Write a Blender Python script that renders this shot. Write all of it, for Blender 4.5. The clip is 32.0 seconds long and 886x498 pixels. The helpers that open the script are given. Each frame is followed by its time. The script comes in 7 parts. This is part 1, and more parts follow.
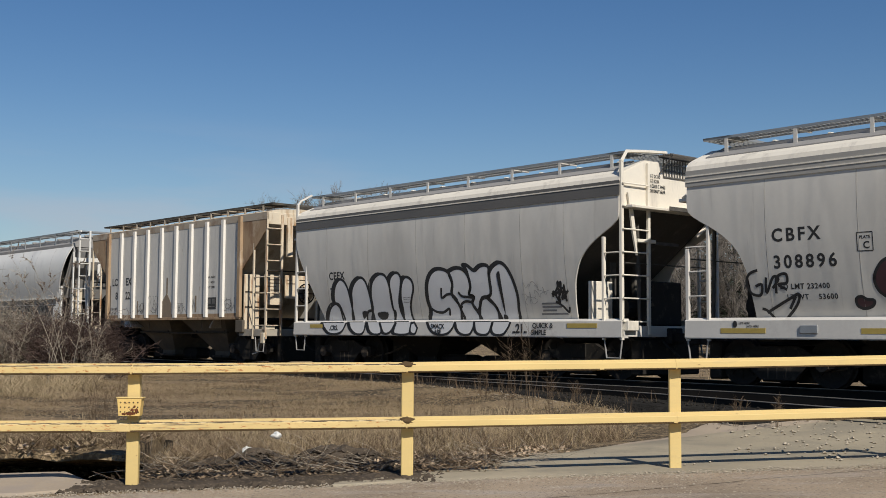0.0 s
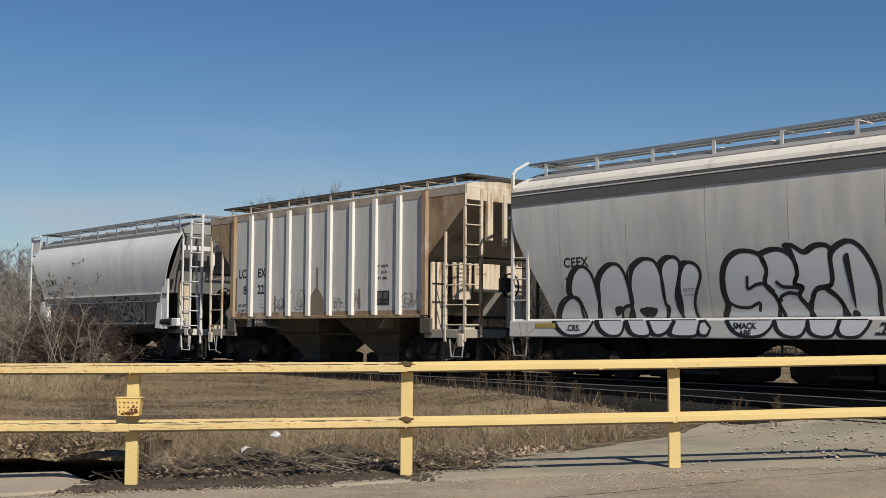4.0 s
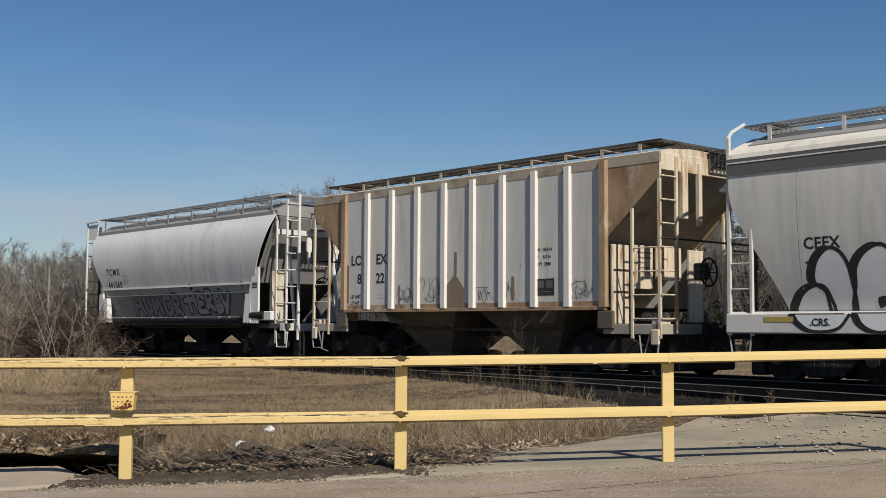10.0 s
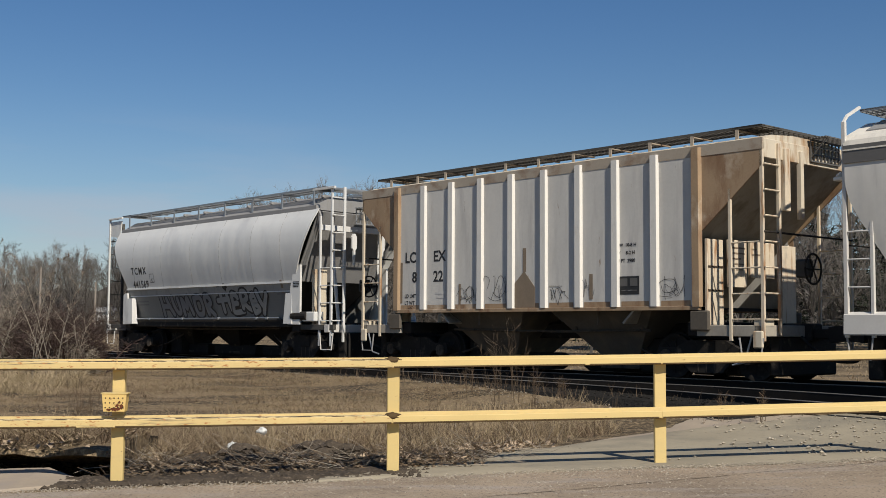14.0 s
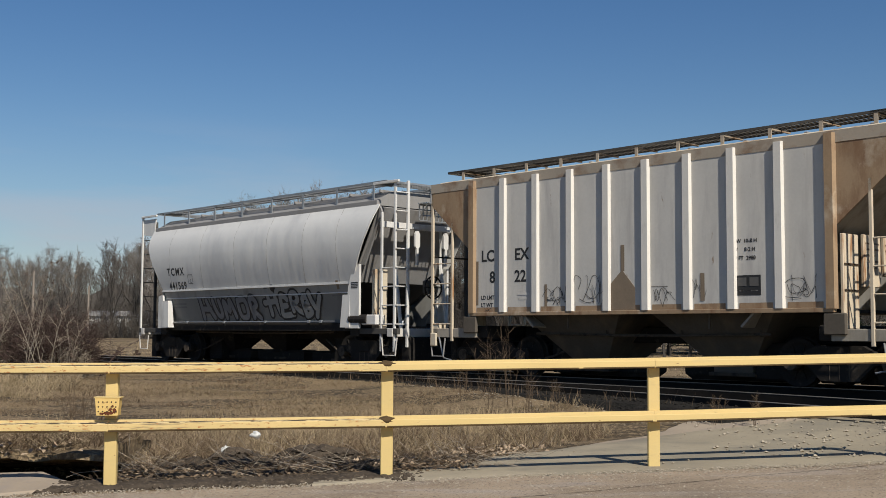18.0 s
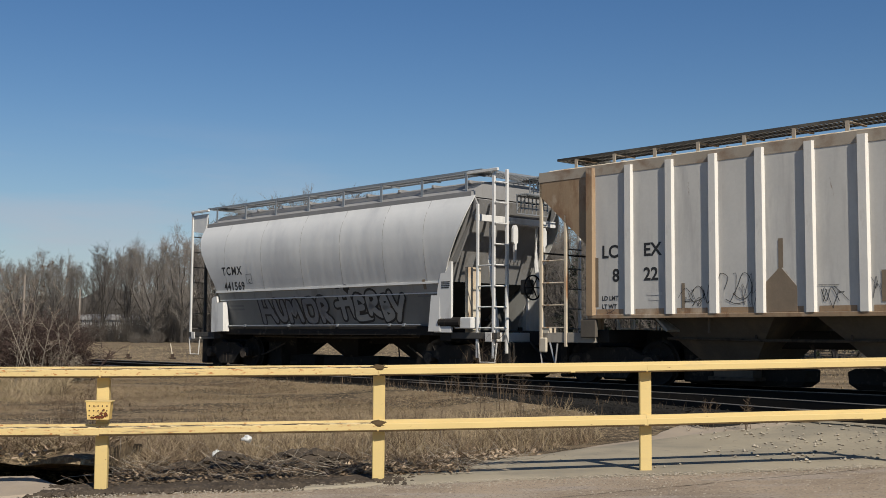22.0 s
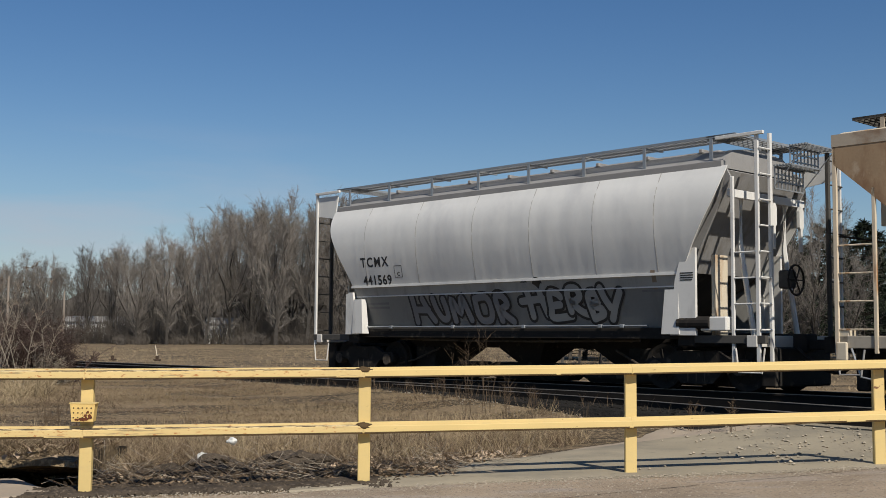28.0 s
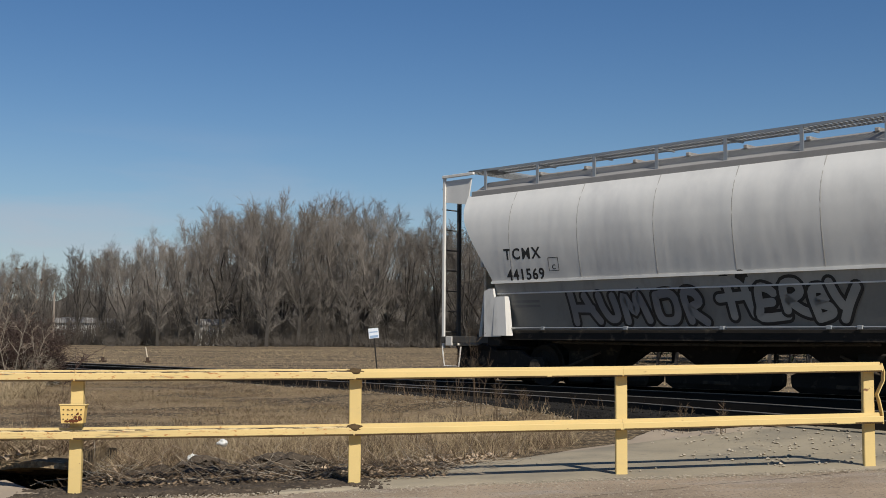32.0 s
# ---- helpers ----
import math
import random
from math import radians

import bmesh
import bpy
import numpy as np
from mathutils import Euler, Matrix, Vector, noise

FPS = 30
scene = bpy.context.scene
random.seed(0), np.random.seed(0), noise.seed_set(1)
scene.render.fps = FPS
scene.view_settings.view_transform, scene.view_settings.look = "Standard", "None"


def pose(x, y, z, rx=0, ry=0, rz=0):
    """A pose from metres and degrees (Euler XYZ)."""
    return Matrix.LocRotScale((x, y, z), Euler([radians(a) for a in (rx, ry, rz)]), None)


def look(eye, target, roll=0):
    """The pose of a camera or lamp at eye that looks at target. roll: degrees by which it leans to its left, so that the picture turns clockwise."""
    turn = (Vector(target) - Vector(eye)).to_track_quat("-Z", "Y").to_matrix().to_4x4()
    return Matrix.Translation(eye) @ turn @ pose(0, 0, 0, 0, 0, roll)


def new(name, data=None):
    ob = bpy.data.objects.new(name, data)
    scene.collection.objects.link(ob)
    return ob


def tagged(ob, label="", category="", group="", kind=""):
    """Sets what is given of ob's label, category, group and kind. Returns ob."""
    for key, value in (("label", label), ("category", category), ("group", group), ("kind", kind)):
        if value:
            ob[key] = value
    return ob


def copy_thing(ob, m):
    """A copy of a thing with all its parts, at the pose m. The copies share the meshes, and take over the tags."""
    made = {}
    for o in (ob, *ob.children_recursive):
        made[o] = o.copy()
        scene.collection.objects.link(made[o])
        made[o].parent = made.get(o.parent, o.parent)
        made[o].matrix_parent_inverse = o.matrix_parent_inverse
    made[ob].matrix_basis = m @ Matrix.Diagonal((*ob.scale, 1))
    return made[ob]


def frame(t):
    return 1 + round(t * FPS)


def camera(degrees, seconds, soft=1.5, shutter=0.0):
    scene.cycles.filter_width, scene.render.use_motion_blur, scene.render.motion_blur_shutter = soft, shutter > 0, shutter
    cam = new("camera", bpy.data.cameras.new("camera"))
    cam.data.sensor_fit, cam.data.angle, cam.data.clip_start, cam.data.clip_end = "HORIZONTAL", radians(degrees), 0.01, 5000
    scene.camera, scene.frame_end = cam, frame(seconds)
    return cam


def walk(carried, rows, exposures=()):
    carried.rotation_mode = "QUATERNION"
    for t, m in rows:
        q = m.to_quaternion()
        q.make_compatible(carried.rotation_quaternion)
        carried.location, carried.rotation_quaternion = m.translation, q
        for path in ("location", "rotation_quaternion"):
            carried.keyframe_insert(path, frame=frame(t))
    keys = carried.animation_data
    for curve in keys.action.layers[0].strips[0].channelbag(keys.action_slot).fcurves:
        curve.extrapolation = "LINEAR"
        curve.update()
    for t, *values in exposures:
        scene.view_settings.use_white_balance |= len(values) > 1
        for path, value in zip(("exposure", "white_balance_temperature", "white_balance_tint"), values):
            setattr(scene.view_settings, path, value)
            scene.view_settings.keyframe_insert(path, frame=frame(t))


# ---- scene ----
cam = camera(41.98, 32.0, soft=0.8)
EYE = (0.0, 0.0, 1.5)
# seconds, degrees of turn to the right, of tilt upwards, of lean
VIEWS = [
    (0, -0.985, 4.198, 0.363), (0.5, -1.001, 4.205, 0.366), (1, -1.013, 4.226, 0.368), (1.5, -1.014, 4.241, 0.369),
    (2, -1.021, 4.248, 0.368), (2.5, -1.023, 4.236, 0.366), (3, -1.011, 4.221, 0.362), (3.5, -0.978, 4.208, 0.358),
    (5.5, -0.862, 4.126, 0.344), (6, -0.836, 4.107, 0.342), (6.5, -0.811, 4.079, 0.340), (7, -0.777, 4.041, 0.339),
    (7.5, -0.741, 4.007, 0.339), (8, -0.728, 3.977, 0.341), (8.5, -0.702, 3.952, 0.343), (9, -0.692, 3.938, 0.345),
    (9.5, -0.679, 3.930, 0.347), (10, -0.657, 3.913, 0.347), (10.5, -0.635, 3.890, 0.345), (11, -0.611, 3.888, 0.342),
    (11.5, -0.574, 3.893, 0.337), (12, -0.527, 3.899, 0.333), (12.5, -0.471, 3.904, 0.330), (13, -0.402, 3.918, 0.330),
    (13.5, -0.341, 3.944, 0.330), (14, -0.279, 3.970, 0.331), (14.5, -0.232, 3.994, 0.330), (16.5, -0.063, 4.105, 0.319),
    (17, -0.024, 4.125, 0.317), (17.5, 0.014, 4.144, 0.316), (18, 0.029, 4.156, 0.319), (18.5, 0.058, 4.173, 0.325),
    (19, 0.094, 4.188, 0.334), (19.5, 0.123, 4.207, 0.345), (20, 0.134, 4.217, 0.354), (20.5, 0.160, 4.237, 0.359),
    (21, 0.189, 4.263, 0.361), (21.5, 0.267, 4.304, 0.360), (22, 0.424, 4.353, 0.357), (22.5, 0.558, 4.384, 0.354),
    (23, 0.665, 4.384, 0.352), (23.5, 0.737, 4.397, 0.354), (24, 0.801, 4.420, 0.359), (24.5, 0.858, 4.439, 0.366),
    (25, 0.902, 4.450, 0.373), (25.5, 0.927, 4.452, 0.380), (27.5, 1.076, 4.455, 0.405), (28, 1.123, 4.463, 0.412),
    (28.5, 1.166, 4.476, 0.420), (29, 1.212, 4.494, 0.430), (29.5, 1.271, 4.511, 0.439), (30, 1.318, 4.530, 0.449),
    (30.5, 1.364, 4.535, 0.457), (31, 1.418, 4.543, 0.464), (31.5, 1.483, 4.547, 0.472), (32, 1.564, 4.556, 0.478),
]

def view(turn, tilt, lean):
    a, b = radians(turn), radians(tilt)
    aim = (EYE[0] + math.sin(a) * math.cos(b), EYE[1] + math.cos(a) * math.cos(b), EYE[2] + math.sin(b))
    return look(EYE, aim, lean)


walk(cam, [(t, view(a, b, c)) for t, a, b, c in VIEWS], exposures=[(0, -0.0), (32, -0.0)])

# ---- light ----
SUN_AZ, SUN_EL = 154.5, 41.5
world = bpy.data.worlds.new("sky")
scene.world = world
world.use_nodes = True
wn = world.node_tree.nodes
wl = world.node_tree.links
sky = wn.new("ShaderNodeTexSky")
sky.sky_type, sky.sun_disc = "NISHITA", False
sky.sun_elevation, sky.sun_rotation = radians(SUN_EL), radians(SUN_AZ)
sky.air_density, sky.dust_density, sky.ozone_density, sky.altitude = 1.05, 0.1, 2.2, 100
bg = wn["Background"]
bg.inputs["Strength"].default_value = 0.072
# thin wisps of cloud low over the trees
tc = wn.new("ShaderNodeTexCoord")
mp = wn.new("ShaderNodeMapping")
mp.inputs["Scale"].default_value = (1.6, 1.6, 9.0)
wl.new(tc.outputs["Generated"], mp.inputs["Vector"])
cl = wn.new("ShaderNodeTexNoise")
cl.inputs["Scale"].default_value, cl.inputs["Detail"].default_value, cl.inputs["Roughness"].default_value = 2.4, 7, 0.55
wl.new(mp.outputs["Vector"], cl.inputs["Vector"])
cr = wn.new("ShaderNodeValToRGB")
cr.color_ramp.elements[0].position, cr.color_ramp.elements[1].position = 0.44, 0.68
wl.new(cl.outputs["Fac"], cr.inputs["Fac"])
mul = wn.new("ShaderNodeMath")
mul.operation = "MULTIPLY"
near = wn.new("ShaderNodeVectorMath")
near.operation = "SUBTRACT"
near.inputs[1].default_value = (-0.26, 0.96, 0.085)
wl.new(tc.outputs["Generated"], near.inputs[0])
flat_ = wn.new("ShaderNodeVectorMath")
flat_.operation = "MULTIPLY"
flat_.inputs[1].default_value = (1.0, 1.0, 4.2)
wl.new(near.outputs["Vector"], flat_.inputs[0])
far_ = wn.new("ShaderNodeVectorMath")
far_.operation = "LENGTH"
wl.new(flat_.outputs["Vector"], far_.inputs[0])
fade = wn.new("ShaderNodeMapRange")
fade.inputs["From Min"].default_value, fade.inputs["From Max"].default_value = 0.42, 0.02
wl.new(far_.outputs["Value"], fade.inputs["Value"])
wl.new(cr.outputs["Color"], mul.inputs[0])
wl.new(fade.outputs["Result"], mul.inputs[1])
mul2 = wn.new("ShaderNodeMath")
mul2.operation = "MULTIPLY"
mul2.inputs[1].default_value = 0.58
wl.new(mul.outputs[0], mul2.inputs[0])
mixc = wn.new("ShaderNodeMixRGB")
mixc.inputs["Color2"].default_value = (6.3, 6.5, 7.4, 1)
wl.new(mul2.outputs[0], mixc.inputs["Fac"])
hs = wn.new("ShaderNodeHueSaturation")
hs.inputs["Hue"].default_value, hs.inputs["Saturation"].default_value = 0.508, 1.29
wl.new(sky.outputs["Color"], hs.inputs["Color"])
# pale haze towards the horizon
sep = wn.new("ShaderNodeSeparateXYZ")
wl.new(tc.outputs["Generated"], sep.inputs["Vector"])
low = wn.new("ShaderNodeMapRange")
low.interpolation_type = "SMOOTHSTEP"
low.inputs["From Min"].default_value, low.inputs["From Max"].default_value = 0.20, -0.02
low.inputs["To Max"].default_value = 0.50
wl.new(sep.outputs["Z"], low.inputs["Value"])
haze = wn.new("ShaderNodeMixRGB")
haze.inputs["Color2"].default_value = (3.05, 4.6, 7.1, 1)
wl.new(low.outputs["Result"], haze.inputs["Fac"])
wl.new(hs.outputs["Color"], haze.inputs["Color1"])
wl.new(haze.outputs["Color"], mixc.inputs["Color1"])
wl.new(mixc.outputs["Color"], bg.inputs["Color"])

sun = new("sun", bpy.data.lights.new("sun", "SUN"))
sun.data.energy, sun.data.angle, sun.data.color = 5.0, radians(0.55), (1.0, 0.945, 0.86)
az, el = radians(SUN_AZ), radians(SUN_EL)
sun.matrix_world = look((math.sin(az) * math.cos(el) * 60, math.cos(az) * math.cos(el) * 60, math.sin(el) * 60), (0, 0, 0))

# ---- materials ----
def ramp(nt, src, stops):
    r = nt.nodes.new("ShaderNodeValToRGB")
    el = r.color_ramp.elements
    while len(el) < len(stops):
        el.new(0.5)
    for e, (p, c) in zip(el, stops):
        e.position, e.color = p, (*c, 1)
    nt.links.new(src, r.inputs["Fac"])
    return r.outputs["Color"]


def noise_node(nt, vec, scale, detail=4, rough=0.55):
    n = nt.nodes.new("ShaderNodeTexNoise")
    n.inputs["Scale"].default_value, n.inputs["Detail"].default_value, n.inputs["Roughness"].default_value = scale, detail, rough
    nt.links.new(vec, n.inputs["Vector"])
    return n.outputs["Fac"]


def scaled(nt, vec, s):
    m = nt.nodes.new("ShaderNodeMapping")
    m.inputs["Scale"].default_value = s
    nt.links.new(vec, m.inputs["Vector"])
    return m.outputs["Vector"]


def mixed(nt, fac, a, b, mode="MIX"):
    m = nt.nodes.new("ShaderNodeMixRGB")
    m.blend_type = mode
    for sock, v in (("Fac", fac), ("Color1", a), ("Color2", b)):
        if isinstance(v, (int, float)):
            m.inputs[sock].default_value = v
        elif isinstance(v, tuple):
            m.inputs[sock].default_value = (*v, 1)
        else:
            nt.links.new(v, m.inputs[sock])
    return m.outputs["Color"]


def surf(name, col, vary=0.12, grain=30.0, patch=1.2, rough=0.6, metal=0.0, bump=0.15, dist=0.004,
         stain=None, stain_at=(0.58, 0.72), stain_scale=(1, 1, 1), stain2=None, stain2_at=(0.6, 0.7), stain2_scale=(9, 9, 9), random=0.0, space="Object", gloss=0.5, dent=0.0):
    """Paint, metal, stone or earth: a base colour varied at two scales, stains with a shape of their own, and fine relief."""
    m = bpy.data.materials.new(name)
    m.use_nodes = True
    nt = m.node_tree
    b = nt.nodes["Principled BSDF"]
    t = nt.nodes.new("ShaderNodeTexCoord")
    vec = t.outputs["Object"]
    if space == "World":
        g = nt.nodes.new("ShaderNodeNewGeometry")
        vec = g.outputs["Position"]
    lo = tuple(c * (1 - vary) for c in col)
    hi = tuple(min(1, c * (1 + vary)) for c in col)
    big = noise_node(nt, vec, patch, 5)
    fine = noise_node(nt, vec, grain, 3)
    c = ramp(nt, big, [(0.3, lo), (0.7, hi)])
    c = mixed(nt, 0.35 * min(1, vary * 4), c, ramp(nt, fine, [(0.3, tuple(x * 0.72 for x in col)), (0.7, tuple(min(1, x * 1.2) for x in col))]))
    if stain:
        f = noise_node(nt, scaled(nt, vec, stain_scale), 1.0, 6, 0.62)
        f = ramp(nt, f, [(stain_at[0], (0, 0, 0)), (stain_at[1], (1, 1, 1))])
        c = mixed(nt, f, c, stain)
    if stain2:
        f = noise_node(nt, scaled(nt, vec, stain2_scale), 1.0, 6, 0.65)
        f = ramp(nt, f, [(stain2_at[0], (0, 0, 0)), (stain2_at[1], (1, 1, 1))])
        c = mixed(nt, f, c, stain2)
    if random:
        oi = nt.nodes.new("ShaderNodeObjectInfo")
        f = ramp(nt, oi.outputs["Random"], [(0, (1 - random,) * 3), (1, (1, 1, 1))])
        c = mixed(nt, 1.0, c, f, "MULTIPLY")
    nt.links.new(c, b.inputs["Base Color"])
    rr = nt.nodes.new("ShaderNodeMapRange")
    rr.inputs["To Min"].default_value, rr.inputs["To Max"].default_value = max(0.05, rough - 0.12), min(1, rough + 0.12)
    nt.links.new(big, rr.inputs["Value"])
    nt.links.new(rr.outputs["Result"], b.inputs["Roughness"])
    b.inputs["Metallic"].default_value = metal
    b.inputs["Specular IOR Level"].default_value = gloss
    if bump:
        bp = nt.nodes.new("ShaderNodeBump")
        bp.inputs["Strength"].default_value, bp.inputs["Distance"].default_value = bump, dist
        nt.links.new(fine, bp.inputs["Height"])
        nt.links.new(bp.outputs["Normal"], b.inputs["Normal"])
        if dent:  # shallow waves in sheet metal
            dp = nt.nodes.new("ShaderNodeBump")
            dp.inputs["Strength"].default_value, dp.inputs["Distance"].default_value = 0.8, dent
            nt.links.new(noise_node(nt, scaled(nt, vec, (1.7, 1, 0.45)), 1.0, 2, 0.5), dp.inputs["Height"])
            nt.links.new(dp.outputs["Normal"], bp.inputs["Normal"])
    return m


RUST, DIRT = (0.16, 0.07, 0.03), (0.13, 0.115, 0.095)
M = {}
M["yellow"] = surf("yellow_paint", (0.63, 0.465, 0.185), 0.05, 60, 1.5, 0.6, bump=0.25, stain=(0.56, 0.42, 0.185), stain_at=(0.55, 0.78), stain_scale=(3, 3, 14),
                   stain2=RUST, stain2_at=(0.66, 0.71), stain2_scale=(6, 6, 16), space="World")
M["worn_yellow"] = surf("chipped_yellow_paint", (0.61, 0.45, 0.19), 0.07, 60, 1.5, 0.65, bump=0.3, stain=(0.16, 0.125, 0.075), stain_at=(0.60, 0.70), stain_scale=(1.1, 6, 22),
                        stain2=(0.40, 0.17, 0.05), stain2_at=(0.58, 0.64), stain2_scale=(15, 30, 45), space="World")
M["railtop"] = surf("dirty_rail_top", (0.62, 0.50, 0.28), 0.15, 50, 3, 0.9, bump=0.5, stain=(0.09, 0.07, 0.05), stain_at=(0.44, 0.52), stain_scale=(5, 30, 30), space="World", gloss=0.1)
M["rusty_yellow"] = surf("rusted_yellow_paint", (0.70, 0.48, 0.16), 0.1, 60, 2, 0.7, bump=0.4, stain=(0.20, 0.10, 0.04), stain_at=(0.60, 0.64), stain_scale=(9, 9, 14), space="World")
M["rustspot"] = surf("flaking_dark_rust", (0.13, 0.045, 0.022), 0.35, 70, 12, 0.95, bump=0.6, space="World", gloss=0.1)
M["road"] = surf("worn_asphalt_with_grit", (0.335, 0.262, 0.185), 0.35, 110, 0.7, 0.95, bump=0.9, dist=0.01, stain=(0.36, 0.31, 0.26), stain_at=(0.5, 0.7), stain_scale=(0.6, 2.2, 1),
                 stain2=(0.13, 0.10, 0.075), stain2_at=(0.55, 0.63), stain2_scale=(30, 44, 30), space="World", gloss=0.12)
M["concrete"] = surf("weathered_concrete", (0.315, 0.270, 0.192), 0.14, 35, 0.6, 0.92, bump=0.5, dist=0.006, stain=(0.235, 0.207, 0.155), stain_at=(0.48, 0.66), stain_scale=(0.9, 0.9, 1),
                     stain2=(0.17, 0.145, 0.115), stain2_at=(0.6, 0.72), stain2_scale=(9, 16, 9), space="World", gloss=0.12)
M["paleconcrete"] = surf("sun_bleached_concrete", (0.35, 0.285, 0.21), 0.12, 30, 0.8, 0.92, bump=0.5, stain=(0.30, 0.25, 0.20), stain_at=(0.5, 0.68), stain_scale=(1.5, 1.5, 1.5), space="World", gloss=0.12)
M["soil"] = surf("dry_turf_and_soil", (0.19, 0.14, 0.085), 0.35, 32, 0.35, 1.0, bump=1.0, dist=0.03, stain=(0.055, 0.043, 0.030), stain_at=(0.45, 0.56), stain_scale=(0.22, 0.9, 1),
                 stain2=(0.31, 0.23, 0.135), stain2_at=(0.50, 0.60), stain2_scale=(14, 22, 14), space="World", gloss=0.12)
# near black: the train's shadow on the ballast is put into this colour
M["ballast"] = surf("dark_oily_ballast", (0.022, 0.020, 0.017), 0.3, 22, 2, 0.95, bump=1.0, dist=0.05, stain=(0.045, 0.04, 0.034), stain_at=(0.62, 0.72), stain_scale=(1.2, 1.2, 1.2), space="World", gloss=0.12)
M["stone"] = surf("limestone_chips", (0.40, 0.345, 0.265), 0.2, 40, 6, 0.95, random=0.3, gloss=0.12)
M["darkdirt"] = surf("damp_dark_earth", (0.070, 0.055, 0.040), 0.35, 25, 3, 0.95, bump=1.0, dist=0.03, stain=(0.14, 0.11, 0.08), stain_at=(0.56, 0.64), stain_scale=(24, 24, 24), space="World", gloss=0.12)
M["steel"] = surf("worn_rail_steel", (0.21, 0.19, 0.165), 0.25, 60, 3, 0.45, 0.5)
M["railrust"] = surf("rusted_rail_steel", (0.07, 0.048, 0.034), 0.25, 50, 3, 0.8, 0.3, gloss=0.12)
M["railside"] = surf("oily_black_rail_side", (0.020, 0.017, 0.014), 0.25, 50, 3, 0.85, gloss=0.1)
# moss and rust on joints; also the painted shade under the fence rails
M["moss"] = surf("brown_moss_and_rust", (0.085, 0.056, 0.028), 0.35, 60, 6, 0.95, bump=0.6, space="World", gloss=0.1)
M["salt"] = surf("pale_crusted_ballast_dust", (0.40, 0.39, 0.37), 0.25, 40, 6, 0.95, random=0.2, gloss=0.1)
M["seam"] = surf("grimy_weld_seam", (0.40, 0.375, 0.33), 0.15, 40, 3, 0.6, bump=0)
M["lc_slope"] = surf("dusty_grey_tan_slope_sheet", (0.33, 0.29, 0.23), 0.15, 20, 1.2, 0.8, stain=(0.20, 0.165, 0.12), stain_at=(0.5, 0.66), stain_scale=(2, 2, 1))
M["dryleaf"] = surf("small_dry_brown_leaves", (0.12, 0.088, 0.066), 0.35, 20, 3, 0.9, bump=0, gloss=0.1)
M["dusty_gear"] = surf("dusty_brown_running_gear", (0.085, 0.068, 0.052), 0.3, 30, 3, 0.85, stain=(0.04, 0.034, 0.028), stain_at=(0.5, 0.65), stain_scale=(6, 6, 6), gloss=0.1)
M["tie"] = surf("weathered_creosoted_timber", (0.045, 0.037, 0.03), 0.3, 25, 2, 0.95, bump=0.7, random=0.4, gloss=0.12)
M["ce_side"] = surf("light_grey_car_paint", (0.575, 0.545, 0.485), 0.05, 12, 0.5, 0.5, bump=0.05, stain=(0.50, 0.47, 0.415), stain_at=(0.5, 0.72), stain_scale=(0.9, 1, 0.35),
                    stain2=(0.41, 0.385, 0.34), stain2_at=(0.60, 0.8), stain2_scale=(5, 1, 0.5), dent=0.035)
M["ce_white"] = surf("off_white_car_paint", (0.70, 0.645, 0.54), 0.05, 20, 0.8, 0.55, bump=0.05, stain=(0.45, 0.41, 0.35), stain_at=(0.54, 0.75), stain_scale=(3, 3, 0.8))
M["ce_band"] = surf("dark_grey_car_paint", (0.105, 0.098, 0.088), 0.1, 20, 0.8, 0.55)
M["stripe_grey"] = surf("mid_grey_stripe_paint", (0.30, 0.285, 0.255), 0.08, 20, 0.8, 0.6)
M["sill"] = surf("scuffed_grey_sill_paint", (0.56, 0.53, 0.475), 0.08, 20, 0.8, 0.6, stain=(0.42, 0.39, 0.35), stain_at=(0.56, 0.74), stain_scale=(2, 2, 2))
M["galv"] = surf("galvanised_grating", (0.36, 0.37, 0.37), 0.12, 40, 2, 0.5, 0.6)
M["walk_grey"] = surf("grey_roof_paint", (0.25, 0.24, 0.225), 0.1, 30, 1.5, 0.7, stain=(0.22, 0.21, 0.19), stain_at=(0.55, 0.7), stain_scale=(1.5, 3, 1))
M["tc_side"] = surf("pale_grey_car_paint", (0.65, 0.635, 0.59), 0.04, 12, 0.5, 0.5, bump=0.05, stain=(0.50, 0.49, 0.47), stain_at=(0.54, 0.78), stain_scale=(0.8, 1, 0.35),
                    stain2=(0.49, 0.47, 0.44), stain2_at=(0.66, 0.8), stain2_scale=(3.5, 1, 0.7), dent=0.03)
# lower sheet and belt strip, both darker than the side sheet above
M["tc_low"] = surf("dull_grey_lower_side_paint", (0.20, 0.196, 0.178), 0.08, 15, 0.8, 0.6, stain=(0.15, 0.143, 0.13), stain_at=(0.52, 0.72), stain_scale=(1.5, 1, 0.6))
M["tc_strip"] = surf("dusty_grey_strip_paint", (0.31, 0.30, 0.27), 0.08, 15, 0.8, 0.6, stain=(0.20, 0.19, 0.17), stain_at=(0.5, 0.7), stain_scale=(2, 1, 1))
M["tc_white"] = surf("white_car_paint", (0.65, 0.63, 0.58), 0.04, 20, 1, 0.5, stain=(0.46, 0.44, 0.40), stain_at=(0.52, 0.74), stain_scale=(3, 3, 1))
M["lc_side"] = surf("pale_grey_side_sheet_paint", (0.565, 0.535, 0.475), 0.08, 18, 0.7, 0.6, bump=0.06, stain=(0.43, 0.40, 0.36), stain_at=(0.52, 0.74), stain_scale=(3.5, 1, 0.5),
                    stain2=(0.30, 0.22, 0.15), stain2_at=(0.68, 0.75), stain2_scale=(5, 5, 1.6), dent=0.02)
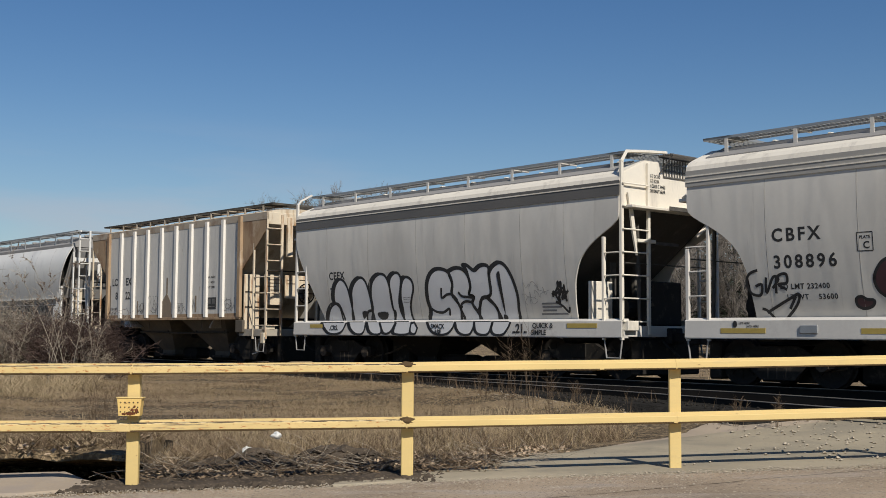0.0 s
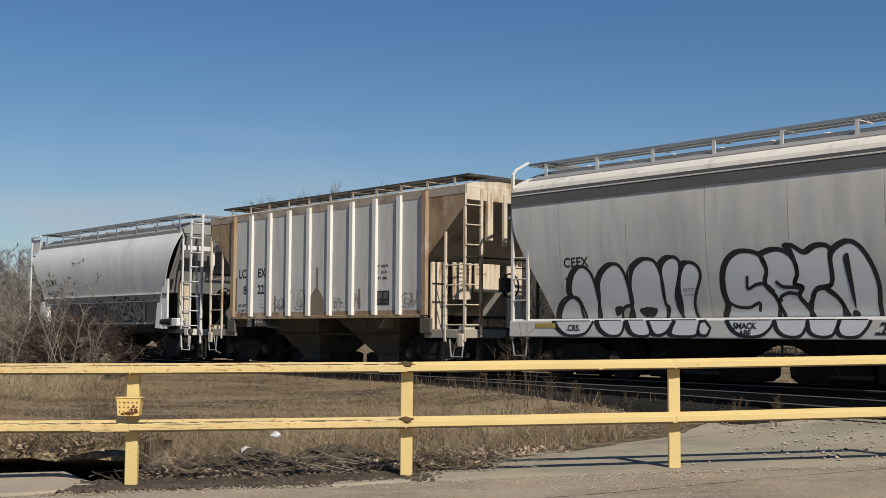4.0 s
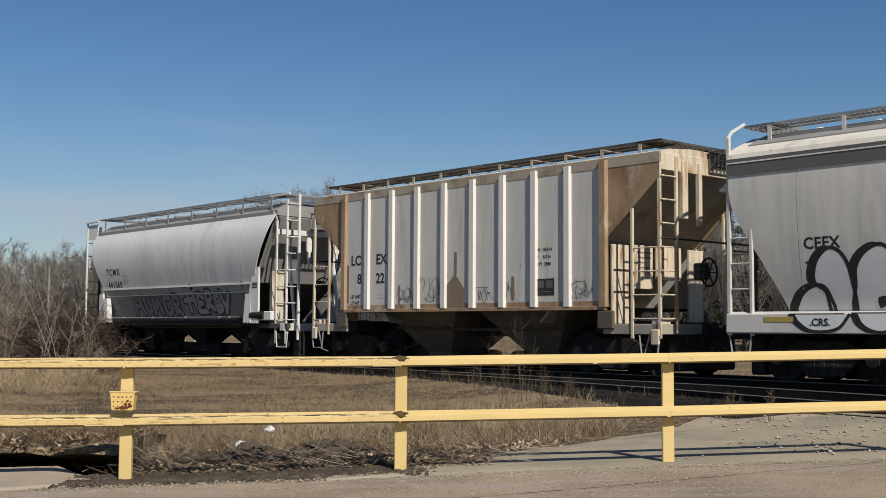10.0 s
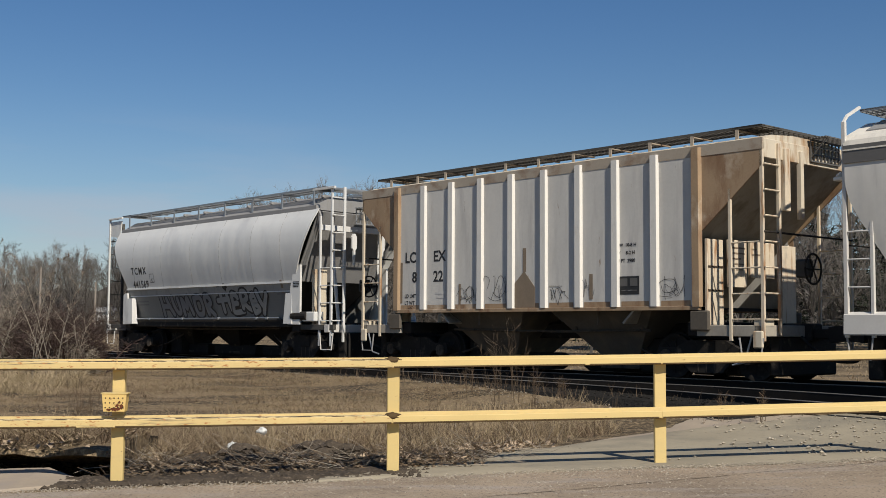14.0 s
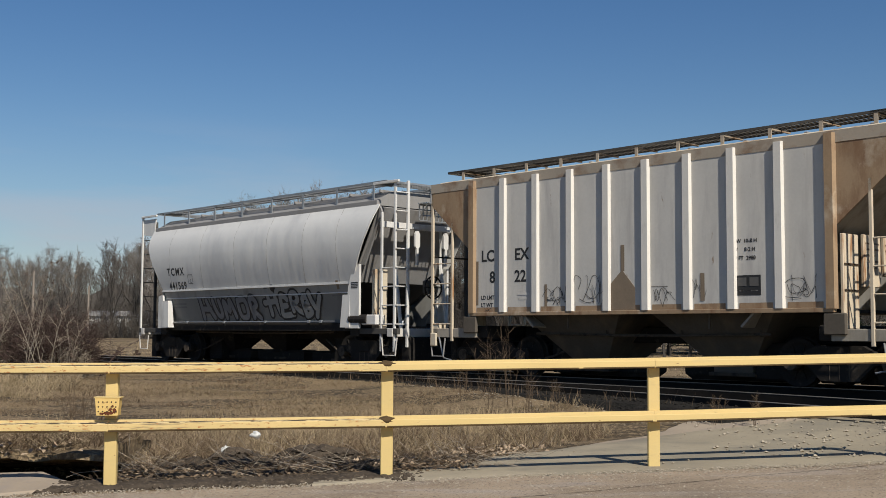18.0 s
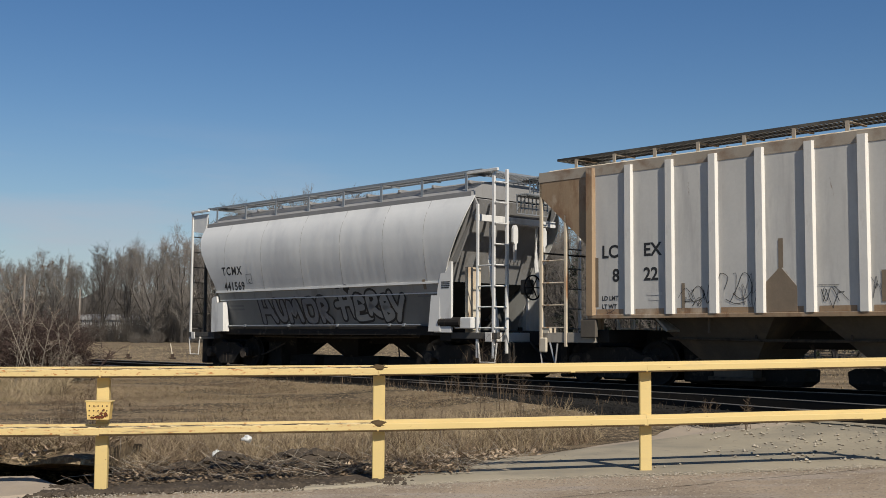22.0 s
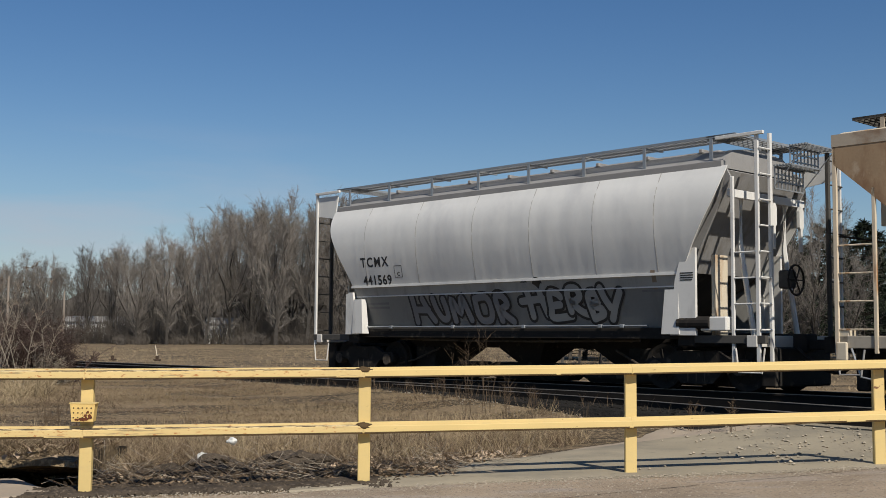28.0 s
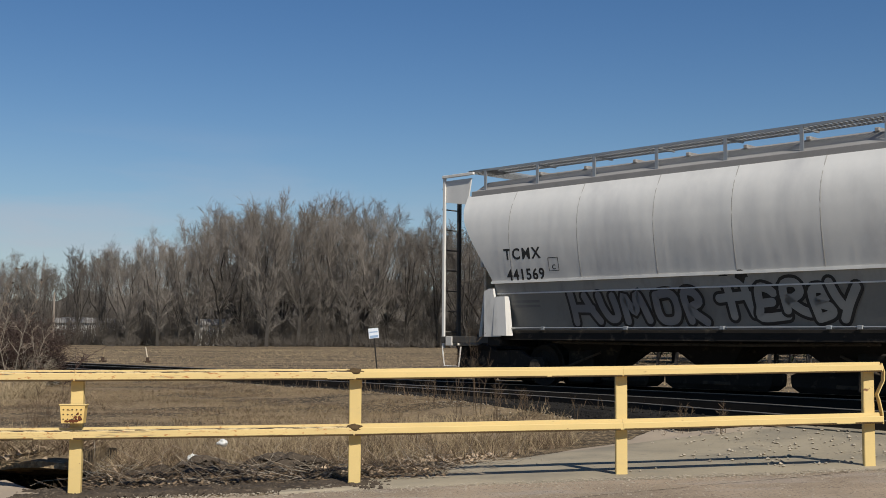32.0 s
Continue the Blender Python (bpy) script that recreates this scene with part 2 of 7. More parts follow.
M["lc_rib"] = surf("chalky_white_rib_paint", (0.69, 0.65, 0.575), 0.06, 25, 1.5, 0.6, stain=(0.55, 0.50, 0.43), stain_at=(0.58, 0.72), stain_scale=(6, 6, 1.2),
                   stain2=(0.25, 0.13, 0.07), stain2_at=(0.70, 0.74), stain2_scale=(8, 8, 3))
M["lc_rust"] = surf("rust_stained_tan_paint", (0.33, 0.225, 0.13), 0.16, 25, 1.2, 0.8, stain=(0.22, 0.125, 0.065), stain_at=(0.48, 0.62), stain_scale=(2, 2, 0.8),
                    stain2=(0.48, 0.38, 0.27), stain2_at=(0.55, 0.68), stain2_scale=(1.3, 2, 1))
M["lc_chord"] = surf("grimy_beige_top_rail_paint", (0.37, 0.31, 0.235), 0.1, 25, 1.5, 0.75, stain=(0.24, 0.16, 0.10), stain_at=(0.5, 0.66), stain_scale=(1.6, 2, 2))
M["lc_cream"] = surf("cream_paint_with_rust_streaks", (0.58, 0.50, 0.37), 0.08, 25, 1.5, 0.65, stain=(0.32, 0.18, 0.08), stain_at=(0.50, 0.66), stain_scale=(3, 3, 0.8))
M["lc_streak"] = surf("cream_paint_streaked_with_rust", (0.60, 0.50, 0.36), 0.08, 25, 1.5, 0.65, stain=(0.33, 0.17, 0.075), stain_at=(0.52, 0.64), stain_scale=(7, 7, 0.9),
                      stain2=(0.42, 0.36, 0.28), stain2_at=(0.55, 0.7), stain2_scale=(3, 3, 2))
M["lc_brown"] = surf("grimy_brown_hopper_paint", (0.115, 0.098, 0.077), 0.2, 20, 1.2, 0.85, stain=(0.17, 0.13, 0.09), stain_at=(0.5, 0.7), stain_scale=(2, 2, 1), gloss=0.12)
# grime, with the shade of the wagon ends darkened into the base colour
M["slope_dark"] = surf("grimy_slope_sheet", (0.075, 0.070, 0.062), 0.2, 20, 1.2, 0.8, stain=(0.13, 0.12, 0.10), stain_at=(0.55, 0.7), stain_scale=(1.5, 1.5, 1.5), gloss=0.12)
M["slope_grey"] = surf("dusty_grey_slope_sheet", (0.26, 0.25, 0.235), 0.12, 20, 1.2, 0.75, stain=(0.17, 0.15, 0.125), stain_at=(0.52, 0.7), stain_scale=(2, 2, 1))
M["grime"] = surf("greasy_black_running_gear", (0.026, 0.023, 0.020), 0.3, 30, 3, 0.75, stain=(0.085, 0.070, 0.052), stain_at=(0.58, 0.72), stain_scale=(5, 5, 5), gloss=0.12)
M["ink"] = surf("black_stencil_paint", (0.022, 0.021, 0.020), 0.1, 40, 4, 0.6, bump=0)
M["ink_worn"] = surf("faded_stencil_paint", (0.16, 0.155, 0.15), 0.1, 40, 4, 0.7, bump=0)
M["spray"] = surf("black_spray_paint", (0.016, 0.015, 0.015), 0.1, 30, 3, 0.55, bump=0)
M["chrome"] = surf("silver_spray_paint", (0.66, 0.65, 0.63), 0.05, 30, 1.5, 0.5, 0.0, bump=0)
M["pale_fill"] = surf("pale_grey_spray_paint", (0.27, 0.268, 0.25), 0.06, 30, 2, 0.6, bump=0)
M["fade_fill"] = surf("faded_blue_grey_spray_paint", (0.175, 0.175, 0.178), 0.06, 30, 2, 0.6, bump=0)
M["maroon"] = surf("dark_maroon_spray_paint", (0.05, 0.018, 0.022), 0.1, 30, 3, 0.5, bump=0)
M["ochre"] = surf("ochre_reflective_strip", (0.40, 0.29, 0.07), 0.1, 30, 3, 0.5, bump=0)
M["primer"] = surf("brown_patch_paint", (0.22, 0.165, 0.11), 0.15, 30, 3, 0.8, bump=0)
M["bark"] = surf("grey_brown_bark", (0.075, 0.067, 0.058), 0.25, 20, 3, 0.95, bump=0, random=0.35, gloss=0.12)
M["twig"] = surf("grey_brown_twigs", (0.220, 0.195, 0.168), 0.2, 3, 0.4, 0.95, bump=0, random=0.4, gloss=0.12)
M["farwood"] = surf("hazy_far_wood", (0.105, 0.095, 0.085), 0.3, 0.5, 0.08, 1.0, bump=0, stain=(0.065, 0.059, 0.053), stain_at=(0.45, 0.6), stain_scale=(1.1, 1.1, 0.12), space="World", gloss=0.12)
M["brush"] = surf("dull_brown_brush", (0.118, 0.102, 0.084), 0.25, 3, 0.3, 0.95, bump=0, gloss=0.12)
M["redtwig"] = surf("reddish_brown_twigs", (0.185, 0.142, 0.112), 0.25, 8, 1.0, 0.9, bump=0, gloss=0.12)
M["palestem"] = surf("pale_grey_dry_stems", (0.30, 0.255, 0.195), 0.25, 8, 1.0, 0.9, bump=0, gloss=0.12)
M["darktwig"] = surf("dark_maroon_twigs", (0.085, 0.058, 0.048), 0.25, 8, 1.0, 0.9, bump=0, gloss=0.12)
M["litterleaf"] = surf("pale_tan_dead_leaves", (0.36, 0.27, 0.18), 0.35, 20, 3, 0.9, bump=0, gloss=0.12)
M["straw"] = surf("dry_straw_grass", (0.33, 0.255, 0.155), 0.3, 6, 0.8, 0.9, bump=0, space="World", gloss=0.12)
M["turf"] = surf("short_brown_turf", (0.245, 0.184, 0.112), 0.3, 6, 0.5, 0.95, bump=0, space="World", gloss=0.12)
M["weed"] = surf("dry_brown_weeds", (0.155, 0.11, 0.07), 0.3, 8, 1.2, 0.9, bump=0, space="World", gloss=0.12)
M["leaf"] = surf("dead_leaves", (0.23, 0.165, 0.105), 0.3, 20, 3, 0.9, bump=0, random=0.4, gloss=0.12)
M["needle"] = surf("dark_evergreen_foliage", (0.028, 0.036, 0.022), 0.3, 8, 1.0, 0.9, bump=0, gloss=0.12)
M["white"] = surf("white_plastic_litter", (0.62, 0.61, 0.56), 0.05, 20, 3, 0.5)
M["sign"] = surf("faded_white_sign_paint", (0.66, 0.69, 0.72), 0.05, 30, 3, 0.5)
M["signbar"] = surf("pale_blue_sign_print", (0.25, 0.36, 0.50), 0.1, 30, 3, 0.6)
M["shed"] = surf("white_shed_siding", (0.62, 0.61, 0.58), 0.06, 20, 1, 0.8)
M["wood_pole"] = surf("weathered_pole_wood", (0.24, 0.20, 0.16), 0.15, 20, 2, 0.9)


# ---- mesh helpers ----
def part(name, bm, material, parent=None, label="", smooth=False):
    me = bpy.data.meshes.new(name)
    bmesh.ops.recalc_face_normals(bm, faces=bm.faces[:])
    bm.to_mesh(me)
    bm.free()
    me.materials.append(M[material] if isinstance(material, str) else material)
    if smooth:
        me.shade_smooth()
        me.set_sharp_from_angle(angle=radians(38))
    ob = new(name, me)
    if parent is not None:
        ob.parent = parent
    if label:
        tagged(ob, label=label)
    return ob


def again(src, parent, m=None, label=""):
    """Another piece on the same mesh."""
    ob = new(src.name.split(".")[0], src.data)
    ob.parent = parent
    if m is not None:
        ob.matrix_basis = m
    if label:
        tagged(ob, label=label)
    return ob


def box(bm, x0, x1, y0, y1, z0, z1, bevel=0.0):
    r = bmesh.ops.create_cube(bm, size=1, matrix=Matrix.Translation(((x0 + x1) / 2, (y0 + y1) / 2, (z0 + z1) / 2)) @ Matrix.Diagonal((x1 - x0, y1 - y0, z1 - z0, 1)))
    if bevel:
        es = list({e for v in r["verts"] for e in v.link_edges})
        bmesh.ops.bevel(bm, geom=es, offset=bevel, segments=1, affect="EDGES")
    return bm


def tube(bm, pts, r0, r1=None, n=6):
    """A round bar through the points, tapering from r0 to r1."""
    r1 = r0 if r1 is None else r1
    rings = []
    k = len(pts)
    for i, p in enumerate(pts):
        a, b = Vector(pts[max(0, i - 1)]), Vector(pts[min(k - 1, i + 1)])
        q = (b - a).normalized().to_track_quat("Z", "Y")
        r = r0 + (r1 - r0) * i / (k - 1)
        rings.append([bm.verts.new(Vector(p) + q @ Vector((math.cos(2 * math.pi * j / n) * r, math.sin(2 * math.pi * j / n) * r, 0))) for j in range(n)])
    for A, B in zip(rings, rings[1:]):
        for j in range(n):
            bm.faces.new((A[j], A[(j + 1) % n], B[(j + 1) % n], B[j]))
    bm.faces.new(rings[0][::-1])
    bm.faces.new(rings[-1])
    return bm


def prism(bm, outline, y0, y1):
    """The outline, of (x, z), drawn out from y0 to y1."""
    A = [bm.verts.new((x, y0, z)) for x, z in outline]
    B = [bm.verts.new((x, y1, z)) for x, z in outline]
    k = len(A)
    bm.faces.new(A)
    bm.faces.new(B[::-1])
    for i in range(k):
        bm.faces.new((A[i], B[i], B[(i + 1) % k], A[(i + 1) % k]))
    return bm


def loft(bm, rings):
    """A closed skin through rings of as many points each."""
    R = [[bm.verts.new(p) for p in r] for r in rings]
    n = len(R[0])
    for A, B in zip(R, R[1:]):
        for j in range(n):
            bm.faces.new((A[j], A[(j + 1) % n], B[(j + 1) % n], B[j]))
    bm.faces.new(R[0][::-1])
    bm.faces.new(R[-1])
    return bm


def thing(name, m, label, category, group=""):
    ob = new(name)
    ob.matrix_basis = m
    ob.empty_display_size = 0.2
    return tagged(ob, label=label, category=category, group=group)

# ---- ground ----
TRACK = radians(-47.8)
ALONG = Vector((math.cos(TRACK), math.sin(TRACK), 0))
ACROSS = Vector((-math.sin(TRACK), math.cos(TRACK), 0))
RAIL_TOP = 0.60
CENTRE = 18.9       # from the camera to the middle of the track, across it


def step(a, b, x):
    t = min(1, max(0, (x - a) / (b - a)))
    return t * t * (3 - 2 * t)


def fence_y(x):
    return 12.48 + 0.148 * x


def ground_z(x, y):
    q = ACROSS.x * x + ACROSS.y * y
    near = max(-0.15, min(0.13, -0.035 + 0.022 * (x + 0.6)))
    z = near + (0.36 - near) * max(step(13.5, 16.6, q), 0.85 * step(16, 30, y))
    z += 0.40 * step(22, 75, q)
    back = y - fence_y(x)
    # ditch behind the fence
    z -= (0.16 + 0.22 * step(-6.0, -4.0, x)) * step(-3.5, -3.75, x) * step(0.35, 0.9, back) * step(2.9, 2.4, back)
    if back > 0.3 and q < 15.5:
        z += 0.05 * noise.noise((x * 0.8, y * 0.8, 0)) * step(0.3, 1.0, back) * step(1.6, 0.6, x)
    if y > 16:
        z += 0.06 * noise.noise((x * 0.13, y * 0.13, 3)) * step(16, 25, y)
    return z


def sheet(name, xs, ys, mat, fz, inside=None):
    verts = [(x, y, fz(x, y)) for y in ys for x in xs]
    w = len(xs)
    faces = []
    for j in range(len(ys) - 1):
        for i in range(w - 1):
            if inside is None or inside((xs[i] + xs[i + 1]) / 2, (ys[j] + ys[j + 1]) / 2):
                faces.append((j * w + i, j * w + i + 1, (j + 1) * w + i + 1, (j + 1) * w + i))
    me = bpy.data.meshes.new(name)
    me.from_pydata(verts, [], faces)
    me.materials.append(M[mat])
    me.shade_smooth()
    return new(name, me)


def spaced(fine0, fine1, stepsize, far, grow=1.35):
    xs = list(np.arange(fine0, fine1 + 1e-6, stepsize))
    s, a = stepsize, fine1
    right = []
    while a < far:
        s *= grow
        a += s
        right.append(a)
    s, a = stepsize, fine0
    left = []
    while a > -far:
        s *= grow
        a -= s
        left.append(a)
    return [float(v) for v in left[::-1] + xs + right]


ground = tagged(sheet("ground", spaced(-14, 16, 0.3, 1800), spaced(8, 40, 0.3, 1800), "soil", ground_z), "dry brown turf field rising gently to the railway", "ground", kind="structure")


def road_edge(x):
    return fence_y(x) - 0.38 + 0.1 * noise.noise((x * 0.9, 0, 5)) + 0.15 * step(-1.2, 0.4, x)


def road_z(x, y):
    return ground_z(x, y) + 0.012


def across(x, y):
    return ACROSS.x * x + ACROSS.y * y


def slab_edge(x):
    return road_edge(x) + 1.25 * max(0, x + 0.6) - (9 if x < -0.6 else 0)


rxs = [float(v) for v in np.arange(-13, 15.01, 0.25)]
bmr = bmesh.new()
rows_ = []
for s in [0, 0.25, 0.5, 1, 1.5, 2, 3, 4, 6, 9, 13, 18, 24]:
    rows_.append([bmr.verts.new((x, road_edge(x) - s, road_z(x, road_edge(x) - s) - (0.02 if s == 0 else 0))) for x in rxs])
for A, B in zip(rows_, rows_[1:]):
    for i in range(len(rxs) - 1):
        bmr.faces.new((B[i], B[i + 1], A[i + 1], A[i]))
tagged(part("road", bmr, "road", smooth=True), "worn grey-brown asphalt road with loose grit", "road", kind="structure")

# concrete apron from the road back to the track
bma = bmesh.new()
cols = []
for i in range(49):
    x = -1.3 + i * 0.25
    y0 = road_edge(x) - 0.12
    qmax = 17.4
    ymax = min(17.2, (qmax - ACROSS.x * x) / ACROSS.y)
    # the edge of the slab swings back from the road
    y1 = min(ymax, y0 + 0.30 + 0.95 * max(0, x + 1.0) + 0.22 * noise.noise((x * 1.3, 4, 0)) * step(-1.3, 0.0, x))
    col = []
    for j in range(13):
        y = y0 + (y1 - y0) * j / 12
        col.append(bma.verts.new((x, y, ground_z(x, y) + 0.026 - (0.08 if j == 12 else 0) - (0.03 if j == 0 else 0))))
    cols.append(col)
for A, B in zip(cols, cols[1:]):
    for j in range(12):
        bma.faces.new((A[j], B[j], B[j + 1], A[j + 1]))
tagged(part("pavement", bma, "concrete", smooth=True), "weathered grey concrete apron strewn with limestone chips", "pavement", kind="structure")

bmg = bmesh.new()
cols = []
for i in range(37):
    x = -0.2 + i * 0.25
    y0 = road_edge(x) + 0.2
    y1 = min((15.6 - ACROSS.x * x) / ACROSS.y, y0 + 1.25 * max(0.05, x + 0.4) + 0.35 * noise.noise((x * 1.1, 9, 0)))
    y0 = min(y0, y1 - 0.05)
    cols.append([bmg.verts.new((x, y0 + (y1 - y0) * j / 10, ground_z(x, y0 + (y1 - y0) * j / 10) + (0.012 if 0 < j < 10 else -0.03))) for j in range(11)])
for A, B in zip(cols, cols[1:]):
    for j in range(10):
        bmg.faces.new((A[j], B[j], B[j + 1], A[j + 1]))
tagged(part("gravel_patch", bmg, "paleconcrete", smooth=True), "gritty tan earth between the apron and the ballast", "ground", kind="structure")


# ---- railway ----
def on_track(l, v, z):
    return ALONG * l + ACROSS * (CENTRE + v) + Vector((0, 0, z))


def track_mesh(bm, v0, v1, z0, z1, l0, l1, n=1, taper=0.0):
    for i in range(n):
        a, b = l0 + (l1 - l0) * i / n, l0 + (l1 - l0) * (i + 1) / n
        vs = [bm.verts.new(on_track(l, v, z)) for l in (a, b) for v, z in ((v0 - taper, z0), (v1 + taper, z0), (v1, z1), (v0, z1))]
        for f in ((3, 2, 6, 7), (0, 3, 7, 4), (1, 5, 6, 2), (0, 4, 5, 1), (0, 1, 2, 3), (4, 7, 6, 5)):
            bm.faces.new([vs[k] for k in f])


def lerp_table(tab, z):
    if z <= tab[0][0]:
        return tab[0][1]
    for (a, u), (b, w) in zip(tab, tab[1:]):
        if z <= b:
            return u + (w - u) * (z - a) / (b - a)
    return tab[-1][1]


# the bed's black colour carries the shadow under the wagons
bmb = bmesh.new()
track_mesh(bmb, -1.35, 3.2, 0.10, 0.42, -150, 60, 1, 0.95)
tagged(part("ballast", bmb, "ballast"), "ballast bed under the rails, blackened to stand for train shade", "ballast bed", kind="structure")
for v in (-0.7525, 0.7525):
    bmt = bmesh.new()
    track_mesh(bmt, v - 0.07, v + 0.07, 0.428, 0.445, -150, 60)
    track_mesh(bmt, v - 0.012, v + 0.012, 0.44, 0.57, -150, 60)
    track_mesh(bmt, v - 0.035, v + 0.035, 0.56, 0.588, -150, 60)
    rail = tagged(part("rail", bmt, "railside"), "steel rail with a worn bright top on timber ties", "rail", "rails of the track", "structure")
    bmt = bmesh.new()
    track_mesh(bmt, v - 0.033, v + 0.033, 0.588, 0.60, -150, 60)
    part("rail_head", bmt, "steel", rail)


# the diverging siding beside the main track
def siding_edge(l):
    e = max(-4.2, -1.75 - 0.222 * max(0.0, l + 20.5))
    return min(-1.32, e + 0.9 * max(0.0, l + 10.2))


# near shoulder in the same shadow-black colour
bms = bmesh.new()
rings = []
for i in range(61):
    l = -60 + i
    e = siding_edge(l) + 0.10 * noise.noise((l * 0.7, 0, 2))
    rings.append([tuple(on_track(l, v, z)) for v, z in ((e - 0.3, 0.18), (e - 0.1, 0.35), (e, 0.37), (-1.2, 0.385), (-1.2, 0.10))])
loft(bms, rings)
tagged(part("siding_ballast", bms, "ballast"), "bed of the diverging siding, blackened to stand for train shade", "ballast bed", kind="structure")


def siding_rail(table, head):
    bmt, bmh = bmesh.new(), bmesh.new()
    ls = [-60, -30, -24, -20, -17, -14.5, -12, -10, -8.6, -5, 0, 6]
    pts = [(l, lerp_table(table, l)) for l in ls if l >= table[0][0]]
    loft(bmt, [[tuple(on_track(l, v + a, z)) for a, z in ((-0.03, 0.34), (-0.03, head - 0.012), (0.03, head - 0.012), (0.03, 0.34))] for l, v in pts])
    loft(bmh, [[tuple(on_track(l, v + a, z)) for a, z in ((-0.033, head - 0.012), (-0.033, head - 0.006), (-0.026, head), (0.026, head), (0.033, head - 0.006), (0.033, head - 0.012))] for l, v in pts])
    r = tagged(part("rail", bmt, "railside"), "thin worn rail of the diverging siding", "rail", "rails of the track", "structure")
    part("rail_head", bmh, "steel", r)


siding_rail([(-60, -1.55), (-13, -1.55), (-10.8, -1.8), (-8.0, -2.35), (6, -3.2)], 0.525)
siding_rail([(-20, -1.55), (-18, -1.75), (-12.6, -2.6), (-9.1, -3.55), (6, -4.4)], 0.48)

# ---- the train ----
# seconds, metres that the train has gone along the track
SHIFT = [
    (0, -29.661), (0.5, -28.422), (1, -27.217), (1.5, -26.069), (2, -24.999), (2.5, -23.996), (3, -23.053), (3.5, -22.188),
    (5.5, -19.372), (6, -18.808), (6.5, -18.307), (7, -17.838), (7.5, -17.416), (8, -17.038), (8.5, -16.695), (9, -16.390),
    (9.5, -16.117), (10, -15.869), (10.5, -15.620), (11, -15.331), (11.5, -15.021), (12, -14.717), (12.5, -14.418), (13, -14.108),
    (13.5, -13.797), (14, -13.482), (14.5, -13.160), (16.5, -11.812), (17, -11.459), (17.5, -11.089), (18, -10.712), (18.5, -10.317),
    (19, -9.907), (19.5, -9.489), (20, -9.054), (20.5, -8.595), (21, -8.122), (21.5, -7.635), (22, -7.138), (22.5, -6.612),
    (23, -6.075), (23.5, -5.529), (24, -4.972), (24.5, -4.416), (25, -3.855), (25.5, -3.285), (27.5, -0.948), (28, -0.380),
    (28.5, 0.180), (29, 0.732), (29.5, 1.324), (30, 1.955), (30.5, 2.593), (31, 3.245), (31.5, 3.903), (32, 4.565),
]


def skin(bm, width, reach, z0, z1, sign, nz=14, nx=24, thick=0.03, reach_left=None):
    """A curved side sheet: half-width and reach along the car are tables by height."""
    outer, inner = [], []
    for j in range(nz + 1):
        z = z0 + (z1 - z0) * j / nz
        w, e = lerp_table(width, z), lerp_table(reach, z)
        e0 = lerp_table(reach_left or reach, z)
        outer.append([bm.verts.new((-e0 + (e0 + e) * i / nx, sign * w, z)) for i in range(nx + 1)])
        inner.append([bm.verts.new((-e0 + (e0 + e) * i / nx, sign * (w - thick), z)) for i in range(nx + 1)])
    for j in range(nz):
        for i in range(nx):
            bm.faces.new((outer[j][i], outer[j][i + 1], outer[j + 1][i + 1], outer[j + 1][i]))
            bm.faces.new((inner[j][i], inner[j + 1][i], inner[j + 1][i + 1], inner[j][i + 1]))
        for c in (0, nx):
            bm.faces.new((outer[j][c], outer[j + 1][c], inner[j + 1][c], inner[j][c]))
    for r in (0, nz):
        for i in range(nx):
            bm.faces.new((outer[r][i], inner[r][i], inner[r][i + 1], outer[r][i + 1]))
    return bm


def smooth_table(tab, n=24):
    """The table drawn out to a smooth curve."""
    z0, z1 = tab[0][0], tab[-1][0]
    pts = []
    for i in range(n + 1):
        z = z0 + (z1 - z0) * i / n
        h = (z1 - z0) / n * 1.5
        pts.append((z, (lerp_table(tab, z - h) + 2 * lerp_table(tab, z) + lerp_table(tab, z + h)) / 4))
    return pts


def letters(text, size, gap=1.0):
    """Vertices and faces of a line of lettering, by the built-in font."""
    cu = bpy.data.curves.new("lettering", "FONT")
    cu.body, cu.size, cu.space_character, cu.resolution_u, cu.offset = text, size, gap, 3, size * 0.026
    ob = bpy.data.objects.new("lettering", cu)
    scene.collection.objects.link(ob)
    me = bpy.data.meshes.new_from_object(ob.evaluated_get(bpy.context.evaluated_depsgraph_get()))
    vs, fs = [tuple(v.co) for v in me.vertices], [tuple(p.vertices) for p in me.polygons]
    bpy.data.objects.remove(ob)
    bpy.data.curves.remove(cu)
    bpy.data.meshes.remove(me)
    return vs, fs


def stencil(name, text, x, z, size, car, width, mat="ink", proud=0.002, label="", gap=1.0, stretch=1.0, end=None):
    """Lettering painted on a car's near side at x, z (its lower left corner), or on its end plane."""
    vs, fs = letters(text, size, gap)
    out = []
    for vx, vy, _ in vs:
        zz = z + vy
        if end is None:
            out.append((x + vx * stretch, -(lerp_table(width, zz) + proud), zz))
        else:
            out.append((end + 0.006, x + vx * stretch, zz))
    me = bpy.data.meshes.new(name)
    me.from_pydata(out, [], fs)
    me.materials.append(M[mat])
    ob = new(name, me)
    ob.parent = car
    if label:
        tagged(ob, label=label)
    return ob


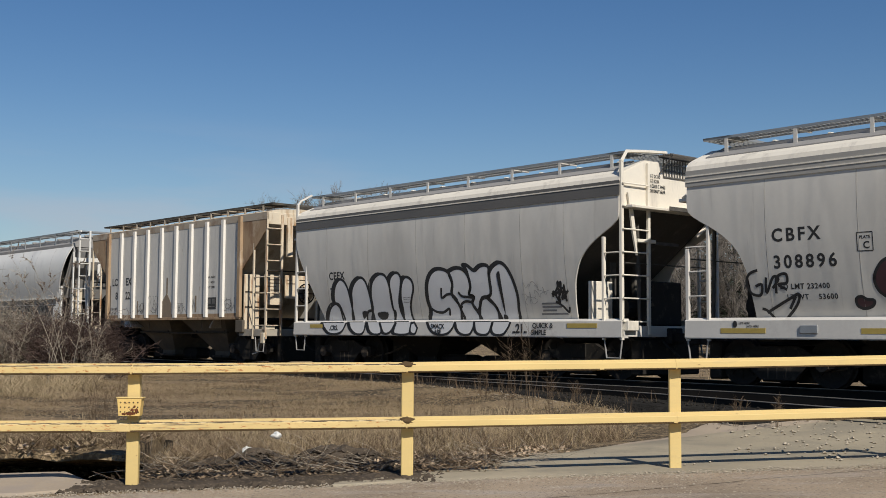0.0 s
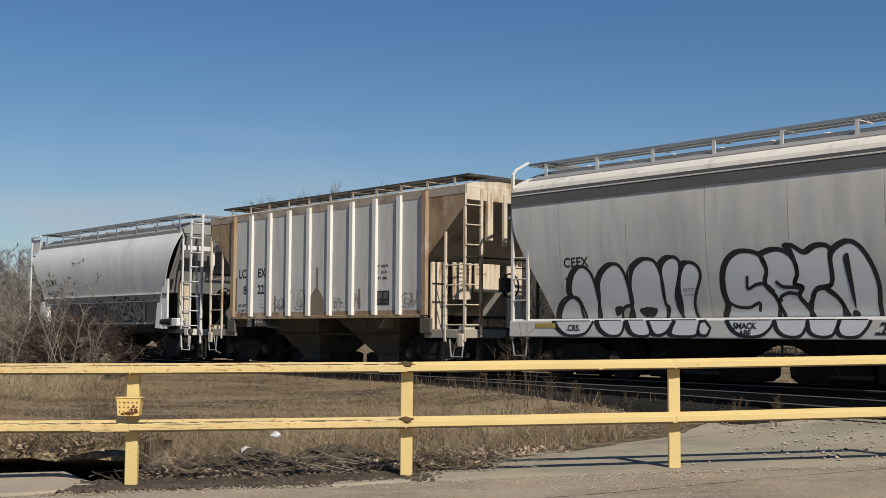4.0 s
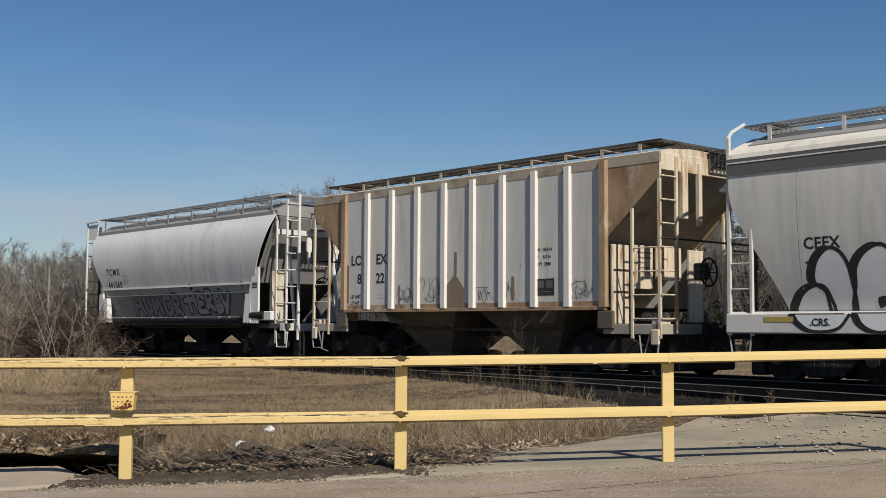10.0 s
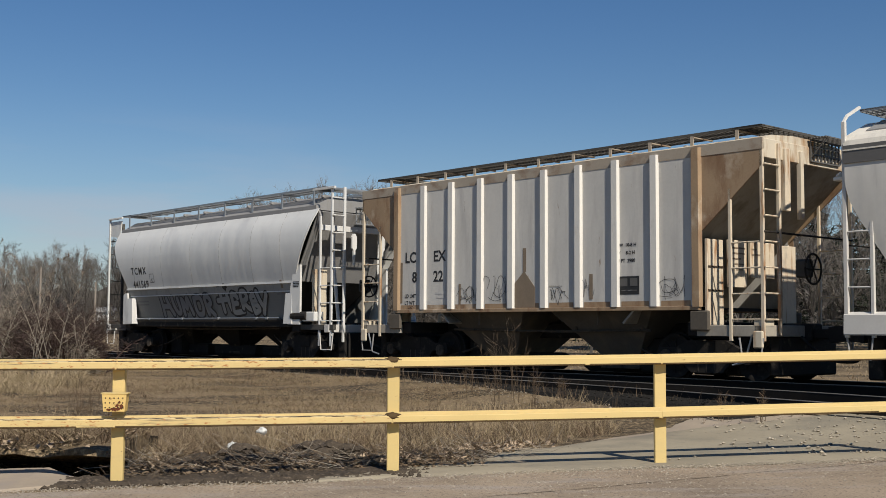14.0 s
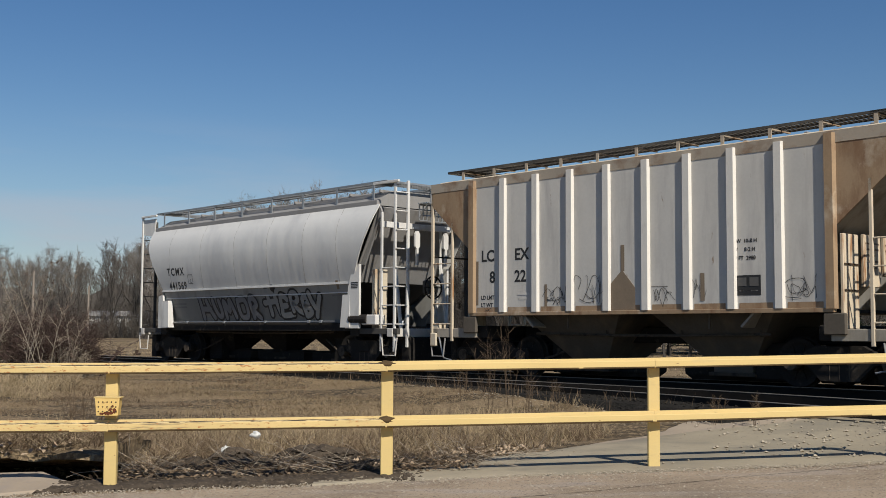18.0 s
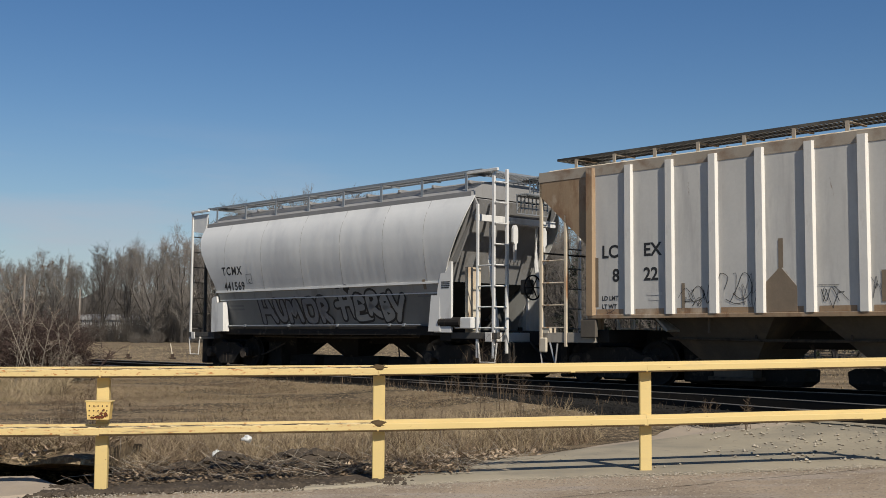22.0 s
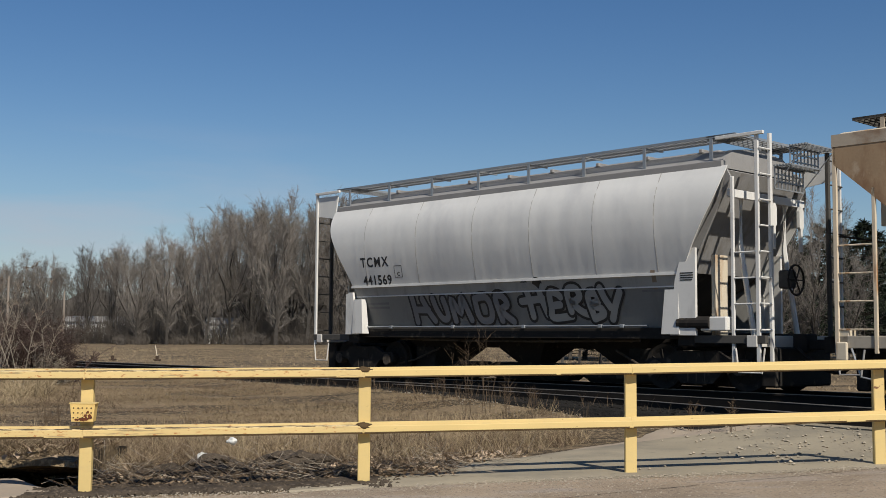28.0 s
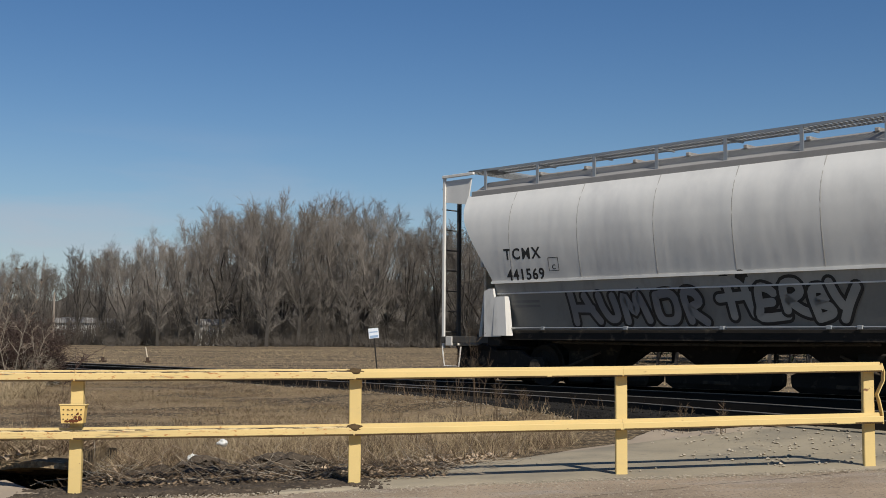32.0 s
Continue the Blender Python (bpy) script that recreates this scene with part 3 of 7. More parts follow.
def ribbon(bm, pts, w, width, proud):
    """A painted stroke on a car's near side; pts of (x, z)."""
    P = [Vector((a, b)) for a, b in pts]
    fine = []
    for a, b in zip(P, P[1:]):
        k = max(1, int((b - a).length / 0.06))
        fine += [a + (b - a) * i / k for i in range(k)]
    fine.append(P[-1])
    prev = None
    for i, p in enumerate(fine):
        d = (fine[min(i + 1, len(fine) - 1)] - fine[max(i - 1, 0)])
        d = d.normalized() if d.length else Vector((1, 0))
        n = Vector((-d.y, d.x)) * (w / 2)
        pair = []
        for q in (p + n, p - n):
            pair.append(bm.verts.new((q.x, -(lerp_table(width, q.y) + proud), q.y)))
        if prev:
            bm.faces.new((prev[0], prev[1], pair[1], pair[0]))
        prev = pair


def curve_through(pts, k=6, closed=False):
    """A smooth line through the points."""
    n = len(pts)
    out = []
    rng = range(n if closed else n - 1)
    for i in rng:
        g = (lambda q: pts[q % n]) if closed else (lambda q: pts[min(max(q, 0), n - 1)])
        p0, p1, p2, p3 = g(i - 1), g(i), g(i + 1), g(i + 2)
        for s in range(k):
            t = s / k
            out.append(tuple(0.5 * (2 * b + (c - a) * t + (2 * a - 5 * b + 4 * c - d) * t * t + (3 * b - a - 3 * c + d) * t ** 3) for a, b, c, d in zip(p0, p1, p2, p3)))
    out.append(pts[0] if closed else pts[-1])
    return out


def fill(bm, outline, width, proud, dz=0.03):
    """Paint that fills a closed outline on a car's near side, in narrow level strips."""
    zs = [p[1] for p in outline]
    z = min(zs)
    n = len(outline)

    def cuts(h):
        xs = []
        for i in range(n):
            (xa, za), (xb, zb) = outline[i], outline[(i + 1) % n]
            if (za <= h) != (zb <= h):
                xs.append(xa + (xb - xa) * (h - za) / (zb - za))
        return sorted(xs)

    while z < max(zs):
        a, b = cuts(z + dz * 0.5), cuts(z + dz * 0.5)
        for i in range(0, len(a) - 1, 2):
            y0, y1 = -(lerp_table(width, z) + proud), -(lerp_table(width, z + dz) + proud)
            vs = [bm.verts.new(p) for p in ((a[i], y0, z), (a[i + 1], y0, z), (b[i + 1], y1, z + dz), (b[i], y1, z + dz))]
            bm.faces.new(vs)
        z += dz


def wheelset_mesh():
    bm = bmesh.new()
    prof = [(0.0, 0.09), (0.10, 0.09), (0.12, 0.05), (0.30, 0.035), (0.36, 0.06), (0.42, 0.07), (0.42, -0.03), (0.455, -0.045), (0.455, -0.07), (0.36, -0.07), (0.30, -0.02), (0.12, -0.03), (0.10, -0.09), (0.0, -0.09)]
    n = 20
    for s in (-1, 1):
        R = [[bm.verts.new((r * math.cos(2 * math.pi * j / n), s * (0.755 + y), r * math.sin(2 * math.pi * j / n))) for j in range(n)] for r, y in prof[1:-1]]
        for A, B in zip(R, R[1:]):
            for j in range(n):
                bm.faces.new((A[j], A[(j + 1) % n], B[(j + 1) % n], B[j]))
        bm.faces.new(R[0])
        bm.faces.new(R[-1][::-1])
        for j in range(8):  # ribs that show the turning
            a = 2 * math.pi * j / 8
            tube(bm, [(0.13 * math.cos(a), s * 0.80, 0.13 * math.sin(a)), (0.34 * math.cos(a), s * 0.80, 0.34 * math.sin(a))], 0.012, n=4)
    tube(bm, [(0, -1.0, 0), (0, 1.0, 0)], 0.075, n=10)
    return bm


WHEELSETS = []
SHARED = {}


def truck(car, x):
    """A two-axle bogie: side frames, bolster, springs, bearings and wheelsets."""
    t = SHARED.get("truck")
    if t is None:
        bm = bmesh.new()
        for s in (-1, 1):
            top = [(-1.12, 0.50), (-1.05, 0.58), (-0.70, 0.58), (-0.42, 0.72), (0.42, 0.72), (0.70, 0.58), (1.05, 0.58), (1.12, 0.50),
                   (1.10, 0.36), (0.98, 0.33), (0.78, 0.42), (0.62, 0.40), (0.34, 0.13), (-0.34, 0.13), (-0.62, 0.40), (-0.78, 0.42), (-0.98, 0.33), (-1.10, 0.36)]
            prism(bm, top, s * 0.96, s * 1.08)
        t = part("truck", bm, "grime", car, "greasy black cast-steel bogie")
        SHARED["truck"] = t
    else:
        t = again(t, car)
    t.matrix_basis = pose(x, 0, 0)

    def sub(name, make, m=None):
        if name in SHARED:
            return again(SHARED[name], t, m)
        SHARED[name] = part(name, make(), "dusty_gear" if name in ("spring", "bearing") else "grime", t)
        if m is not None:
            SHARED[name].matrix_basis = m
        return SHARED[name]

    sub("bolster", lambda: box(bmesh.new(), -0.2, 0.2, -1.1, 1.1, 0.42, 0.72, 0.02))
    for k in (-0.36, 0.36):
        sub("brake_beam", lambda: box(bmesh.new(), -0.26, 0.26, -0.62, 0.62, 0.07, 0.52, 0.03), pose(k, 0, 0))
    for s in (-1, 1):
        for k in (-0.18, 0, 0.18):
            sub("spring", lambda: tube(bmesh.new(), [(0, 0, 0.0), (0, 0, 0.26)], 0.065, n=8), pose(k, s * 1.02, 0.15))
        for k in (-0.89, 0.89):
            sub("bearing", lambda: tube(bmesh.new(), [(0, -0.09, 0), (0, 0.09, 0)], 0.13, n=10), pose(k, s * 1.03, 0.42))
    for k in (-0.89, 0.89):
        w = SHARED.get("wheelset")
        if w is None:
            w = part("wheelset", wheelset_mesh(), "grime", t, "greasy wheel pair with bright treads")
            SHARED["wheelset"] = w
        else:
            w = again(w, t, label="greasy wheel pair with bright treads")
        w.matrix_basis = pose(k, 0, 0.42)
        WHEELSETS.append((w, k))
    return t


def ladder(car, corner, mat, z0, z1, zlow, x_in, y_in, rungs_z, low_rungs, w=0.05):
    """A corner ladder: tall corner stile, tall end stile and lower side stile, with round rungs between them."""
    cx, cy = corner
    sx, sy = (1 if cx > 0 else -1), (1 if cy > 0 else -1)
    part("stile", box(bmesh.new(), min(cx, cx - sx * 0.07), max(cx, cx - sx * 0.07), min(cy, cy - sy * w), max(cy, cy - sy * w), z0, z1, 0.006), mat, car)
    if y_in:
        part("stile", box(bmesh.new(), cx - 0.03, cx + 0.03, min(cy - sy * y_in, cy - sy * (y_in + 0.07)), max(cy - sy * y_in, cy - sy * (y_in + 0.07)), z0 + 0.1, z1, 0.006), mat, car)
        first = None
        for z in rungs_z:
            if first is None:
                first = part("rung", tube(bmesh.new(), [(0, 0, 0), (0, -sy * y_in, 0)], 0.016), mat, car)
                first.matrix_basis = pose(cx + sx * 0.03, cy, z)
            else:
                again(first, car, pose(cx + sx * 0.03, cy, z))
    if x_in:
        part("stile", box(bmesh.new(), min(cx - sx * x_in, cx - sx * (x_in + 0.06)), max(cx - sx * x_in, cx - sx * (x_in + 0.06)), min(cy, cy - sy * w), max(cy, cy - sy * w), z0, zlow, 0.006), mat, car)
        first = None
        for z in low_rungs:
            if first is None:
                first = part("rung", tube(bmesh.new(), [(0, 0, 0), (-sx * x_in, 0, 0)], 0.016), mat, car)
                first.matrix_basis = pose(cx, cy - sy * 0.02, z)
            else:
                again(first, car, pose(cx, cy - sy * 0.02, z))


def steps_below(car, x0, x1, y, ztop, zbot, mat):
    bm = bmesh.new()
    tube(bm, [(x0, y, ztop), (x0 + 0.06 * (1 if x1 > x0 else -1), y, zbot), (x1 - 0.06 * (1 if x1 > x0 else -1), y, zbot), (x1, y, ztop)], 0.018)
    part("stirrup_step", bm, mat, car)


def coupler(car, x):
    s = 1 if x > 0 else -1
    bm = bmesh.new()
    box(bm, min(x - s * 0.3, x + s * 0.45), max(x - s * 0.3, x + s * 0.45), -0.09, 0.09, 0.76, 0.94, 0.02)
    prism(bm, [(x + s * 0.42, 0.70), (x + s * 0.62, 0.72), (x + s * 0.78, 0.74), (x + s * 0.80, 0.98), (x + s * 0.6, 1.0), (x + s * 0.42, 0.98)], -0.16, 0.12)
    part("coupler", bm, "grime", car)
    bm = bmesh.new()
    tube(bm, curve_through([(x, -0.35, 0.80), (x + s * 0.2, -0.35, 0.62), (x + s * 0.5, -0.25, 0.40), (x + s * 0.78, -0.1, 0.36)], 4), 0.03)
    part("air_hose", bm, "grime", car)


def running_boards(car, reach, z, ys, posts, mat, post_mat, zfoot):
    """Roof walks of open grating: cross bars between two edge bars, on short posts."""
    for s in (-1, 1):
        y0, y1 = s * ys[0], s * ys[1]
        bm = bmesh.new()
        for y in (y0, y1, (y0 + y1) / 2):
            box(bm, -reach, reach, y - 0.012, y + 0.012, z - 0.045, z)
        n = int(2 * reach / 0.09)
        for i in range(n + 1):
            x = -reach + 2 * reach * i / n
            box(bm, x - 0.02, x + 0.02, min(y0, y1), max(y0, y1), z - 0.02, z - 0.004)
        part("running_board", bm, mat, car, "open steel grating roof walk")
        first = None
        for k in range(posts):
            x = -reach + 0.5 + (2 * reach - 1.0) * k / (posts - 1)
            if first is None:
                bm = bmesh.new()
                box(bm, -0.035, 0.035, -0.01, 0.01, 0, z - zfoot - 0.02)
                box(bm, -0.02, 0.02, min(0, -s * (ys[1] - ys[0])), max(0, -s * (ys[1] - ys[0])), z - zfoot - 0.075, z - zfoot - 0.05)
                first = part("board_bracket", bm, post_mat, car)
                first.matrix_basis = pose(x, y1, zfoot)
            else:
                again(first, car, pose(x, y1, zfoot))
    for x in (-reach, reach):
        bm = bmesh.new()
        s = 1 if x > 0 else -1
        for i in range(15):
            yy = -ys[1] + 2 * ys[1] * i / 14
            box(bm, min(x, x - s * 0.6), max(x, x - s * 0.6), yy - 0.012, yy + 0.012, z - 0.03, z + 0.002)
        for k in range(7):
            xx = x - s * 0.1 * k
            box(bm, xx - 0.012, xx + 0.012, -ys[1], ys[1], z - 0.045, z)
        part("end_platform", bm, mat, car, "grating platform at the roof's end")


def hatches(car, reach, z, n, mat):
    bm = bmesh.new()
    box(bm, -reach, reach, -0.32, 0.32, z - 0.16, z, 0.03)
    part("trough_hatch", bm, mat, car, "long narrow roof hatch cover")
    first = None
    for i in range(n):
        x = -reach + 0.4 + (2 * reach - 0.8) * i / (n - 1)
        if first is None:
            first = part("hatch_clamp", box(bmesh.new(), -0.04, 0.04, -0.36, 0.36, -0.02, 0.05, 0.01), mat, car)
            first.matrix_basis = pose(x, 0, z)
        else:
            again(first, car, pose(x, 0, z))


def brake_gear(car, x, y, z, mat, wheel_y=None, hw=0.5):
    """An open brake platform of dark grating at a wagon's end, and its hand wheel."""
    s = 1 if x > 0 else -1
    bm = bmesh.new()
    for i in range(9):
        yy = y - hw + i * hw / 4
        box(bm, x - 0.01, x + 0.01, yy - 0.012, yy + 0.012, z - 0.2, z + 0.2)
    for i in range(4):
        zz = z - 0.2 + i * 0.133
        box(bm, x - 0.012, x + 0.012, y - hw, y + hw, zz - 0.012, zz + 0.012)
    part("brake_grating", bm, mat, car, "dark open grating at the wagon's end")
    bm = bmesh.new()
    for yy in (y - 0.5, y + 0.5):
        box(bm, min(x, x + s * 0.36), max(x, x + s * 0.36), yy - 0.015, yy + 0.015, z + 0.19, z + 0.22)
        tube(bm, [(x, yy, z - 0.15), (x + s * 0.33, yy, z + 0.19)], 0.012, n=5)
    box(bm, min(x, x + s * 0.03), max(x, x + s * 0.03), y - 0.51, y + 0.51, z + 0.165, z + 0.192)
    bs = part("brake_step", bm, mat, car, "grating brake step on brackets")
    slat = None
    for i in range(6):
        m = pose(x + s * (0.02 + i * 0.06), y, z + 0.212)
        if slat is None:
            slat = part("slat", box(bmesh.new(), -0.015, 0.015, -0.55, 0.55, -0.012, 0.012), mat, bs)
            slat.matrix_basis = m
        else:
            again(slat, bs, m)
    if wheel_y is not None:
        bm = bmesh.new()
        ring = [(x + s * 0.25, wheel_y + 0.27 * math.cos(a * math.pi / 10), 2.0 + 0.27 * math.sin(a * math.pi / 10)) for a in range(21)]
        tube(bm, ring, 0.02, n=6)
        for a in range(3):
            c, n = math.cos(a * math.pi / 3) * 0.26, math.sin(a * math.pi / 3) * 0.26
            tube(bm, [(x + s * 0.25, wheel_y - c, 2.0 - n), (x + s * 0.25, wheel_y + c, 2.0 + n)], 0.014, n=5)
        w = part("brake_wheel", bm, "grime", car, "dark hand-brake wheel")
        part("brake_housing", box(bmesh.new(), min(x - s * 0.05, x + s * 0.2), max(x - s * 0.05, x + s * 0.2), wheel_y - 0.11, wheel_y + 0.11, 1.85, 2.18, 0.03), "slope_dark", car)


def bays(car, xs, mat, z_top, z_bot, half, hw, low=(0.42, 0.55), trough=0.0):
    for x in xs:
        bm = bmesh.new()
        rings = []
        for z, a, w in ((z_top, half, hw), (z_bot + 0.12, *low), (z_bot, *low)):
            rings.append([(x - a, -w, z), (x + a, -w, z), (x + a, w, z), (x - a, w, z)])
        loft(bm, rings)
        bay = part("hopper_bay", bm, mat, car, "tapered discharge hopper between the bogies")
        if trough:
            bm = bmesh.new()
            loft(bm, [[(x - a, -w, z), (x + a, -w, z), (x + a, w, z), (x - a, w, z)] for z, a, w in ((0.40, trough - 0.12, 0.22), (0.34, trough, 0.26), (0.14, trough - 0.02, 0.26), (0.04, trough - 0.14, 0.20))])
            part("outlet_trough", bm, "grime", bay, "greasy dark outlet trough")
        part("outlet_gate", box(bmesh.new(), x - low[0] - 0.08, x + low[0] + 0.08, -low[1] - 0.07, low[1] + 0.07, z_bot - 0.07, z_bot, 0.01), "dusty_gear", bay)


def slopes(car, x_top, z_top, x_low, z_low, hw, mat, hw_low=None):
    for s in (-1, 1):
        bm = bmesh.new()
        dx, dz = x_top - x_low, z_top - z_low
        L = math.hypot(dx, dz)
        nx, nz = -dz / L * 0.04, dx / L * 0.04
        lo = hw_low or hw
        loft(bm, [[(s * x_top, -hw, z_top), (s * x_top, hw, z_top), (s * (x_top + nx), hw, z_top + nz), (s * (x_top + nx), -hw, z_top + nz)],
                  [(s * x_low, -lo, z_low), (s * x_low, lo, z_low), (s * (x_low + nx), lo, z_low + nz), (s * (x_low + nx), -lo, z_low + nz)]])
        part("slope_sheet", bm, mat, car, "sloping end sheet over the bogie")


def underframe(car, half, truck_x):
    for s in (-1, 1):
        bm = bmesh.new()
        tube(bm, [(-truck_x + 1.3, s * 1.02, 0.90), (-1.0, s * 1.02, 0.87), (1.0, s * 1.02, 0.87), (truck_x - 1.3, s * 1.02, 0.90)], 0.03)
        pipe = part("brake_pipe", bm, "dusty_gear", car, "dusty brake pipe under the sill")
        for x in (-truck_x + 1.5, -0.9, 0.9, truck_x - 1.5):
            part("hanger", box(bmesh.new(), x - 0.02, x + 0.02, s * 1.02 - 0.015, s * 1.02 + 0.015, 0.86, 1.02), "dusty_gear", pipe)
        bm = bmesh.new()
        tube(bm, [(s * (truck_x - 0.9), -0.8, 0.30), (s * (truck_x - 1.5), -0.75, 0.42), (s * (truck_x - 2.2), -0.6, 0.70)], 0.025)
        part("brake_lever", bm, "dusty_gear", car)
    part("centre_sill", box(bmesh.new(), -half - 0.1, half + 0.1, -0.2, 0.2, 0.72, 1.04, 0.02), "grime", car)
    for s in (-1, 1):
        part("body_bolster", box(bmesh.new(), s * truck_x - 0.18, s * truck_x + 0.18, -1.4, 1.4, 0.80, 1.06, 0.02), "grime", car)
        truck(car, s * truck_x)
        part("draft_gear", box(bmesh.new(), min(s * (truck_x + 1.25), s * (half - 0.05)), max(s * (truck_x + 1.25), s * (half - 0.05)), -0.95, 0.95, 0.10, 0.80, 0.03), "grime", car, "dark draft gear and brake rods under the end")
        part("brake_rigging", box(bmesh.new(), min(s * (truck_x - 1.95), s * (truck_x - 1.3)), max(s * (truck_x - 1.95), s * (truck_x - 1.3)), -0.55, 0.55, 0.08, 0.75, 0.03), "grime", car, "dark brake rigging beside the bogie")
        coupler(car, s * half)


def bars(car, x, z, rows, width, mat="ink_worn", h=0.045, label=""):
    """Small stencil lines too small to read, as plain bars; rows of (offset, length)."""
    bm = bmesh.new()
    for k, (o, ln) in enumerate(rows):
        zz = z - k * h * 1.9
        ribbon(bm, [(x + o, zz), (x + o + ln, zz)], h, width, 0.003)
    return part("stencil", bm, mat, car, label)


def square_mark(car, x, z, w, h, width, mat, frame_w=0.0, proud=0.003):
    bm = bmesh.new()
    if frame_w:
        ribbon(bm, [(x, z), (x + w, z)], frame_w, width, proud)
        ribbon(bm, [(x, z + h), (x + w, z + h)], frame_w, width, proud)
        ribbon(bm, [(x, z), (x, z + h)], frame_w, width, proud)
        ribbon(bm, [(x + w, z), (x + w, z + h)], frame_w, width, proud)
    else:
        fill(bm, [(x, z), (x + w, z), (x + w, z + h), (x, z + h)], width, proud, 0.05)
    return part("painted_mark", bm, mat, car)


def rounded_hopper(car, side_mat, roof_mat, band_mat, seams, bay_mat, straight_left=False, ridges=(3.825,), strips=((-4.85, 0.55), (4.2, 0.8)), strip_z=1.035):
    """A curved-side covered hopper car: side skins on a full-length sill, dark band, sloping roof, slope sheets, ladders and running gear."""
    H = 5.62
    width = smooth_table([(1.08, 1.30), (1.5, 1.42), (2.0, 1.51), (2.5, 1.57), (3.0, 1.60), (3.4, 1.605), (3.9, 1.58)])
    reach = smooth_table([(1.08, 4.26), (1.5, 4.28), (2.0, 4.34), (2.4, 4.50), (2.65, 4.74), (2.85, 5.04), (3.02, 5.38), (3.12, 5.56), (3.9, 5.56)], 40)
    straight = smooth_table([(1.08, 4.46), (1.4, 4.58), (1.9, 4.84), (2.4, 5.14), (2.8, 5.38), (3.1, 5.53), (3.3, 5.56), (3.9, 5.56)])
    for s in (-1, 1):
        part("side_sheet", skin(bmesh.new(), width, reach, 1.08, 3.90, s, 30, 24, 0.03, straight if straight_left else None), side_mat, car, "smooth curved steel side sheet", smooth=True)
        bm = bmesh.new()
        loft(bm, [[(x, s * 1.40, 0.84), (x, s * 1.60, 0.84), (x, s * 1.61, 0.86), (x, s * 1.60, 1.165), (x, s * 1.53, 1.215), (x, s * 1.38, 1.215)] for x in (-H, H)])
        sl = part("side_sill", bm, "sill", car, "scuffed full-length side sill")
        for x, w in strips:
            part("reflector", box(bmesh.new(), x, x + w, s * 1.606 - 0.006, s * 1.606 + 0.006, strip_z, strip_z + 0.09), "ochre", sl)
        # dark upper band and its two fine ridges
        bw = [(3.62, 1.615), (3.92, 1.60)]
        part("upper_band", skin(bmesh.new(), bw, [(0, 5.58)], 3.62, 3.915, s, 2, 1, 0.02), band_mat, car, "dark stripe under the roof")
        for z in ridges:
            part("band_ridge", skin(bmesh.new(), [(0, lerp_table(bw, z) + 0.010)], [(0, 5.58)], z, z + 0.024, s, 1, 1, 0.02), roof_mat, car, "thin pale ridge along the stripe")
        for x in seams:
            bm = bmesh.new()
            zz = [1.12 + 2.49 * i / 12 for i in range(13)]
            L = [[bm.verts.new((x + dx, s * (lerp_table(width, z) + dy), z)) for z in zz] for dx, dy in ((-0.010, 0.0005), (0.0, 0.003), (0.010, 0.0005))]
            for A, B in zip(L, L[1:]):
                for i in range(12):
                    bm.faces.new((A[i], B[i], B[i + 1], A[i + 1]))
            part("weld_seam", bm, "seam", car)
    # roof
    bm = bmesh.new()
    ring = [(-1.60, 3.90), (-1.57, 4.00), (-1.50, 4.08), (-1.38, 4.14), (-0.80, 4.38), (0.80, 4.38), (1.38, 4.14), (1.50, 4.08), (1.57, 4.00), (1.60, 3.90)]
    loft(bm, [[(x, y, z) for y, z in ring] for x in (-5.58, 5.58)])
    part("roof", bm, roof_mat, car, "off-white sloping roof edge")
    for s in (-1, 1):
        bm = bmesh.new()
        loft(bm, [[(x, s * 1.36, 4.17), (x, s * 0.80, 4.41), (x, s * 0.80, 4.36), (x, s * 1.36, 4.12)] for x in (-5.3, 5.3)])
        part("roof_panel", bm, "walk_grey", car)
    hatches(car, 4.9, 4.47, 9, "ce_white")
    running_boards(car, 5.5, 4.565, (0.62, 1.14), 8, "galv", "sill", 4.24)
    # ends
    # dark sheet colour includes the shade under the end overhang
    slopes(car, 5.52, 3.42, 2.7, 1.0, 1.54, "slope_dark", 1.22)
    for s in (-1, 1):
        bm = bmesh.new()
        tube(bm, [(s * 4.75, -0.6, 1.45), (s * 4.75, 0.75, 1.45)], 0.24, n=14)
        part("air_reservoir", bm, "grime", car, "dark air tank on the end platform")
        part("valve_rack", box(bmesh.new(), s * 5.05 - 0.12, s * 5.05 + 0.12, -0.3, 0.9, 1.08, 2.0, 0.03), "grime", car, "dark brake valves on the end platform")
    for s in (-1, 1):
        bm = bmesh.new()
        loft(bm, [[(x, y, z) for y, z in ((-1.52, 3.40), (-1.52, 4.05), (-1.36, 4.13), (-0.80, 4.37), (0.80, 4.37), (1.36, 4.13), (1.52, 4.05), (1.52, 3.40))] for x in (s * 5.55, s * 5.585)])
        part("end_panel", bm, roof_mat, car, "cream end panel above the slope sheet")
        part("end_platform_sill", box(bmesh.new(), min(s * 5.3, s * H), max(s * 5.3, s * H), -1.5, 1.5, 0.86, 1.08, 0.01), "sill", car)
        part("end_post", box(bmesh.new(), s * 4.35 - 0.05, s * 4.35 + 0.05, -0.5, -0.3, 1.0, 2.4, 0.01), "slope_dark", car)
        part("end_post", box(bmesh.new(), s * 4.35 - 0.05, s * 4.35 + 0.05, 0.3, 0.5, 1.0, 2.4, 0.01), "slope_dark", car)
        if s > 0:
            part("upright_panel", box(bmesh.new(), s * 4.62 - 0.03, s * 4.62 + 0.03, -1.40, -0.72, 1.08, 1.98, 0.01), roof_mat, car)
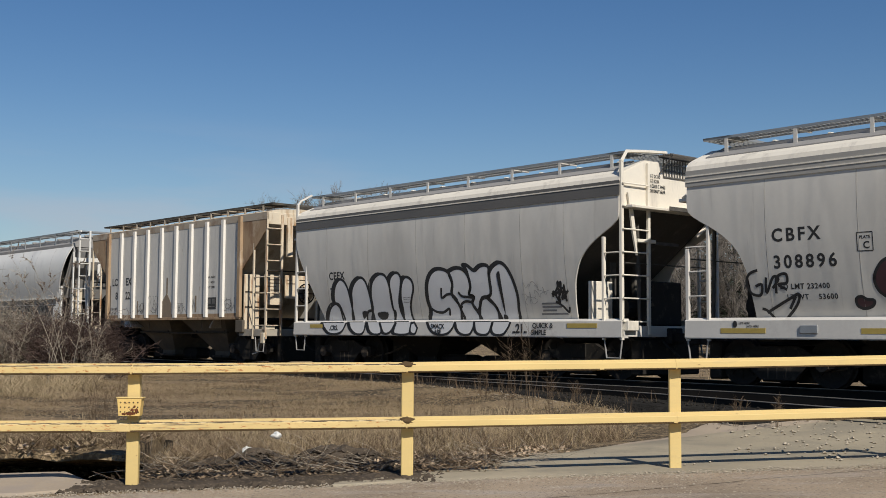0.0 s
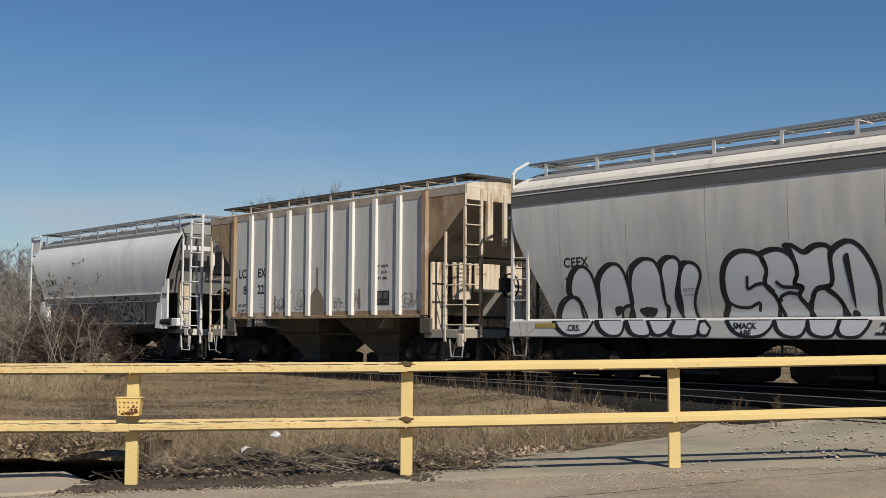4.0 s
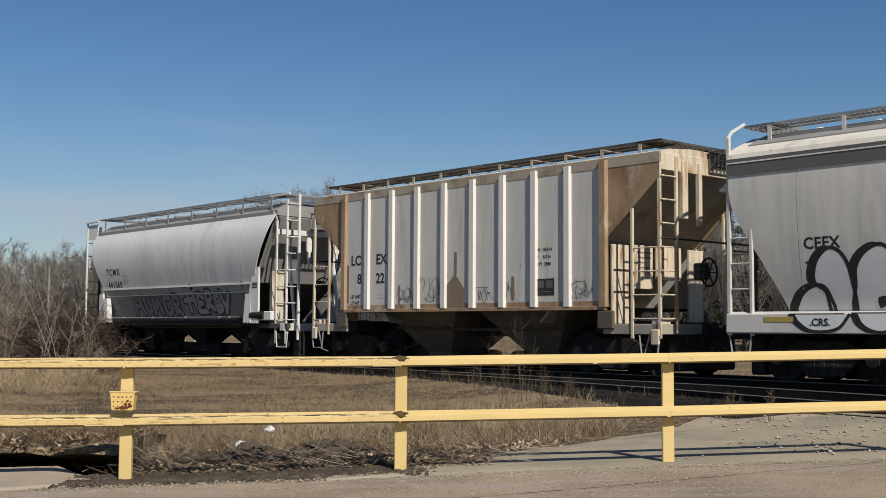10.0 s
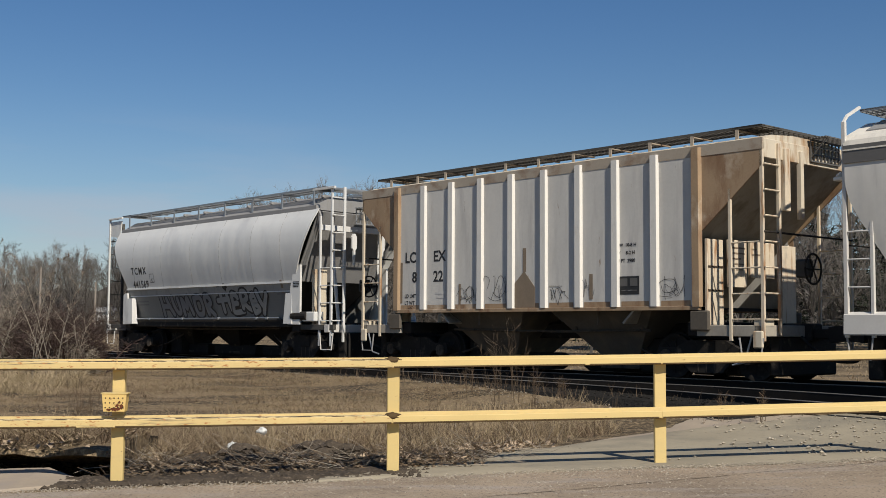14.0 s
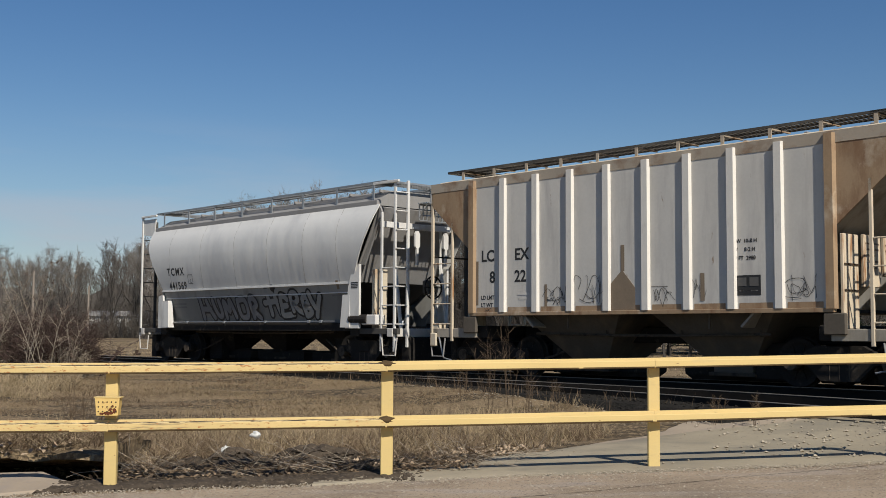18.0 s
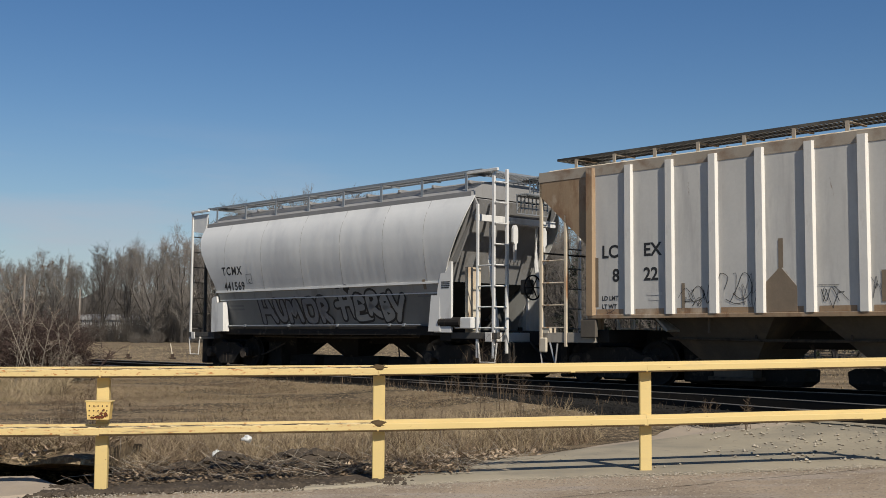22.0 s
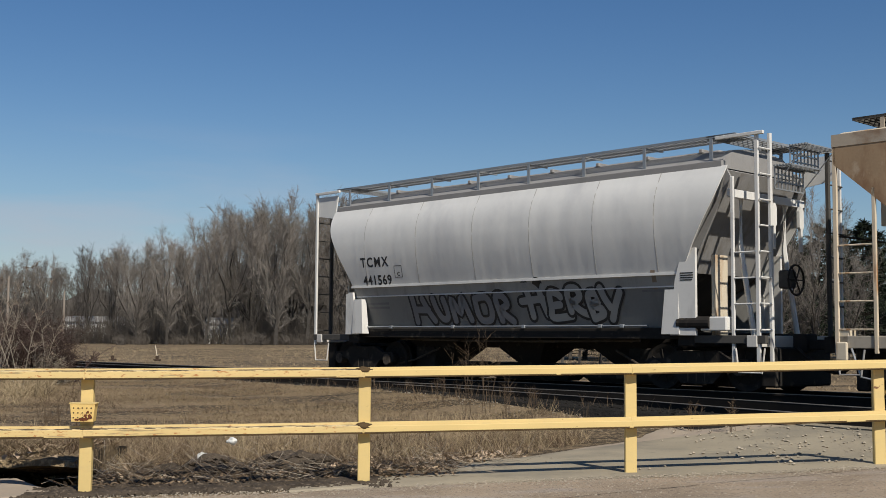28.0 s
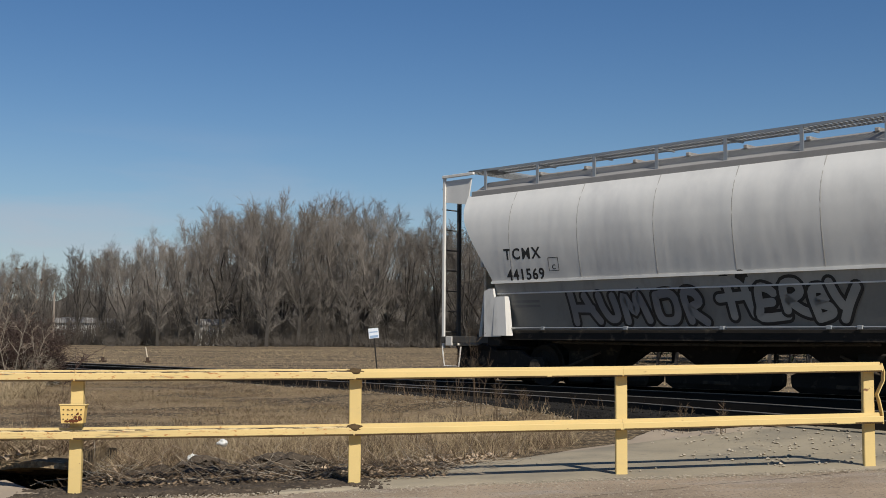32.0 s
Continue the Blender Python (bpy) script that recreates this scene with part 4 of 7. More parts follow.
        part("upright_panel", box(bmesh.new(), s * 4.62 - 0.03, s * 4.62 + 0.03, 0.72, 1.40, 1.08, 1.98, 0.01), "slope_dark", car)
        rz = [1.16 + 0.45 * i for i in range(7)]
        lr = [1.16 + 0.45 * i for i in range(4)]
        # tall corner ladders at the right-hand end of either side
        ladder(car, (s * H, -s * 1.58 * 1), roof_mat, 0.80, 4.32, 2.83, 0.46, 0.78, rz, lr, w=0.07)
        bm = bmesh.new()
        tube(bm, [(s * 5.60, -s * 1.56, 4.28), (s * 5.60, -s * 1.40, 4.50), (s * 5.60, -s * 0.75, 4.56), (s * 5.60, -s * 0.15, 4.60)], 0.035, n=5)
        part("corner_rail", bm, roof_mat, car, "bent corner rail over the ladder")
        part("end_lip", box(bmesh.new(), min(s * 5.54, s * 5.82), max(s * 5.54, s * 5.82), -1.5, 1.5, 3.37, 3.43, 0.01), roof_mat, car, "narrow lip below the end panel")
        part("end_lip_cap", box(bmesh.new(), s * 5.83 - 0.01, s * 5.83 + 0.01, -0.35, 0.45, 3.39, 3.47), "slope_dark", car)
        bm = bmesh.new()
        loft(bm, [[(s * 5.63 - 0.02, -s * y - w, z), (s * 5.63 + 0.02, -s * y - w, z), (s * 5.63 + 0.02, -s * y + w, z), (s * 5.63 - 0.02, -s * y + w, z)] for y, z, w in ((1.40, 3.68, 0.02), (1.32, 3.40, 0.045), (1.24, 2.95, 0.05), (1.15, 2.46, 0.015))])
        part("hand_lever", bm, roof_mat, car, "tapered white lever at the wagon's end")
        part("end_shelf", box(bmesh.new(), s * 5.6 - 0.05, s * 5.6 + 0.05, min(-s * 1.12, -s * 0.56), max(-s * 1.12, -s * 0.56), 2.72, 2.79, 0.01), roof_mat, car)
        part("end_shelf_bar", box(bmesh.new(), s * 5.6 - 0.03, s * 5.6 + 0.03, min(-s * 0.56, s * 0.2), max(-s * 0.56, s * 0.2), 2.70, 2.76), "slope_dark", car)
        bm = bmesh.new()
        tube(bm, [(s * 5.80, s * 1.36, 3.50), (s * 5.62, s * 1.1, 3.15), (s * 5.55, s * 0.9, 2.95)], 0.06, 0.03, n=5)
        part("end_brace", bm, roof_mat, car, "white brace under the end lip")
        part("corner_foot", box(bmesh.new(), s * 5.62 - 0.05, s * 5.62 + 0.1, min(-s * 1.52, -s * 1.2), max(-s * 1.52, -s * 1.2), 0.98, 1.17, 0.01), roof_mat, car, "white corner box at the ladder's foot")
        tall, low = (4.32, 2.75) if straight_left else (2.48, 3.02)
        ladder(car, (s * H, s * 1.58 * 1), "sill", 0.80, tall, low, 0.46, 0, rz, lr, w=0.06)
        if straight_left:
            bm = bmesh.new()
            tube(bm, [(s * 5.60, s * 1.56, 4.28), (s * 5.58, s * 1.46, 4.42), (s * 5.52, s * 1.14, 4.60)], 0.03, n=5)
            part("corner_rail", bm, "sill", car, "bent corner rail over the ladder")
        for y in (-1.55, 1.55):
            steps_below(car, s * (H - 0.02), s * (H - 0.48), y, 0.86, 0.45, "slope_grey")
        bm = bmesh.new()
        tube(bm, [(s * 5.60, -1.45, 2.30), (s * 5.60, 1.45, 2.30)], 0.012)
        part("grab_rail", bm, "slope_dark", car)
    brake_gear(car, 5.60, 0.12, 4.30, "ce_band", None, 0.36)
    for s in (-1, 1):
        tube_b = bmesh.new()
        tube(tube_b, [(s * 5.5, -0.9, 1.0), (s * 5.45, -0.9, 3.1)], 0.035)
        part("end_pipe", tube_b, "slope_dark", car)
    bays(car, (-1.55, 1.55), bay_mat, 1.1, 0.22, 1.45, 1.10, (0.36, 0.40), 1.30)
    underframe(car, H, 4.05)
    return width


def place(centre):
    """The pose of a car whose middle is that far along the train when the train has not yet moved."""
    def at(shift):
        o = on_track(centre + shift, 0, RAIL_TOP)
        return Matrix.Translation(o) @ Matrix.Rotation(TRACK, 4, "Z")
    return at


CARS = []


def new_car(centre, label):
    car = thing("hopper_car", place(centre)(0), label, "railway wagon", "wagons of the train")
    CARS.append((car, centre))
    return car

# the silver-grey car with bubble lettering
ce = new_car(9.53, "grey covered hopper wagon with black and silver bubble graffiti")
ce_w = rounded_hopper(ce, "ce_side", "ce_white", "ce_band", (-4.2, -2.45, -0.6, 1.1, 2.85, 4.1), "grime", True)
stencil("reporting_mark", "CEFX", -4.12, 2.26, 0.27, ce, ce_w, gap=1.05)

# the next one, mostly ahead of the view
cb = new_car(22.27, "light grey covered hopper wagon with black stencilled marks and spray tags")
cb_w = rounded_hopper(cb, "ce_side", "ce_white", "stripe_grey", (-3.91, -2.19, 0.2, 2.4, 4.4), "grime", False, (3.70, 3.80), ((-4.84, 0.92), (-2.15, 0.7), (3.6, 0.9)), 0.94)
stencil("reporting_mark", "CBFX", -3.80, 2.52, 0.31, cb, cb_w, gap=1.35)
stencil("reporting_mark", "308896", -3.80, 2.06, 0.31, cb, cb_w, gap=1.35)

# the ribbed car
def ribbed_hopper(car):
    H, W = 5.62, 1.52
    flat = [(0, W)]
    for s in (-1, 1):
        part("side_sheet", box(bmesh.new(), -4.25, 4.25, min(s * W, s * (W - 0.03)), max(s * W, s * (W - 0.03)), 1.33, 4.20), "lc_side", car, "flat grey side sheet")
        # rusted upper corners that taper down to the end posts
        for k in (-1, 1):
            bm = bmesh.new()
            prism(bm, [(k * 4.25, 4.20), (k * 5.60, 4.20), (k * 5.60, 3.78), (k * 4.25, 2.62)], min(s * W, s * (W - 0.03)), max(s * W, s * (W - 0.03)))
            part("corner_sheet", bm, "lc_rust", car, "rust-stained tapering corner sheet")
        part("top_chord", box(bmesh.new(), -5.62, 5.62, min(s * (W - 0.04), s * (W + 0.008)), max(s * (W - 0.04), s * (W + 0.008)), 4.06, 4.26), "lc_chord", car, "grimy beige top rail")
        part("side_rail", box(bmesh.new(), -4.3, 4.3, min(s * (W - 0.03), s * (W + 0.05)), max(s * (W - 0.03), s * (W + 0.05)), 1.27, 1.345, 0.006), "lc_rust", car, "rusty lower side rail")
        rib = None
        for i in range(10):
            x = -4.245 + i * 0.9433
            if i in (0, 9):
                bm = bmesh.new()
                prism2 = [(-0.11, 0), (-0.075, 0.07), (0.075, 0.07), (0.11, 0)]
                loft(bm, [[(x + a, s * (W + b), z) for a, b in prism2] for z in (1.33, 4.22)])
                part("end_post", bm, "lc_rust", car, "rusty end post")
                continue
            if rib is None:
                bm = bmesh.new()
                loft(bm, [[(a, s * b, z) for a, b in ((-0.095, 0), (-0.075, 0.062), (0.065, 0.062), (0.09, 0))] for z in (1.345, 4.19)])
                bm.verts.ensure_lookup_table()
                rib = part("rib", bm, "lc_rib", car, "chalky white pressed side rib")
                rib.matrix_basis = pose(x, s * W, 0)
            else:
                again(rib, car, pose(x, s * W, 0), "chalky white pressed side rib")
    bm = bmesh.new()
    ring = [(-W, 4.24), (-1.2, 4.34), (-0.5, 4.40), (0.5, 4.40), (1.2, 4.34), (W, 4.24), (1.4, 4.10), (-1.4, 4.10)]
    loft(bm, [[(x, y, z) for y, z in ring] for x in (-5.58, 5.58)])
    part("roof", bm, "lc_cream", car, "weathered low roof")
    hatches(car, 4.8, 4.48, 8, "walk_grey")
    running_boards(car, 5.4, 4.56, (0.55, 1.20), 11, "slope_dark", "lc_chord", 4.30)
    slopes(car, 5.58, 3.93, 2.5, 1.02, 1.48, "lc_slope")
    for s in (-1, 1):
        part("end_panel", box(bmesh.new(), s * 5.58 - 0.02, s * 5.58 + 0.02, -1.5, 1.5, 3.92, 4.26, 0.01), "lc_cream", car, "cream end panel with rust streaks")
        for y, w, zb, mt in ((-s * 0.76, 0.085, 3.02, "lc_streak"), (-s * 0.27, 0.05, 2.9, "lc_cream")):
            part("end_stiffener", box(bmesh.new(), s * 5.60 - 0.05, s * 5.60 + 0.05, y - w, y + w, zb, 4.14, 0.01), mt, car, "rust-streaked end stiffener")
        for y0, y1, zb, zt in ((-1.48, -0.98, 1.0, 2.56), (-0.80, -0.22, 1.70, 2.58), (-0.10, 0.72, 1.90, 2.58), (0.98, 1.48, 1.0, 2.56)):
            part("upright_panel", box(bmesh.new(), s * 4.40 - 0.03, s * 4.40 + 0.03, y0, y1, zb, zt, 0.01), "lc_streak", car, "cream bulkhead plate with rust streaks")
        for zz in (1.62, 2.05):
            part("bulkhead_joint", box(bmesh.new(), s * 4.44 - 0.012, s * 4.44 + 0.012, -1.46, -1.0, zz, zz + 0.025), "railrust", car)
        for r_, (y0, ln) in enumerate(((-0.74, 0.46), (-0.70, 0.40), (-0.72, 0.30), (-0.62, 0.30), (-0.58, 0.22), (-0.06, 0.16), (-0.06, 0.30))):
            part("end_stencil", box(bmesh.new(), s * 4.434 - 0.003, s * 4.434 + 0.003, y0, y0 + ln, 2.50 - 0.10 * (r_ % 5 + 0.5) - 0.028, 2.50 - 0.10 * (r_ % 5 + 0.5)), "primer", car)
        # corner plate and sill box under the ladder
        part("corner_foot", box(bmesh.new(), s * 5.5 - 0.11, s * 5.5 + 0.11, -1.50, -1.20, 0.98, 1.10, 0.01), "lc_cream", car)
        part("end_platform_sill", box(bmesh.new(), min(s * 4.2, s * H), max(s * 4.2, s * H), -1.5, -1.38, 0.80, 1.0, 0.01), "lc_slope", car)
        part("end_platform_sill", box(bmesh.new(), min(s * 4.2, s * H), max(s * 4.2, s * H), 1.38, 1.5, 0.80, 1.0, 0.01), "lc_slope", car)
        part("end_sill", box(bmesh.new(), s * 5.5 - 0.1, s * 5.5 + 0.1, -1.5, 1.5, 0.80, 1.0, 0.01), "lc_slope", car)
        for y in (-1.53, 1.53):
            part("jacking_pad", box(bmesh.new(), s * 4.3 - 0.2, s * 4.3 + 0.2, y - 0.04, y + 0.04, 0.90, 1.26, 0.02), "lc_brown", car)
            steps_below(car, s * (H - 0.02), s * (H - 0.5), y, 0.78, 0.38, "slope_grey")
        rz = [1.10 + 0.45 * i for i in range(7)]
        lr = [1.10 + 0.45 * i for i in range(4)]
        ladder(car, (s * H, -s * 1.52), "lc_streak", 0.72, 4.2, 3.42, 0.66, 0.46, rz, lr)
        ladder(car, (s * H, s * 1.52), "lc_streak", 0.72, 4.2, 3.35, 0.66, 0, rz, lr)
        bm = bmesh.new()
        tube(bm, [(s * 5.62, -1.5, 2.62), (s * 5.62, 1.5, 2.62)], 0.02)
        part("grab_rail", bm, "grime", car)
    brake_gear(car, 5.63, 0.55, 4.2, "ce_band", -0.36)
    for s in (-1, 1):
        part("foot_bracket", box(bmesh.new(), s * 5.5 - 0.1, s * 5.5 + 0.1, -1.56, -1.50, 0.60, 0.90, 0.02), "lc_cream", car, "cream bracket below the corner ladder")
        hb = bmesh.new()
        tube(hb, [(s * 5.35, -1.5, 0.8), (s * 5.2, -1.5, 0.35), (s * 4.95, -1.5, 0.3)], 0.018)
        part("release_rod", hb, "galv", car)
    bays(car, (-1.7, 1.7), "lc_brown", 1.33, 0.2, 1.35, 1.30, trough=1.3)
    for x in (-1.7, 1.7):
        part("bay_seam", box(bmesh.new(), x - 0.02, x + 0.02, -1.3, -1.28, 1.0, 1.3), "lc_brown", car)
    part("underside", box(bmesh.new(), -4.2, 4.2, -1.4, 1.4, 1.28, 1.33), "grime", car)
    underframe(car, H, 4.1)
    return flat


lc = new_car(-3.22, "ribbed grey covered hopper wagon with rust-stained ends")
lc_w = ribbed_hopper(lc)
lc_p = [(0, 1.521)]
stencil("reporting_mark", "LC", -3.98, 2.44, 0.34, lc, lc_p, mat="ink")
stencil("reporting_mark", "EX", -2.98, 2.44, 0.34, lc, lc_p, mat="ink")
stencil("reporting_mark", "8", -3.72, 1.98, 0.34, lc, lc_p, mat="ink")
stencil("reporting_mark", "22", -2.98, 1.98, 0.34, lc, lc_p, mat="ink")

# the last car
def tank_sided_hopper(car):
    H = 6.36
    width = smooth_table([(2.12, 1.43), (2.4, 1.50), (2.8, 1.575), (3.15, 1.60), (3.5, 1.57), (3.8, 1.46), (4.02, 1.30)])
    lower = [(1.02, 1.12), (2.14, 1.42)]
    reach = smooth_table([(2.12, 4.72), (2.5, 4.92), (3.0, 5.22), (3.4, 5.46), (3.75, 5.58), (4.02, 5.60)])
    low_reach = [(1.02, 4.55), (2.14, 4.75)]
    for s in (-1, 1):
        part("side_sheet", skin(bmesh.new(), width, reach, 2.12, 4.02, s, 22, 24), "tc_side", car, "smooth rounded upper side sheet", smooth=True)
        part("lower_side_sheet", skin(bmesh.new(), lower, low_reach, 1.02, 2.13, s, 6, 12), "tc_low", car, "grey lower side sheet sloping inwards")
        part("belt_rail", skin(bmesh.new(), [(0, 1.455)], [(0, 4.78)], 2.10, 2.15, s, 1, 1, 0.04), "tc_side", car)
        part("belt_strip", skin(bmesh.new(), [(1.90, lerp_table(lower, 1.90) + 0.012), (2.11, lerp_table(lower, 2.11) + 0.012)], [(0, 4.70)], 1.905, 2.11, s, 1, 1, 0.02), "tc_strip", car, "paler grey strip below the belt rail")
        part("belt_ridge", skin(bmesh.new(), [(0, lerp_table(lower, 1.89) + 0.022)], [(0, 4.70)], 1.878, 1.905, s, 1, 1, 0.02), "tc_side", car)
        bm = bmesh.new()
        tube(bm, [(-4.45, s * 1.32, 1.175), (3.85, s * 1.32, 1.175)], 0.020)
        rod = part("control_rod", bm, "galv", car, "thin steel rod along the sill")
        for x in (-3.45, -1.38, 0.72, 2.73, 3.26):
            part("rod_bracket", box(bmesh.new(), x - 0.05, x + 0.05, s * 1.32 - 0.03, s * 1.32 + 0.03, 1.135, 1.205, 0.01), "galv", rod)
        part("side_sill", box(bmesh.new(), -4.6, 4.6, s * 1.20 - 0.07, s * 1.20 + 0.07, 0.93, 1.14, 0.01), "grime", car)
        for x in (-4.15, -2.35, -0.55, 1.1, 2.75, 4.2):
            bm = bmesh.new()
            zz = [2.16 + 1.85 * i / 12 for i in range(13)]
            L = [[bm.verts.new((x + dx, s * (lerp_table(width, z) + dy), z)) for z in zz] for dx, dy in ((-0.010, 0.0005), (0.0, 0.003), (0.010, 0.0005))]
            for A, B in zip(L, L[1:]):
                for i in range(12):
                    bm.faces.new((A[i], B[i], B[i + 1], A[i + 1]))
            part("weld_seam", bm, "seam", car)
        part("eave_rail", box(bmesh.new(), -5.5, 5.5, min(s * 1.20, s * 1.33), max(s * 1.20, s * 1.33), 3.96, 4.12, 0.01), "walk_grey", car, "grey eave rail")
        for k in (-1, 1):
            # broad end brackets that carry the body on the sill
            bm = bmesh.new()
            prism(bm, [(k * 4.47, 1.0), (k * 5.02, 1.0), (k * 5.02, 2.57), (k * 4.76, 2.57), (k * 4.64, 2.2), (k * 4.58, 2.0)] if k > 0 else
                  [(k * 4.52, 1.0), (k * 4.95, 1.0), (k * 4.95, 1.95), (k * 4.82, 2.0), (k * 4.70, 2.0)], min(s * 1.48, s * 1.42), max(s * 1.48, s * 1.42))
            part("end_bracket", bm, "tc_white", car, "white painted end bracket")
            bm = bmesh.new()
            loft(bm, [[(k * 4.29, s * 1.30, z), (k * 4.68, s * 1.30, z), (k * 4.68, s * 1.50, z), (k * 4.29, s * 1.50, z)] if z < 1.5 else
                      [(k * 4.36, s * 1.34, z), (k * 4.65, s * 1.34, z), (k * 4.65, s * 1.48, z), (k * 4.36, s * 1.48, z)] for z in (1.02, 1.83)])
            part("bracket_box", bm, "tc_white", car, "white tapered box on the sill")
            # gusset below the eave; its shade is given by the grey colour
            bm = bmesh.new()
            prism(bm, [(k * 4.80, 2.56), (k * 5.00, 2.56), (k * 5.66, 3.80), (k * 5.56, 3.98), (k * 5.50, 3.60)], min(s * 1.30, s * 1.25), max(s * 1.30, s * 1.25))
            part("end_side_plate", bm, "slope_grey", car, "gusset plate under the eave, greyed to stand for shade")
    bm = bmesh.new()
    ring = [(-1.32, 4.0), (-1.22, 4.14), (-0.85, 4.36), (-0.4, 4.42), (0.4, 4.42), (0.85, 4.36), (1.22, 4.14), (1.32, 4.0)]
    loft(bm, [[(x, y, z) for y, z in ring] for x in (-5.45, 5.45)])
    part("roof", bm, "walk_grey", car, "grey ribbed roof")
    hatches(car, 4.8, 4.50, 8, "slope_grey")
    running_boards(car, 5.7, 4.60, (0.62, 1.20), 8, "galv", "galv", 4.12)
    slopes(car, 5.52, 3.95, 4.6, 2.15, 1.26, "slope_grey", 1.34)
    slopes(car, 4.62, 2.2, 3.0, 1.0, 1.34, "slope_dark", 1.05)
    for s in (-1, 1):
        part("end_sill", box(bmesh.new(), min(s * 4.6, s * H), max(s * 4.6, s * H), -1.38, -1.28, 0.86, 1.0, 0.01), "slope_dark", car)
        part("end_sill", box(bmesh.new(), min(s * 4.6, s * H), max(s * 4.6, s * H), 1.28, 1.38, 0.86, 1.0, 0.01), "slope_dark", car)
        part("end_beam", box(bmesh.new(), s * 6.1 - 0.1, s * 6.1 + 0.1, -1.4, 1.4, 0.80, 1.0, 0.01), "sill", car)
        rz = [1.10 + 0.45 * i for i in range(8)]
        lr = [1.10 + 0.45 * i for i in range(4)]
        ladder(car, (s * (H - 0.12), -s * 1.36), "tc_white", 0.45, 4.55, 3.80, 0.50, 0.36, rz, lr)
        ladder(car, (s * H, s * 1.36), "tc_white", 0.75, 4.55, 3.0, 0.0, 0.0, rz, lr)
        # inner ladder: the wagon body's shade is put into its dark colour
        part("stile", box(bmesh.new(), s * H - 0.03, s * H + 0.03, min(s * 0.80, s * 0.88), max(s * 0.80, s * 0.88), 0.8, 4.4), "slope_dark", car)
        for z in rz:
            part("rung", tube(bmesh.new(), [(s * (H + 0.02), s * 0.8, z), (s * (H + 0.02), s * 1.34, z)], 0.016), "slope_dark", car)
        gus = bmesh.new()
        prism(gus, [(s * 5.5, 4.42), (s * (H - 0.05), 4.42), (s * (H - 0.05), 3.95), (s * 5.62, 3.85)], min(s * 1.30, s * 1.33), max(s * 1.30, s * 1.33))
        part("gusset", gus, "tc_side", car)
        for y in (-1.36, 1.36):
            steps_below(car, s * (H - 0.03), s * (H - 0.60), y, 0.78, 0.36, "sill")
            part("corner_rail", box(bmesh.new(), min(s * 5.4, s * H), max(s * 5.4, s * H), y - 0.03, y + 0.03, 4.48, 4.54, 0.006), "tc_white", car)
        for y in (-0.75, 0.75):
            bm = bmesh.new()
            tube(bm, [(s * 5.75, y, 1.0), (s * 5.5, y, 2.6), (s * 5.52, y, 3.6)], 0.05)
            part("end_strut", bm, "tc_white", car, "white end strut")
        for y in (-0.47, 0.47):
            bm = bmesh.new()
            loft(bm, [[(s * 6.0 - 0.03, y - w, z), (s * 6.0 + 0.03, y - w, z), (s * 6.0 + 0.03, y + w, z), (s * 6.0 - 0.03, y + w, z)] for z, w in ((2.55, 0.02), (2.95, 0.03), (3.0, 0.075), (3.30, 0.075), (3.38, 0.03))])
            part("lever_arm", bm, "tc_white", car, "white paddle-shaped lever arm")
        part("end_crossbar", box(bmesh.new(), s * 5.6 - 0.03, s * 5.6 + 0.03, -1.3, 1.3, 3.45, 3.60, 0.01), "tc_white", car)
        part("upright_panel", box(bmesh.new(), s * 5.2 - 0.03, s * 5.2 + 0.03, -1.2, -0.75, 1.0, 2.45, 0.01), "lc_cream", car, "cream riveted upright panel")
    bm = bmesh.new()
    tube(bm, [(4.62, -1.40, 1.22), (5.3, -1.40, 1.22)], 0.12, n=14)
    part("air_cylinder", bm, "grime", car)
    part("valve_box", box(bmesh.new(), 5.10, 5.64, -1.46, -1.15, 1.08, 1.33, 0.02), "tc_white", car, "white box at the end of the sill")
    brake_gear(car, 6.2, 0.3, 4.22, "galv")
    brake_gear(car, 6.0, 0.1, 3.85, "galv", -0.15)
    bays(car, (-2.78, -0.1, 2.58), "grime", 1.30, 0.2, 1.26, 0.98, (0.22, 0.20), 1.16)
    underframe(car, H, 4.75)
    return width, lower


tk = new_car(-16.54, "pale grey rounded covered hopper wagon with sprayed lettering below")
tk_w, tk_low = tank_sided_hopper(tk)
stencil("reporting_mark", "TCMX", -4.32, 2.58, 0.31, tk, tk_w, gap=1.25)
stencil("reporting_mark", "441569", -4.30, 2.16, 0.31, tk, tk_w, gap=1.12)

# ---- spray lettering, as outlines along and up the wagons' sides ----
BUBBLES_A_1 = [
    [(-4.35, 1.24), (-4.28, 1.44), (-4.07, 1.62), (-3.84, 1.64), (-3.72, 1.47), (-3.7, 1.24)],
    [(-3.7, 1.24), (-3.78, 1.53), (-3.98, 1.71), (-3.93, 2.01), (-3.77, 2.21), (-3.61, 2.26), (-3.43, 2.14), (-3.31, 1.82), (-3.29, 1.24)],
    [(-3.29, 1.24), (-3.24, 1.64), (-3.21, 1.93), (-3.05, 2.16), (-2.79, 2.28), (-2.59, 2.15), (-2.48, 1.8), (-2.47, 1.45), (-2.55, 1.24)],
]
